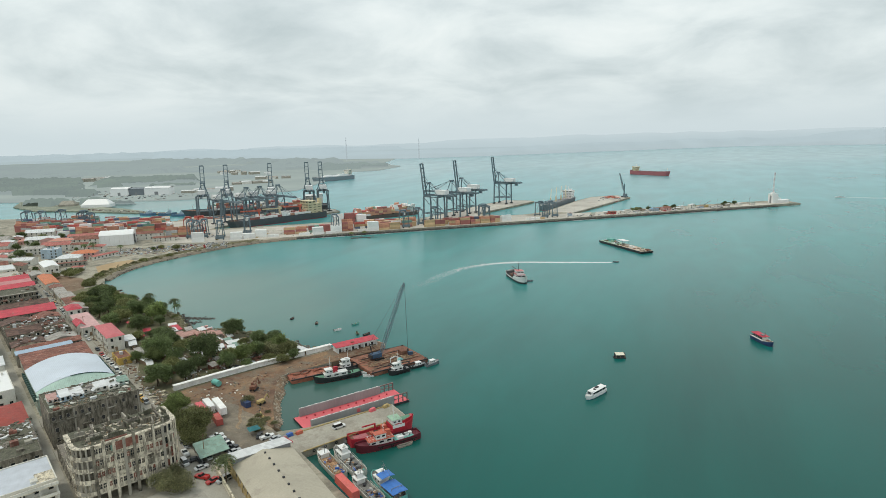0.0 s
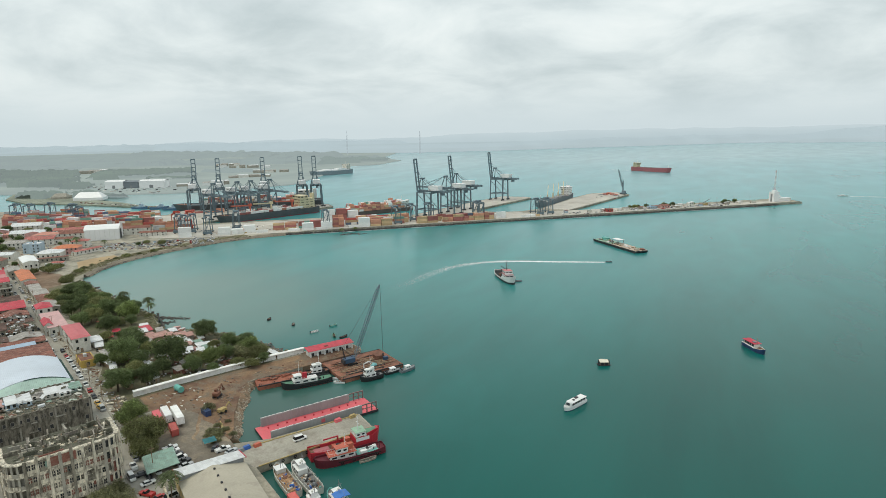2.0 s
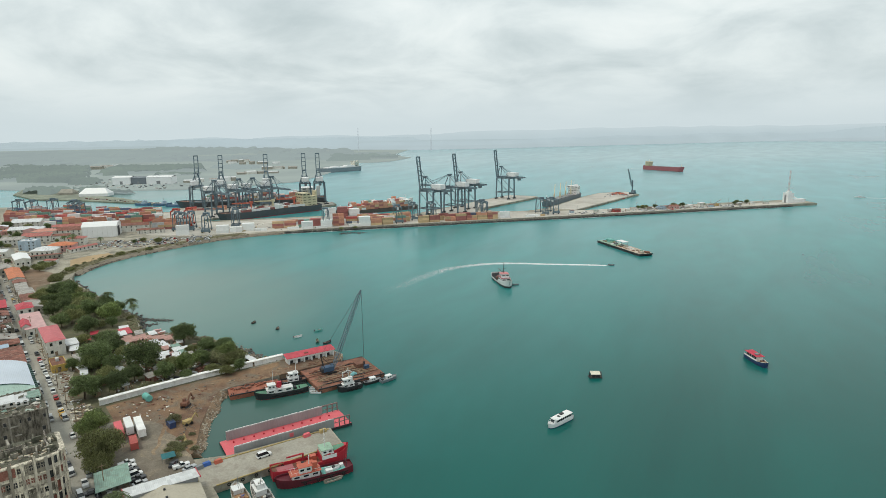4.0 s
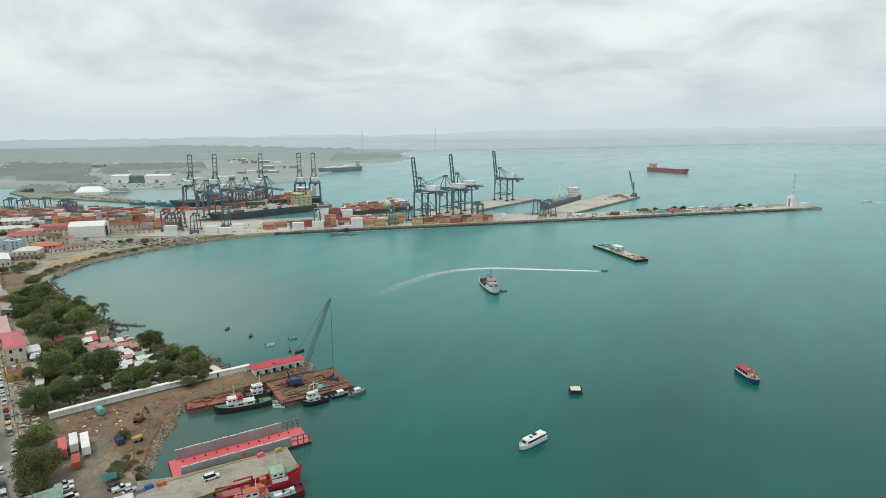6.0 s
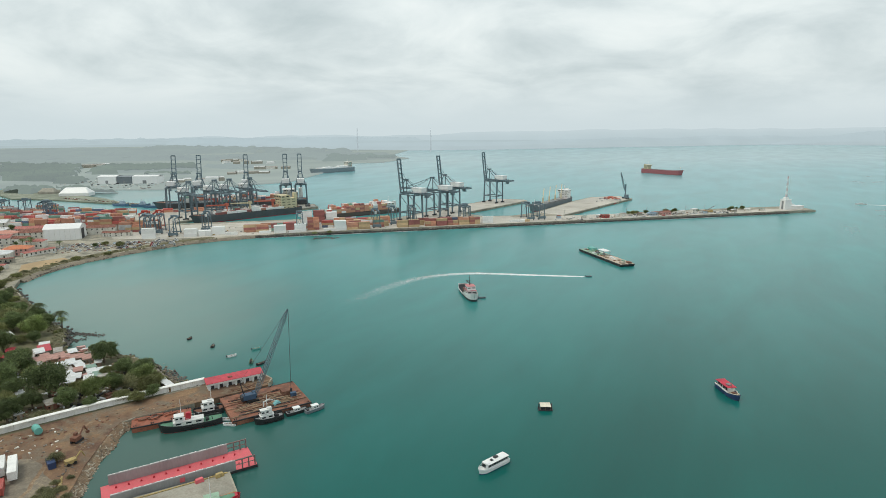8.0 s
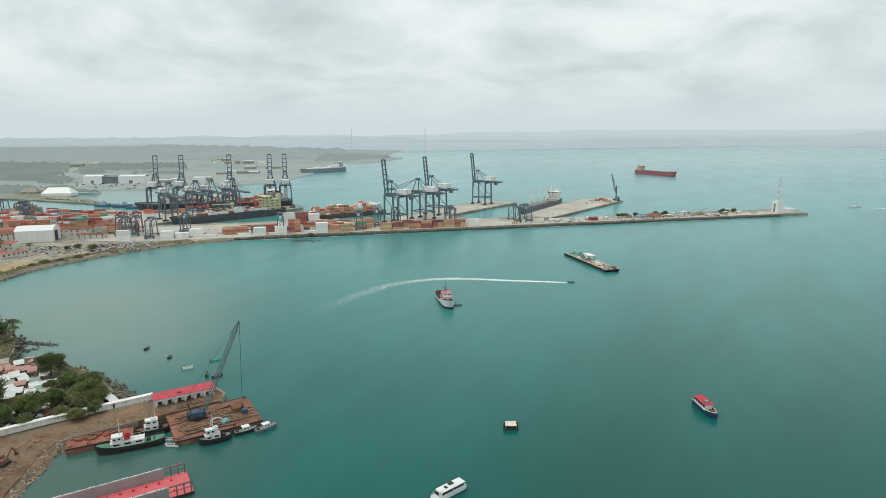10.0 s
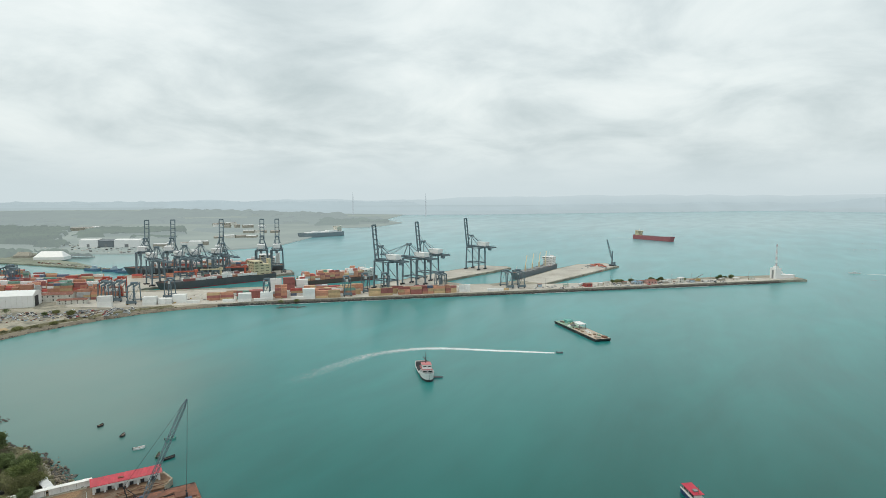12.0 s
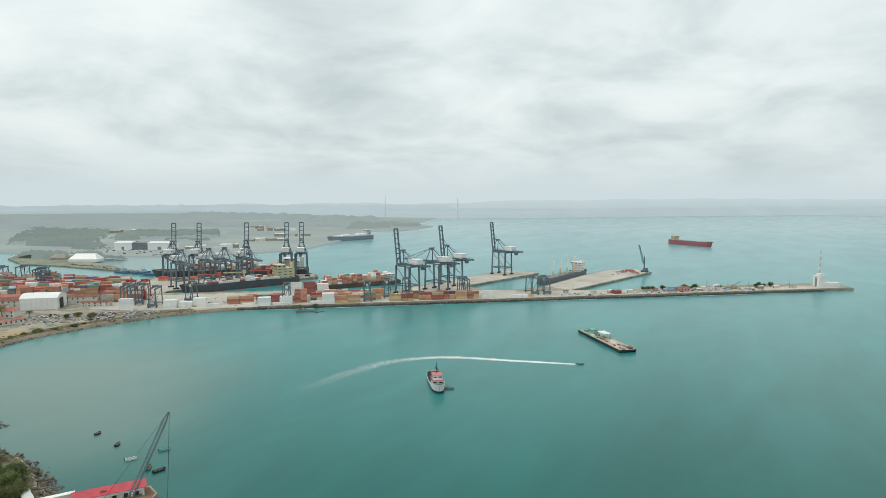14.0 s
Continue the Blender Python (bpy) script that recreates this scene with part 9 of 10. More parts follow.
part("roof", Geo().loft([[(x, -0.4, 6.6), (x, 8.4, 4.7), (x, 8.4, 4.85), (x, -0.4, 6.75)] for x in (-0.4, 19.9)]), PALE_ROOF, root, "pale sheet roof")
part("upper_wall", Geo().loft([[(0.2, y0, 5), (19.3, y0, 5), (19.3, y0, 6.6), (0.2, y0, 6.6)] for y0 in (-0.1, 0.1)]), STEEL, root)
for x in (-0.45, 19.9):
    part("red_trim", Geo().loft([[(x, -0.5, 6.4), (x, 8.5, 4.5), (x, 8.5, 5.0), (x, -0.5, 6.9)], [(x + 0.25, -0.5, 6.4), (x + 0.25, 8.5, 4.5), (x + 0.25, 8.5, 5.0), (x + 0.25, -0.5, 6.9)]]), RED_ROOF, root, "red gable trim")
root = thing("carport", dock_pose(-33.2, -6.4, LAND), "open carport with a pale green sheet roof", "shelter")
part("roof", Geo().loft([[(-0.2, y, 3.2), (9.4, y, 3.9), (9.4, y, 4.02), (-0.2, y, 3.32)] for y in (-0.2, 12.2)]), TEAL_ROOF, root)
for x in (0.3, 8.9):
    for y in (0.3, 6, 11.7):
        part("post", Geo().beam((x, y, 0), (x, y, 3.2 + 0.072 * x), 0.2), STEEL, root)
# yard wall with red coping
root = thing("boundary_wall", dock_pose(-30, -12, LAND, 0), "low cream boundary wall beside the street", "wall")
part("wall", Geo().box(0, 0.3, -34, 0, 0, 2.2), P_CREAM, root)
part("coping", Geo().box(-0.1, 0.4, -34, 0, 2.2, 2.35), P_CREAM, root)

# ---- trees ----


def leaf_crown(seed, R, H, lobes, leaves, size):
    """Crown of many small leaf blades over several uneven lobes carried by the limbs."""
    r = random.Random(seed)
    g = Geo()
    v, f = [], []
    base = [(0.0, 0.0, H * 0.74, R * 0.5)]
    for c in range(lobes):
        th = 2 * math.pi * c / lobes + r.uniform(-0.35, 0.35)
        rad = R * r.uniform(0.3, 0.8)
        base.append((rad * math.cos(th), rad * math.sin(th), H * r.uniform(0.36, 0.74), R * r.uniform(0.24, 0.48)))
    for cx, cy, cz, cr in base:
        for k in range(int(leaves * (cr / R) ** 2 * 6)):
            d = Vector((r.gauss(0, 1), r.gauss(0, 1), r.gauss(0, 1) + 0.25)).normalized()
            lump = 1 + 0.45 * noise.noise(d * 2.3 + Vector((cx, cy, seed)))
            p = Vector((cx, cy, cz)) + Vector((d.x, d.y, d.z * 0.82)) * cr * lump * (r.uniform(0.8, 1.12) if r.random() < 0.5 else r.uniform(0.45, 1.3))
            n = (d + 0.75 * Vector((r.gauss(0, 1), r.gauss(0, 1), r.gauss(0, 1)))).normalized()
            a = n.cross(Vector((r.gauss(0, 1), r.gauss(0, 1), r.gauss(0, 1)))).normalized()
            b = n.cross(a)
            s = size * r.uniform(0.6, 1.35)
            o = len(v)
            v += [tuple(p + a * s), tuple(p + b * s * 0.6), tuple(p - a * s), tuple(p - b * s * 0.6)]
            f.append((o, o + 1, o + 2, o + 3))
    return g.add(v, f)


def quick_mesh(name, g, mat):
    me = bpy.data.meshes.new(name)
    me.from_pydata(g.v, [], g.f)
    me.materials.append(mat)
    return me


def tree_proto(seed, R, H, mat, lobes=8, leaves=760):
    r = random.Random(seed)
    trunk = Geo()
    fork = H * 0.32
    trunk.cyl((0, 0, -0.2), (0.1, 0, fork), 0.045 * H, 0.032 * H, n=8)
    for k in range(6):
        a = k * 1.05 + r.uniform(-0.3, 0.3)
        d = R * r.uniform(0.45, 0.75)
        mid = (d * 0.45 * math.cos(a), d * 0.45 * math.sin(a), fork + (H * 0.62 - fork) * 0.6)
        trunk.cyl((0.05, 0, fork * 0.9), mid, 0.022 * H, 0.016 * H, n=6)
        trunk.cyl(mid, (d * math.cos(a), d * math.sin(a), H * r.uniform(0.62, 0.8)), 0.016 * H, 0.006 * H, n=5)
    return trunk.mesh("trunk", BARK), quick_mesh("crown", leaf_crown(seed, R, H, lobes, leaves, 0.26), mat)


PROTO = [tree_proto(1, 5.6, 9.8, LEAF_MATS[0], 13, 900), tree_proto(2, 6.0, 8.6, LEAF_MATS[1], 14, 800), tree_proto(3, 5.2, 9.0, LEAF_MATS[2], 12, 800), tree_proto(4, 6.2, 10.4, LEAF_MATS[0], 16, 900), tree_proto(5, 5.0, 7.0, LEAF_MATS[3], 12, 330)]
TREE_WORDS = ["broad dark green tree with a dense uneven crown", "broad olive-green tree with a spreading crown", "bright green tree with a rounded uneven crown", "dark green spreading tree with a wide crown", "dry grey-brown tree with a thin crown"]
trng = random.Random(40)


def tree(x, y, kind, scale=1.0, z=LAND):
    root = thing("tree", Matrix.Translation((x, y, z)) @ Matrix.Rotation(trng.uniform(0, 6.28), 4, "Z"), TREE_WORDS[kind], "tree")
    tr, cr = PROTO[kind]
    s = scale * trng.uniform(0.92, 1.08)
    for nm, me in (("trunk", tr), ("crown", cr)):
        part(nm, me, None, root, "", Matrix.Diagonal((s, s, s * trng.uniform(0.9, 1.1), 1)))


WOOD_TREES = [(287, -20, 1, 0.8), (294, -30, 0, 0.95), (292, -38, 3, 0.9), (281, -34, 0, 0.9), (269, -41, 2, 0.9), (262, -32, 0, 0.85), (256, -45, 0, 0.85), (246, -40, 1, 1.0), (241, -52, 0, 0.85), (243, -23, 0, 0.95), (252, -30, 3, 0.75), (227, -40, 0, 1.0), (219, -30, 1, 0.95), (214, -24, 3, 0.75), (222, -47, 0, 0.85), (208, -49, 2, 1.2), (226, -56, 0, 0.75), (195, -47, 0, 0.6), (187, -33, 3, 1.0), (233, -32, 0, 0.8), (234, -47, 3, 0.8), (301, -25, 1, 0.75), (304, -35, 0, 0.75), (276, -25, 3, 0.75), (263, -22, 1, 0.7), (272, -32, 0, 0.8), (284, -27, 2, 0.65), (237, -37, 2, 0.7), (199, -41, 1, 0.55)]
NEAR_TREES = [(146, -38, 0, 1.15), (132, -29, 3, 1.1), (134, -41, 1, 0.75), (126, -25, 2, 0.85), (134, -18, 0, 0.6), (153, -30, 4, 0.8), (158, -38, 3, 0.8), (119, -33, 0, 0.75), (93, -17, 0, 1.05), (91, -29, 0, 0.95), (108, -45, 3, 1.25), (99, -38, 0, 0.85), (95, -60, 2, 1.0), (92, -49, 0, 0.85), (86, -40, 4, 0.55), (104, -56, 1, 0.65), (84, -57, 0, 0.55), (111, -29, 1, 0.65), (102, -24, 2, 0.6), (138, -71, 0, 1.05), (112, -76, 0, 0.85), (97, -75, 4, 1.0), (98, -81, 2, 0.9), (87, -81, 1, 0.75), (108, -83, 3, 0.7), (92, -84, 1, 0.6), (80, -80, 0, 0.55), (78, -73, 1, 0.5), (99, -68, 0, 0.75), (105, -79, 0, 0.75), (90, -77, 4, 0.7), (118, -69, 1, 0.5), (84, -69, 1, 0.55), (168, -36, 0, 0.6), (175, -29, 1, 0.55), (142, -31, 1, 0.7)]
for a, b, k, s in WOOD_TREES + NEAR_TREES:
    tree(*TOWN(a, b), k, 1.03 * s)
for a, b, k, s in ((58, -15, 2, 0.95), (63, -17, 0, 0.6), (-3, 7, 4, 1.0), (-6, 3, 4, 0.8), (2, 3, 4, 0.8)):
    tree(*TOWN(a, b), k, s)
for a, b, k, s in ((-29.5, 19, 1, 1.08), (-33, 26, 2, 0.8), (-31.5, 13, 1, 0.75), (-34, 40, 2, 0.75), (-6, 34, 4, 0.5)):
    tree(*DOCK(a, b), k, s)
for a, b in ((420, -36), (414, -43), (410, -30), (455, -14), (470, -2), (500, -16), (530, 24), (545, -20), (556, 30), (575, 0), (600, 36), (500, 24), (485, 56), (530, 54)):
    tree(*TOWN(a, b), trng.choice((0, 1, 3)), 0.5)
for s, d, k in ((446, 28, 0.4), (452, 26, 0.62), (459, 30, 0.45), (470, 27, 0.5), (500, 30, 0.62), (507, 27, 0.4), (514, 30, 0.55), (546, 28, 0.35), (592, 26, 0.45), (598, 28, 0.6), (606, 30, 0.4), (612, 26, 0.5)):
    tree(*MOLE(s, d), trng.choice((1, 3, 0)), k)
def bush(x, y, s, kind=1):
    single("bush", PROTO[kind][1], None, Matrix.Translation((x, y, LAND - 1.6 * s)) @ Matrix.Diagonal((s, s, 0.75 * s, 1)), "low olive-brown shrub by the shore", "bush", "shrubs by the bay shore")


for x, y, s, k in ((-440, 290, 0.7, 1), (-447, 299, 0.5, 4), (-454, 309, 0.6, 1), (-463, 320, 0.5, 4), (-467, 330, 0.4, 4), (-470, 346, 0.4, 4), (-471, 356, 0.5, 4), (-471, 366, 0.6, 1), (-469, 378, 0.5, 4), (-467, 392, 0.5, 1), (-470, 402, 0.4, 4), (-432, 284, 0.8, 1), (-300, 244, 0.35, 1), (-322, 249, 0.5, 0), (-342, 254, 0.6, 1), (-366, 262, 0.7, 0), (-388, 270, 0.6, 1), (-408, 278, 0.7, 0)):
    bush(x, y, s, k)
for x, y in ((-365.9, 552.1), (-356.0, 564.1)):
    bush(x, y, 0.45, 1)
for a, b, s in ((-8, 12, 0.42), (-4.5, 15, 0.34), (-9, 17, 0.36), (-6, 20, 0.3), (-3, 10, 0.3), (-11, 14, 0.28), (-2, 21, 0.24)):
    bush(*DOCK(a, b), s, 4)
for s, d in ((-140, -28), (-118, -30), (-134, -18), (-216, 2), (-226, 30)):
    tree(*MOLE(s, d), trng.choice((0, 1)), trng.uniform(0.35, 0.6))


far_rng = random.Random(77)
for s_, d_ in FAR_YARD_TREES:
    tree(*MOLE(s_, d_), far_rng.choice((0, 1, 3)), far_rng.uniform(0.45, 0.85))
for a, b in ((400, -32), (408, -38), (404, -22)):
    tree(*TOWN(a, b), 1, 0.6)


def palm_proto(H, n, seed):
    r = random.Random(seed)
    t = Geo()
    pts = [(0.04 * H * math.sin(k * 0.5) * k / 6, 0, H * k / 6) for k in range(7)]
    for p, q in zip(pts, pts[1:]):
        t.cyl(p, q, 0.22, 0.19, n=7)
    top = Vector(pts[-1])
    fr = Geo()
    for k in range(n):
        a = 2 * math.pi * k / n + r.uniform(-0.15, 0.15)
        rise = r.uniform(-0.1, 0.9)
        L = r.uniform(3.4, 4.6)
        d = Vector((math.cos(a), math.sin(a), 0))
        s = Vector((-d.y, d.x, 0))
        rib = [top + d * L * u + Vector((0, 0, rise * L * u * 0.6 - 1.6 * u * u * L * 0.55)) for u in (0, 0.2, 0.4, 0.6, 0.8, 1.0)]
        for i in range(5):
            p, q = rib[i], rib[i + 1]
            for side in (-1, 1):
                for j in range(3):
                    o = p.lerp(q, j / 3)
                    e = p.lerp(q, j / 3 + 0.3)
                    w = 1.05 * (1 - 0.12 * i)
                    tip = o + s * side * w + d * 0.35 - Vector((0, 0, 0.3))
                    fr.add([o, e, tip], [(0, 1, 2)])
    return t.mesh("trunk", BARK), quick_mesh("fronds", fr, LEAF_MATS[0])


PALM = palm_proto(9.5, 30, 3)
for x, y, s in ((*TOWN(215, -62), 1.0), (*TOWN(210, -62), 0.75), (*TOWN(243, -54), 1.0), (*DOCK(-28.8, -20.5), 0.95), (*MOLE(-196, -18), 1.1), (*MOLE(-205, -12), 0.9), (*MOLE(-170, -26), 0.8)):
    root = thing("palm_tree", pose(x, y, LAND), "tall palm with drooping green fronds", "palm tree", "palm trees")
    for nm, me in (("trunk", PALM[0]), ("fronds", PALM[1])):
        part(nm, me, None, root, "", Matrix.Diagonal((s, s, s, 1)))

# ---- vehicles ----


def car_proto(mat, label, kind="car"):
    root = thing({"car": "car", "pickup": "pickup_truck", "van": "van"}[kind], pose(0, 0, -50), label, "car" if kind == "car" else kind)
    L, W = {"car": (4.4, 1.75), "pickup": (5.2, 1.85), "van": (4.9, 1.9)}[kind]
    body = Geo()
    sec = [(-W / 2, 0.3), (-W / 2, 0.75), (-W / 2 + 0.08, 0.92), (W / 2 - 0.08, 0.92), (W / 2, 0.75), (W / 2, 0.3)]
    body.loft([[(x, y * k, z) for y, z in sec] for x, k in ((-L / 2, 0.9), (-L / 2 + 0.25, 1.0), (L / 2 - 0.5, 1.0), (L / 2, 0.85))])
    x0, x1, top = {"car": (-1.5, 0.9, 1.45), "pickup": (-0.5, 1.2, 1.7), "van": (-2.3, 1.5, 1.95)}[kind]
    if kind == "pickup":
        body.box(-L / 2 + 0.1, -L / 2 + 0.2, -W / 2 + 0.05, W / 2 - 0.05, 0.9, 1.2).box(-L / 2 + 0.1, -0.5, -W / 2 + 0.02, -W / 2 + 0.1, 0.9, 1.2).box(-L / 2 + 0.1, -0.5, W / 2 - 0.1, W / 2 - 0.02, 0.9, 1.2)
    part("body", body, mat, root)
    w = W / 2 - 0.08
    part("cabin_glass", Geo().loft([[(x0, -w, 0.92), (x1, -w, 0.92), (x1, w, 0.92), (x0, w, 0.92)], [(x0 + 0.35, -w + 0.18, top - 0.06), (x1 - 0.55, -w + 0.18, top - 0.06), (x1 - 0.55, w - 0.18, top - 0.06), (x0 + 0.35, w - 0.18, top - 0.06)]]), GLASS, root)
    part("roof", Geo().box(x0 + 0.33, x1 - 0.53, -w + 0.16, w - 0.16, top - 0.06, top), mat, root)
    for x in (-L / 2 + 0.85, L / 2 - 0.9):
        for y in (-W / 2 + 0.1, W / 2 - 0.1):
            part("wheel", Geo().cyl((x, y - 0.11, 0.33), (x, y + 0.11, 0.33), 0.33, n=10), RUBBER, root)
    return root


CAR_PAINT = {"white": (0.72, 0.72, 0.71), "silver": (0.42, 0.43, 0.44), "dark grey": (0.05, 0.05, 0.055), "red": (0.45, 0.03, 0.025), "yellow": (0.62, 0.36, 0.03), "blue": (0.04, 0.09, 0.2)}
CARS = {}
for cname, rgb in CAR_PAINT.items():
    cm = paint("car_paint_" + cname.replace(" ", "_"), rgb, 0.3, var=0.04, bump=0)
    CARS[cname] = car_proto(cm, cname + " saloon car parked on dusty ground")
    if cname in ("white", "silver", "dark grey", "red"):
        CARS[cname + " pickup"] = car_proto(cm, cname + " pickup truck parked on dusty ground", "pickup")
    if cname in ("white", "silver"):
        CARS[cname + " van"] = car_proto(cm, cname + " van parked on dusty ground", "van")
PARKED = [k for k in CARS for _ in range({"white": 5, "silver": 5, "white pickup": 4, "white van": 3, "dark grey": 3, "silver van": 3}.get(k, 1))]
crng = random.Random(12)
used = set()


def car(kind, x, y, z, heading):
    m = pose(x, y, z, 0, 0, heading)
    if kind not in used:
        used.add(kind)
        CARS[kind].matrix_basis = m
        return
    copy_thing(CARS[kind], m)


for i in range(46):
    a = 8 + i * 8.6 + crng.uniform(-2.5, 2.5)
    if crng.random() < 0.68:
        car(crng.choice(PARKED), *TOWN(a, -7.4), LAND + 0.055, TA + crng.choice((0, 180)) + crng.uniform(-2, 2))
    if crng.random() < 0.5:
        car(crng.choice(PARKED), *TOWN(a + 3, -2.9), LAND + 0.055, TA + crng.choice((0, 180)))
for a, b in ((84, -7.2), (79, -7.0)):
    car("yellow", *TOWN(a, b), LAND + 0.055, TA + 185)
for k, (a, b, h) in {"white": (9, -10.6, 0), "white pickup": (5, 7.0, 265), "white van": (2, -12, 20), "silver": (14, -10.6, 0), "dark grey": (19, -10.6, 5), "red": (-8, -6, 100), "red pickup": (-3, -4.2, 30), "silver van": (-10, -9, 100)}.items():
    car(k, *TOWN(a, b), LAND + 0.055, TA + h)
for i, k in enumerate(("white pickup", "white", "dark grey", "white van", "dark grey pickup", "silver")):
    car(k, *DOCK(-24 + i * 0.5, 12 - i * 3.0), LAND + 0.04, DA + 12)
for k, (a, b, h) in {"silver": (-7, -2.5, 20), "white pickup": (-9, 0.5, 10), "dark grey": (-11, 3, 60), "white van": (15.5, -8.0, 4)}.items():
    car(k, *DOCK(a, b), LAND + 0.05, DA + h)
FAR_CARS = []
for cname in ("white", "silver", "white", "dark grey", "silver", "white", "silver", "red"):
    cm = bpy.data.materials["car_paint_" + cname.replace(" ", "_")]
    fb = Geo()
    sec = [(-0.87, 0.3), (-0.87, 0.75), (-0.8, 0.92), (0.8, 0.92), (0.87, 0.75), (0.87, 0.3)]
    fb.loft([[(x, y * k, z) for y, z in sec] for x, k in ((-2.2, 0.9), (-1.95, 1.0), (1.7, 1.0), (2.2, 0.85))])
    fb.box(-1.2, 0.4, -0.64, 0.64, 1.36, 1.45)
    fg = Geo().loft([[(-1.5, -0.8, 0.92), (0.9, -0.8, 0.92), (0.9, 0.8, 0.92), (-1.5, 0.8, 0.92)], [(-1.15, -0.62, 1.37), (0.35, -0.62, 1.37), (0.35, 0.62, 1.37), (-1.15, 0.62, 1.37)]])
    fw = Geo()
    for x in (-1.35, 1.3):
        fw.cyl((x, -0.86, 0.33), (x, 0.86, 0.33), 0.33, n=8)
    FAR_CARS.append((cname, fb.mesh("body", cm), fg.mesh("cabin_glass", GLASS), fw.mesh("wheels", RUBBER)))


def far_car(x, y, z, heading):
    cname, me, gl, wh = crng.choice(FAR_CARS)
    root = thing("car", pose(x, y, z, 0, 0, heading), cname + " car parked far off near the port", "car")
    for nm, m_ in (("body", me), ("cabin_glass", gl), ("wheels", wh)):
        part(nm, m_, None, root)


for i in range(70):
    s, d = crng.uniform(-175, -70), crng.uniform(-40, -4)
    if d > -50 - 0.25 * (s + 170) + 12:
        far_car(*MOLE(s, d), LAND + 0.02, 40 + crng.choice((0, 90, 88)))
for i in range(46):
    s = crng.uniform(330, 590)
    far_car(*MOLE(s, crng.uniform(6, 24)), LAND + 0.02, 40 + crng.choice((0, 90, 40)))
for i in range(60):
    far_car(*TOWN(crng.uniform(430, 600), crng.uniform(-52, 70)), LAND + 0.03, TA + crng.choice((0, 90, 180)))

for i, (x, y) in enumerate(((-173, 130), (-168.5, 127), (-164.5, 123), (-158, 121), (-152, 118), (-159, 129), (-156, 125.5), (-181, 115), (-177, 112), (-172, 106.5))):
    car(("white", "silver", "white pickup", "dark grey", "white", "white van", "silver", "white", "dark grey", "white")[i], x, y, LAND + 0.06, (148, 150, 152, 60, 66, 58, 60, 154, 156, 150)[i])

# ---- mole ----
# Mast red paled in its colour to stand for distance haze.
MAST_RED = paint("hazed_mast_red", (0.62, 0.43, 0.42), 0.7, var=0.1)
root = thing("light_tower", pose(*MOLE(668, 14), LAND, 0, 0, 40), "white signal building with a red and white lattice mast", "tower")
part("house", Geo().box(0, 9, 0, 9, 0, 13).box(-0.3, 9.3, -0.3, 9.3, 13, 13.4).box(2, 7, 2, 7, 13.4, 16), CLEAN_WHITE, root)
part("low_wing", Geo().box(9, 30, 0, 8, 0, 4).box(9, 30.4, -0.4, 8.4, 4, 4.4), CLEAN_WHITE, root)
part("balcony", Geo().box(9, 15, 0, 7, 6.4, 6.8).box(9, 13, 2, 6, 6.8, 9), CLEAN_WHITE, root)
part("grey_panel", Geo().box(-0.1, 0, 3, 6, 0, 11), STEEL, root)
for k in range(7):
    part("mast_section", lattice((5, 5, 16.0 + k * 4.0), (5, 5.001, 20.0 + k * 4.0), 2.0 - 0.12 * k, 1.9 - 0.12 * k, 3, 0.15), MAST_RED if k % 2 == 0 else CLEAN_WHITE, root)
building(0, 0, 9, 6, 3.2, paint("red_wall", (0.36, 0.06, 0.055), 0.8), "gable_x", RUST_ROOF, "small dark red house on the mole", 1, "fr", seed=401, m=pose(*MOLE(402, 12), LAND, 0, 0, 40))
building(0, 0, 10, 8, 3.4, P_BLUE, "flat", paint("bright_blue_roof", (0.08, 0.3, 0.55), 0.6), "small blue-roofed kiosk on the mole", 1, "fr", seed=402, m=pose(*MOLE(468, 14), LAND, 0, 0, 40))
building(0, 0, 12, 8, 4, P_PINK, "gable_x", RUST_ROOF, "small red-roofed hut on the mole", 1, "fr", seed=403, m=pose(*MOLE(484, 12), LAND, 0, 0, 40))
building(0, 0, 7, 5, 5.5, P_WHITE, "shed", PALE_ROOF, "tall white control hut on the mole", 2, "fr", seed=404, m=pose(*MOLE(528, 14), LAND, 0, 0, 40))
hut_rng = random.Random(90)
for i in range(14):
    s_ = 352 + i * 21 + hut_rng.uniform(-7, 7)
    hw = hut_rng.uniform(4, 9)
    building(0, 0, hw, hut_rng.uniform(3, 5), hut_rng.uniform(2.6, 3.6), hut_rng.choice([P_WHITE, P_WHITE, P_BLUE, P_GREY]), hut_rng.choice(["shed", "gable_x"]), hut_rng.choice([PALE_ROOF, PALE_ROOF, GREY_ROOF, TEAL_ROOF, RUST_ROOF]), "small white site hut on the mole", 1, "f", seed=420 + i, rise=0.5, windows=False, m=pose(*MOLE(s_, hut_rng.uniform(12, 24)), LAND, 0, 0, 40))
root = thing("mobile_crane", pose(*MOLE(556, 20), LAND, 0, 0, 20), "yellow mobile crane with grey raised jib on the mole", "crane")
part("chassis", Geo().box(-5, 5, -1.4, 1.4, 0.6, 2.4), CURB_YELLOW, root)
part("cab", Geo().box(2, 5, -1.4, 1.4, 2.4, 3.6), CURB_YELLOW, root)
part("jib", Geo().beam((-2, 0, 3), (8, 0, 9), 0.6), STEEL, root)
for x in (-3.5, -1.5, 2.5, 4):
    part("wheel", Geo().cyl((x, -1.4, 0.6), (x, 1.4, 0.6), 0.6, n=10), RUBBER, root)
root = thing("harbour_crane", pose(-124, 1003, LAND + 0.02, 0, 0, 150), "tall dark harbour mobile crane on the pier end", "crane")
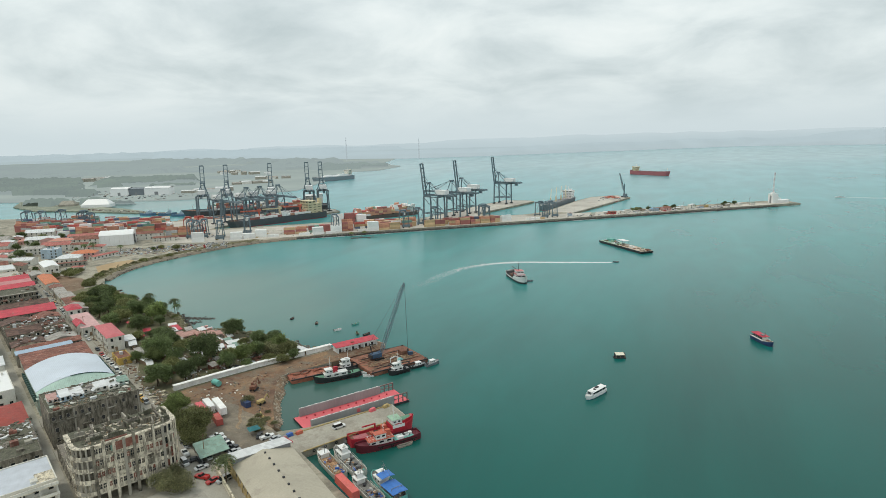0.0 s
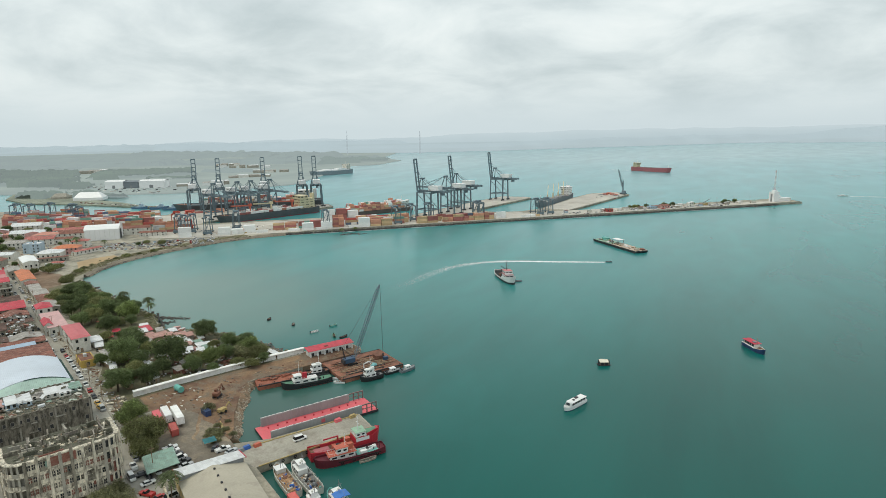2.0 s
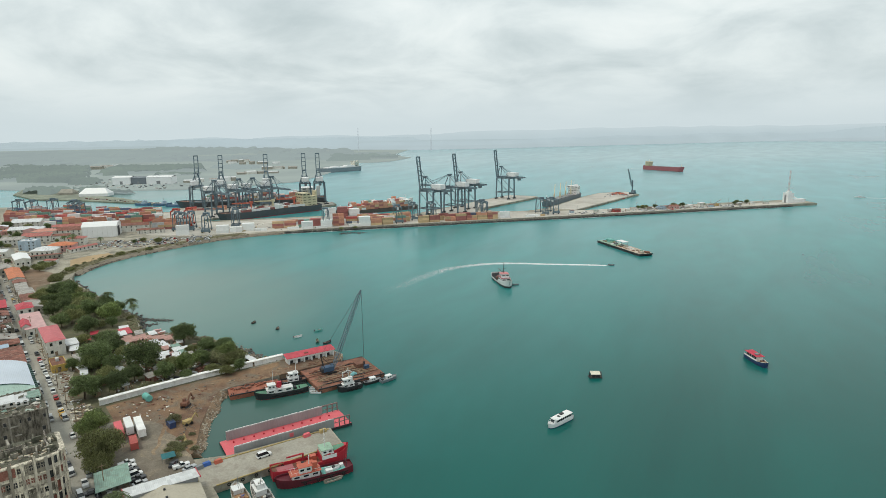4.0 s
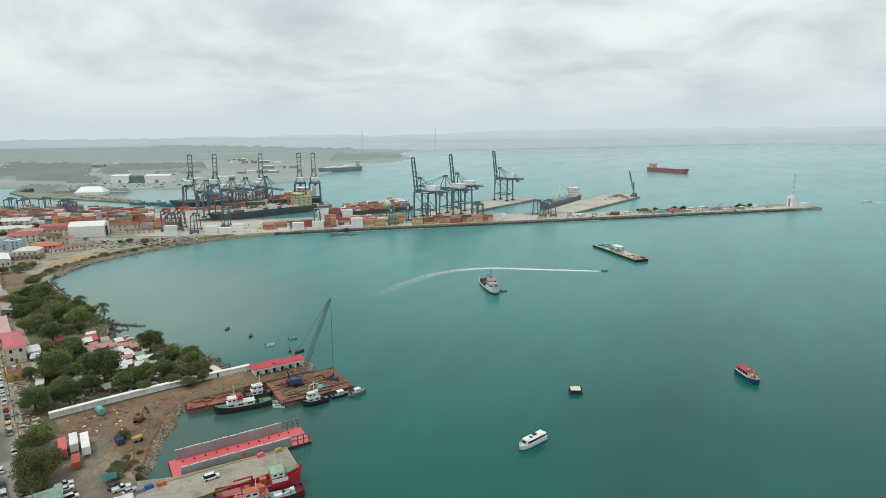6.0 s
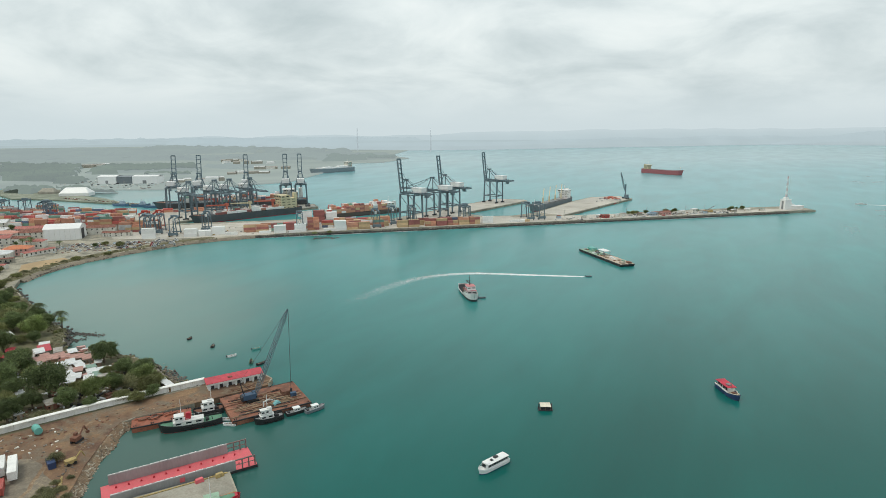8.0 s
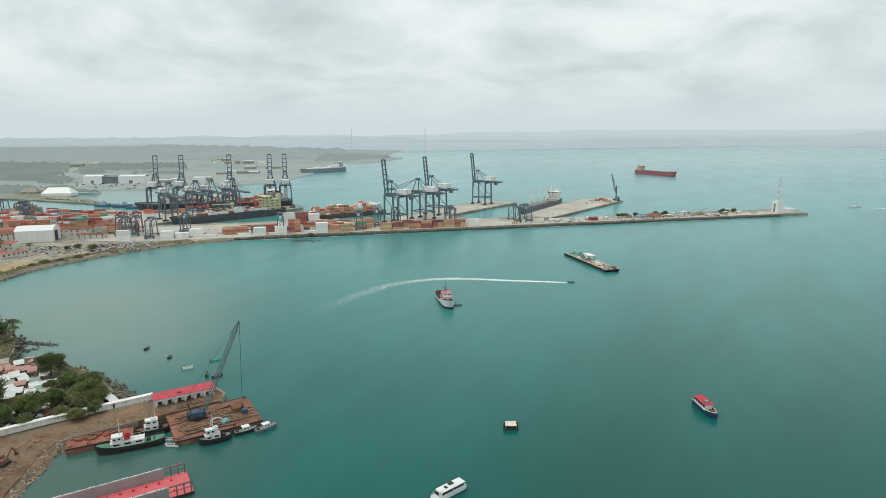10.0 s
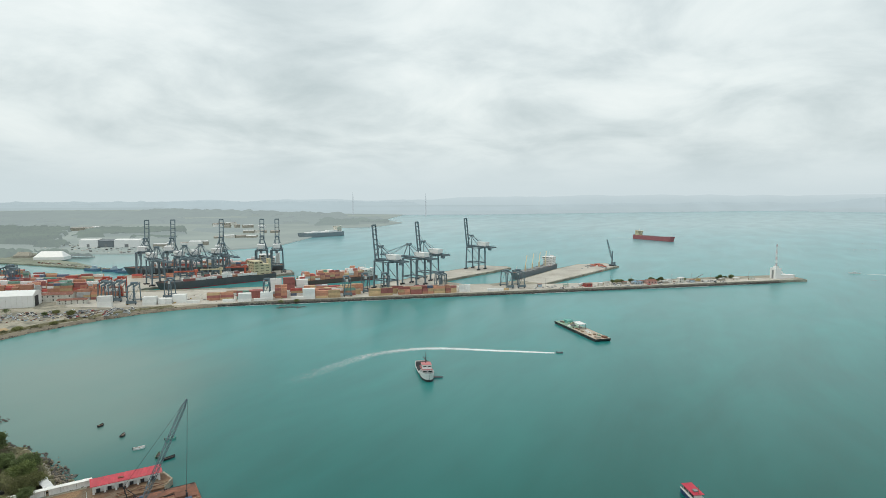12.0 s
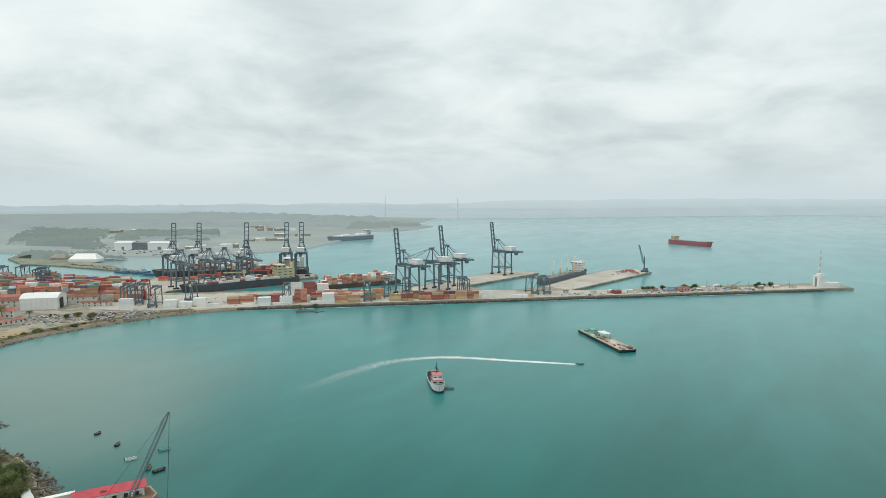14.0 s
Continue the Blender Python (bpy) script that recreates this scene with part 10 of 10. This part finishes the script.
part("chassis", Geo().box(-5, 5, -2.6, 2.6, 0.8, 2.4), CRANE_BLUE, root)
for x in (-4, -1.5, 1.5, 4):
    part("wheel", Geo().cyl((x, -2.7, 0.8), (x, 2.7, 0.8), 0.8, n=10), RUBBER, root)
part("house", Geo().box(-4, 2, -1.8, 1.8, 2.4, 6), CRANE_BLUE, root)
part("tower", Geo().beam((1, 0, 6), (1, 0, 22), 1.4), CRANE_BLUE, root)
part("jib", lattice((1.5, 1, 12), (5, 8, 40), 1.8, 1.2, 12, 0.22), CRANE_BLUE, root)
part("jib_cable", Geo().beam((1, 0, 22), (5, 8, 40), 0.15), CRANE_BLUE, root)
for i in range(16):
    x, y = -140 + crng.uniform(-20, 14), 965 + crng.uniform(-40, 30)
    far_car(x, y, LAND + 0.02, 72)
for i in range(14):
    single("scrap_bale", Geo().box(0, crng.uniform(2, 6), 0, crng.uniform(2, 4), 0, crng.uniform(0.6, 1.8)), crng.choice([RUST, ORANGE_PAINT]), pose(-142 + crng.uniform(-12, 16), 990 + crng.uniform(-10, 18), LAND + 0.02, 0, 0, 72), "rusty load lying on the cargo pier", "cargo", "loads on the pier")

# ---- yard clutter ----


def trailer(m, mat, label, L=13.0):
    root = thing("semi_trailer", m, label, "trailer", "parked semi-trailers")
    part("box", Geo().box(0, L, 0, 2.5, 1.1, 3.9), mat, root)
    part("frame", Geo().box(0.4, L - 0.4, 0.5, 2.0, 0.8, 1.1), DARK, root)
    for x in (L - 3.6, L - 2.2, L - 0.9):
        part("wheel", Geo().cyl((x, 0.05, 0.5), (x, 2.45, 0.5), 0.5, n=10), RUBBER, root)
    part("landing_leg", Geo().beam((2.4, 0.5, 0), (2.4, 0.5, 0.9), 0.15).beam((2.4, 2.0, 0), (2.4, 2.0, 0.9), 0.15), DARK, root)
    return root


trailer(dock_pose(-16.2, 26.8, LAND + 0.12, 92), P_WALL, "long off-white semi-trailer parked in the yard", 12.2)
trailer(dock_pose(-19.6, 31.2, LAND + 0.12, 92), WHITE, "white semi-trailer parked in the yard", 9.5)
trailer(dock_pose(-22.8, 28.8, LAND + 0.12, 92), PINK_RED, "coral-red semi-trailer parked under a tree", 10.0)
single("shipping_container", BOX_MESH["bright red"], None, dock_pose(-19.4, 20.4, LAND + 0.12, 90) @ Matrix.Diagonal((0.56, 1, 1, 1)), "short red steel shipping container in the yard", "container")
single("shipping_container", BOX_MESH["bright red"], None, pose(-106.0, 127.6, LAND + 0.02, 0, 0, -31), "red steel shipping container on the quay", "container")
single("blue_container", Geo().box(0, 4.8, 0, 2.2, 0, 2.2).box(0.2, 4.6, -0.05, 0, 0.2, 2.0), NAVY, dock_pose(-6, 30, LAND + 0.03, 100), "short dark blue container in the dirt yard", "container")
root = thing("storage_tank", dock_pose(-11.6, 58.5, LAND + 0.1, 105), "pale turquoise horizontal tank lying on cradles", "tank")
part("shell", Geo().cyl((0, 0, 1.5), (4.4, 0, 1.5), 1.3, n=18), TEAL_PAINT, root)
for x in (1, 4.2):
    part("cradle", Geo().box(x, x + 0.4, -1.2, 1.2, 0, 0.5), STEEL, root)
root = thing("excavator", dock_pose(0, 46, LAND + 0.1, 50), "old rusty excavator standing in the dirt", "excavator")
part("tracks", Geo().box(-1.8, 1.8, -1.3, -0.7, 0, 0.8).box(-1.8, 1.8, 0.7, 1.3, 0, 0.8), DARK, root)
part("body", Geo().box(-1.8, 1.0, -1.2, 1.2, 0.9, 2.2), RUST, root)
part("cab", Geo().box(-0.2, 1.1, 0.2, 1.2, 2.2, 3.1), RUST, root)
part("arm", Geo().beam((1, -0.3, 1.8), (3.6, -0.3, 4.2), 0.4).beam((3.6, -0.3, 4.2), (5.0, -0.3, 1.6), 0.35).box(4.5, 5.4, -0.8, 0.2, 0.8, 1.7), RUST, root)
root = thing("backhoe", dock_pose(-2, 30, LAND + 0.1, 20), "yellow machine with raised arm in the yard", "digger")
part("body", Geo().box(-1.6, 1.6, -1, 1, 0.6, 1.8), CURB_YELLOW, root)
part("arm", Geo().beam((1.4, 0, 1.4), (3.6, 0.4, 3.2), 0.35).beam((3.6, 0.4, 3.2), (4.6, 0.6, 0.8), 0.3), CURB_YELLOW, root)
for x in (-1, 1):
    part("wheel", Geo().cyl((x, -1.2, 0.55), (x, 1.2, 0.55), 0.55, n=10), RUBBER, root)
for i in range(5):
    single("yellow_beam", Geo().box(0, 9, -0.2, 0.2, 0, 0.35), CURB_YELLOW, dock_pose(-9 + i * 0.6, 10 + i * 1.0, LAND + 0.04, 60 + i * 4), "long yellow steel section lying by the shore", "beam", "yellow beams in the yard")
root = thing("canopy_tent", dock_pose(-14, 4.5, LAND + 0.04), "small dark teal canopy tent", "tent")
part("cover", Geo().loft([[(0, 0, 2.2), (4.2, 0, 2.2), (4.2, 4, 2.2), (0, 4, 2.2)], [(1.8, 1.8, 3.1), (2.4, 1.8, 3.1), (2.4, 2.2, 3.1), (1.8, 2.2, 3.1)]]), paint("dark_teal_canvas", (0.03, 0.16, 0.18), 0.8), root)
for x in (0.1, 4.1):
    for y in (0.1, 3.9):
        part("pole", Geo().beam((x, y, 0), (x, y, 2.2), 0.08), STEEL, root)
for x, y, c, lb in ((-3, -4, BLUE_PAINT, "blue tarpaulin-covered crate on the jetty"), (0.6, -4.4, ORANGE_PAINT, "orange covered bundle on the jetty"), (-5.4, -4.8, STEEL, "grey bundle on the jetty"), (31, -4.0, PINK_RED, "red crate on the jetty edge"), (37, -4.2, CURB_YELLOW, "yellow bollard block on the jetty")):
    single("covered_crate", Geo().loft([[(0, 0, 0), (2.6, 0, 0), (2.6, 1.7, 0), (0, 1.7, 0)], [(0.2, 0.2, 1.1), (2.4, 0.2, 1.2), (2.3, 1.5, 1.1), (0.3, 1.5, 1.0)]]), c, dock_pose(x, y, LAND + 0.06, 8), lb, "crate")
bush(-156, 151.5, 0.45, 4)
bush(-152, 146.5, 0.4, 4)
for a, b, ra, rb in ((2, 43, 3, 4), (-3, 29, 3, 6), (-7, 15, 2.5, 4)):
    rubble_heap(a, b, ra, rb, 55, [RUBBLE, DIRT, WOOD, ROCK], "stones and scrap along the shore edge of the yard", LAND + 0.02, 0.4, "scrap", DOCK)
rubble_heap(-4, 58, 19, 5, 110, [RUBBLE, RUST, WOOD], "scattered scrap and stones on the dirt yard", LAND + 0.02, 0.45, "scrap", DOCK)
rubble_heap(-14, 52, 10, 12, 60, [RUBBLE, P_WHITE, RUST], "scattered scrap on the dirt yard", LAND + 0.02, 0.5, "scrap", DOCK)
rubble_heap(34, 60, 14, 3, 70, [RUST, RUBBLE, WOOD, TAN_LOG], "scrap heaps along the wharf edge", LAND + 0.02, 0.45, "scrap", DOCK)

# ---- shanties among the trees ----
srng = random.Random(70)
ROOFS = [RED_ROOF, RUST_ROOF, PALE_ROOF, GREY_ROOF, PALE_ROOF, ribbed("salmon_roof", (0.46, 0.25, 0.21), 0.4, sheets=0.3, dirt=0.4, dirt_rgb=(0.3, 0.22, 0.18)), TEAL_ROOF]
SPOTS = [(210, -39, 9, 4, 2), (169, -52, 12, 6, 0), (178, -52, 6, 5, 2), (162, -44, 6, 4, 3), (152, -53, 8, 5, 5), (150, -58, 7, 4, 5), (137, -62, 6, 4, 2), (141, -66, 7, 4, 5), (137, -55, 8, 5, 2), (129, -40, 7, 5, 2), (126, -60, 5, 4, 5), (124, -54, 6, 4, 3), (120, -65, 6, 4, 2), (157, -24, 12, 4, 2), (126, -23, 13, 3, 2), (95, -54, 5, 4, 3), (116, -74, 6, 4, 3), (95, -84, 7, 4, 2), (88, -83, 6, 4, 5), (86, -88, 6, 3, 2), (80, -89, 7, 3, 2), (179, -37, 5, 4, 0), (171, -39, 5, 3, 2), (158, -51, 7, 4, 5), (144, -58, 6, 4, 1), (145, -63, 6, 4, 5), (131, -57, 6, 4, 3), (131, -62, 6, 4, 2), (126, -66, 5, 4, 6), (118, -58, 6, 4, 4), (112, -62, 6, 4, 2), (110, -68, 5, 4, 3), (103, -72, 5, 4, 4), (115, -51, 6, 4, 3), (120, -45, 6, 4, 2), (112, -37, 5, 4, 4), (103, -28, 6, 4, 3), (155, -57, 7, 4, 5), (147, -46, 5, 4, 3), (118, -22, 10, 3, 4), (92, -23, 6, 3, 3), (204, -35, 5, 4, 0), (167, -49, 8, 5, 2), (152, -48, 9, 5, 5), (146, -60.5, 9, 4, 5), (139, -59, 8, 4, 2), (132, -53, 7, 4, 2), (123, -57, 8, 4, 2), (113, -55, 7, 4, 2), (93, -46, 6, 4, 3), (120, -69, 6, 4, 2), (115, -66, 6, 4, 6), (90, -86, 5, 4, 5), (101, -34, 5, 4, 2), (128, -33, 6, 4, 3), (172, -32, 6, 4, 0), (91, -34, 5, 3, 2), (157, -62, 6, 4, 2), (162, -56, 7, 4, 3), (133, -69, 5, 3, 2), (106, -62, 5, 4, 2), (100, -50, 5, 3, 3)]
for a, b, l, w, k in SPOTS:
    root = thing("shanty", town_pose(a, b, LAND, srng.uniform(-14, 14)), "small shanty hut with a patched sheet-metal roof", "hut", "shanty huts")
    h = srng.uniform(1.9, 2.5)
    l, w = 0.74 * l, 0.8 * w
    part("wall", Geo().box(0, l, 0, w, 0, h), srng.choice([P_GREY, WOOD, P_SOOT, RUST_ROOF, WOOD]), root)
    part("roof", Geo().loft([[(-0.4, y, h), (l + 0.4, y, h + 0.6), (l + 0.4, y, h + 0.7), (-0.4, y, h + 0.1)] for y in (-0.4, w + 0.4)]), ROOFS[k], root)
    part("door", Geo().box(-0.04, 0.0, w * 0.4, w * 0.4 + 0.8, 0, 1.9), WOOD, root)
    part("window", Geo().box(-0.04, 0.0, w * 0.75, w * 0.75 + 0.6, 1.0, 1.6), GLASS, root)
rubble_heap(125, -50, 34, 22, 520, [RUBBLE, RUST, PALE_ROOF, WOOD], "litter, planks and sheets between the huts", LAND + 0.02, 0.7, "litter")
rubble_heap(143, -57, 26, 10, 240, [GREY_ROOF, RUST_ROOF, P_PINK, WOOD, PALE_ROOF], "low lean-tos and loose roofing sheets among the huts", LAND + 0.02, 1.5, "litter")
rubble_heap(110, -62, 24, 16, 220, [GREY_ROOF, RUST_ROOF, WOOD, PALE_ROOF, DARK], "low lean-tos and junk among the huts", LAND + 0.02, 1.2, "litter")
rubble_heap(95, -13.5, 40, 2.5, 130, [RUBBLE, RUST, PALE_ROOF, WOOD], "rubbish heaps along the street edge", LAND + 0.02, 0.7, "litter")
rubble_heap(70, -14, 16, 4, 130, [RUBBLE, WOOD, P_CREAM], "broken walls beside the street", LAND + 0.02, 0.8, "litter")

# ---- street poles and far masts ----
for a in range(10, 330, 26):
    root = thing("utility_pole", town_pose(a, -9.6), "grey wooden utility pole beside the street", "pole", "utility poles along the street")
    part("pole", Geo().cyl((0, 0, 0), (0, 0, 9), 0.16, 0.11, n=7), WOOD, root)
    part("crossarm", Geo().beam((0, -1.1, 8.3), (0, 1.1, 8.3), 0.14), WOOD, root)
for x, y, h in ((-1560, 2420, 110), (-1210, 2480, 105)):
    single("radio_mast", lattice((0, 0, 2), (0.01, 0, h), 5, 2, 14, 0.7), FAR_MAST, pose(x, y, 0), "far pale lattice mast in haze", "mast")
for i in range(12):
    s = 330 + i * 28
    root = thing("lamp_post", pose(*MOLE(s, 26), LAND, 0, 0, 40), "tall thin steel lamp post on the mole", "lamp post", "lamp posts on the mole")
    part("pole", Geo().cyl((0, 0, 0), (0, 0, 9), 0.14, 0.09, n=6), STEEL, root)
    part("arm", Geo().beam((0, 0, 9), (0, -1.6, 9.2), 0.1), STEEL, root)
    part("lamp", Geo().box(-0.15, 0.15, -2.1, -1.5, 9.1, 9.25), STEEL, root)
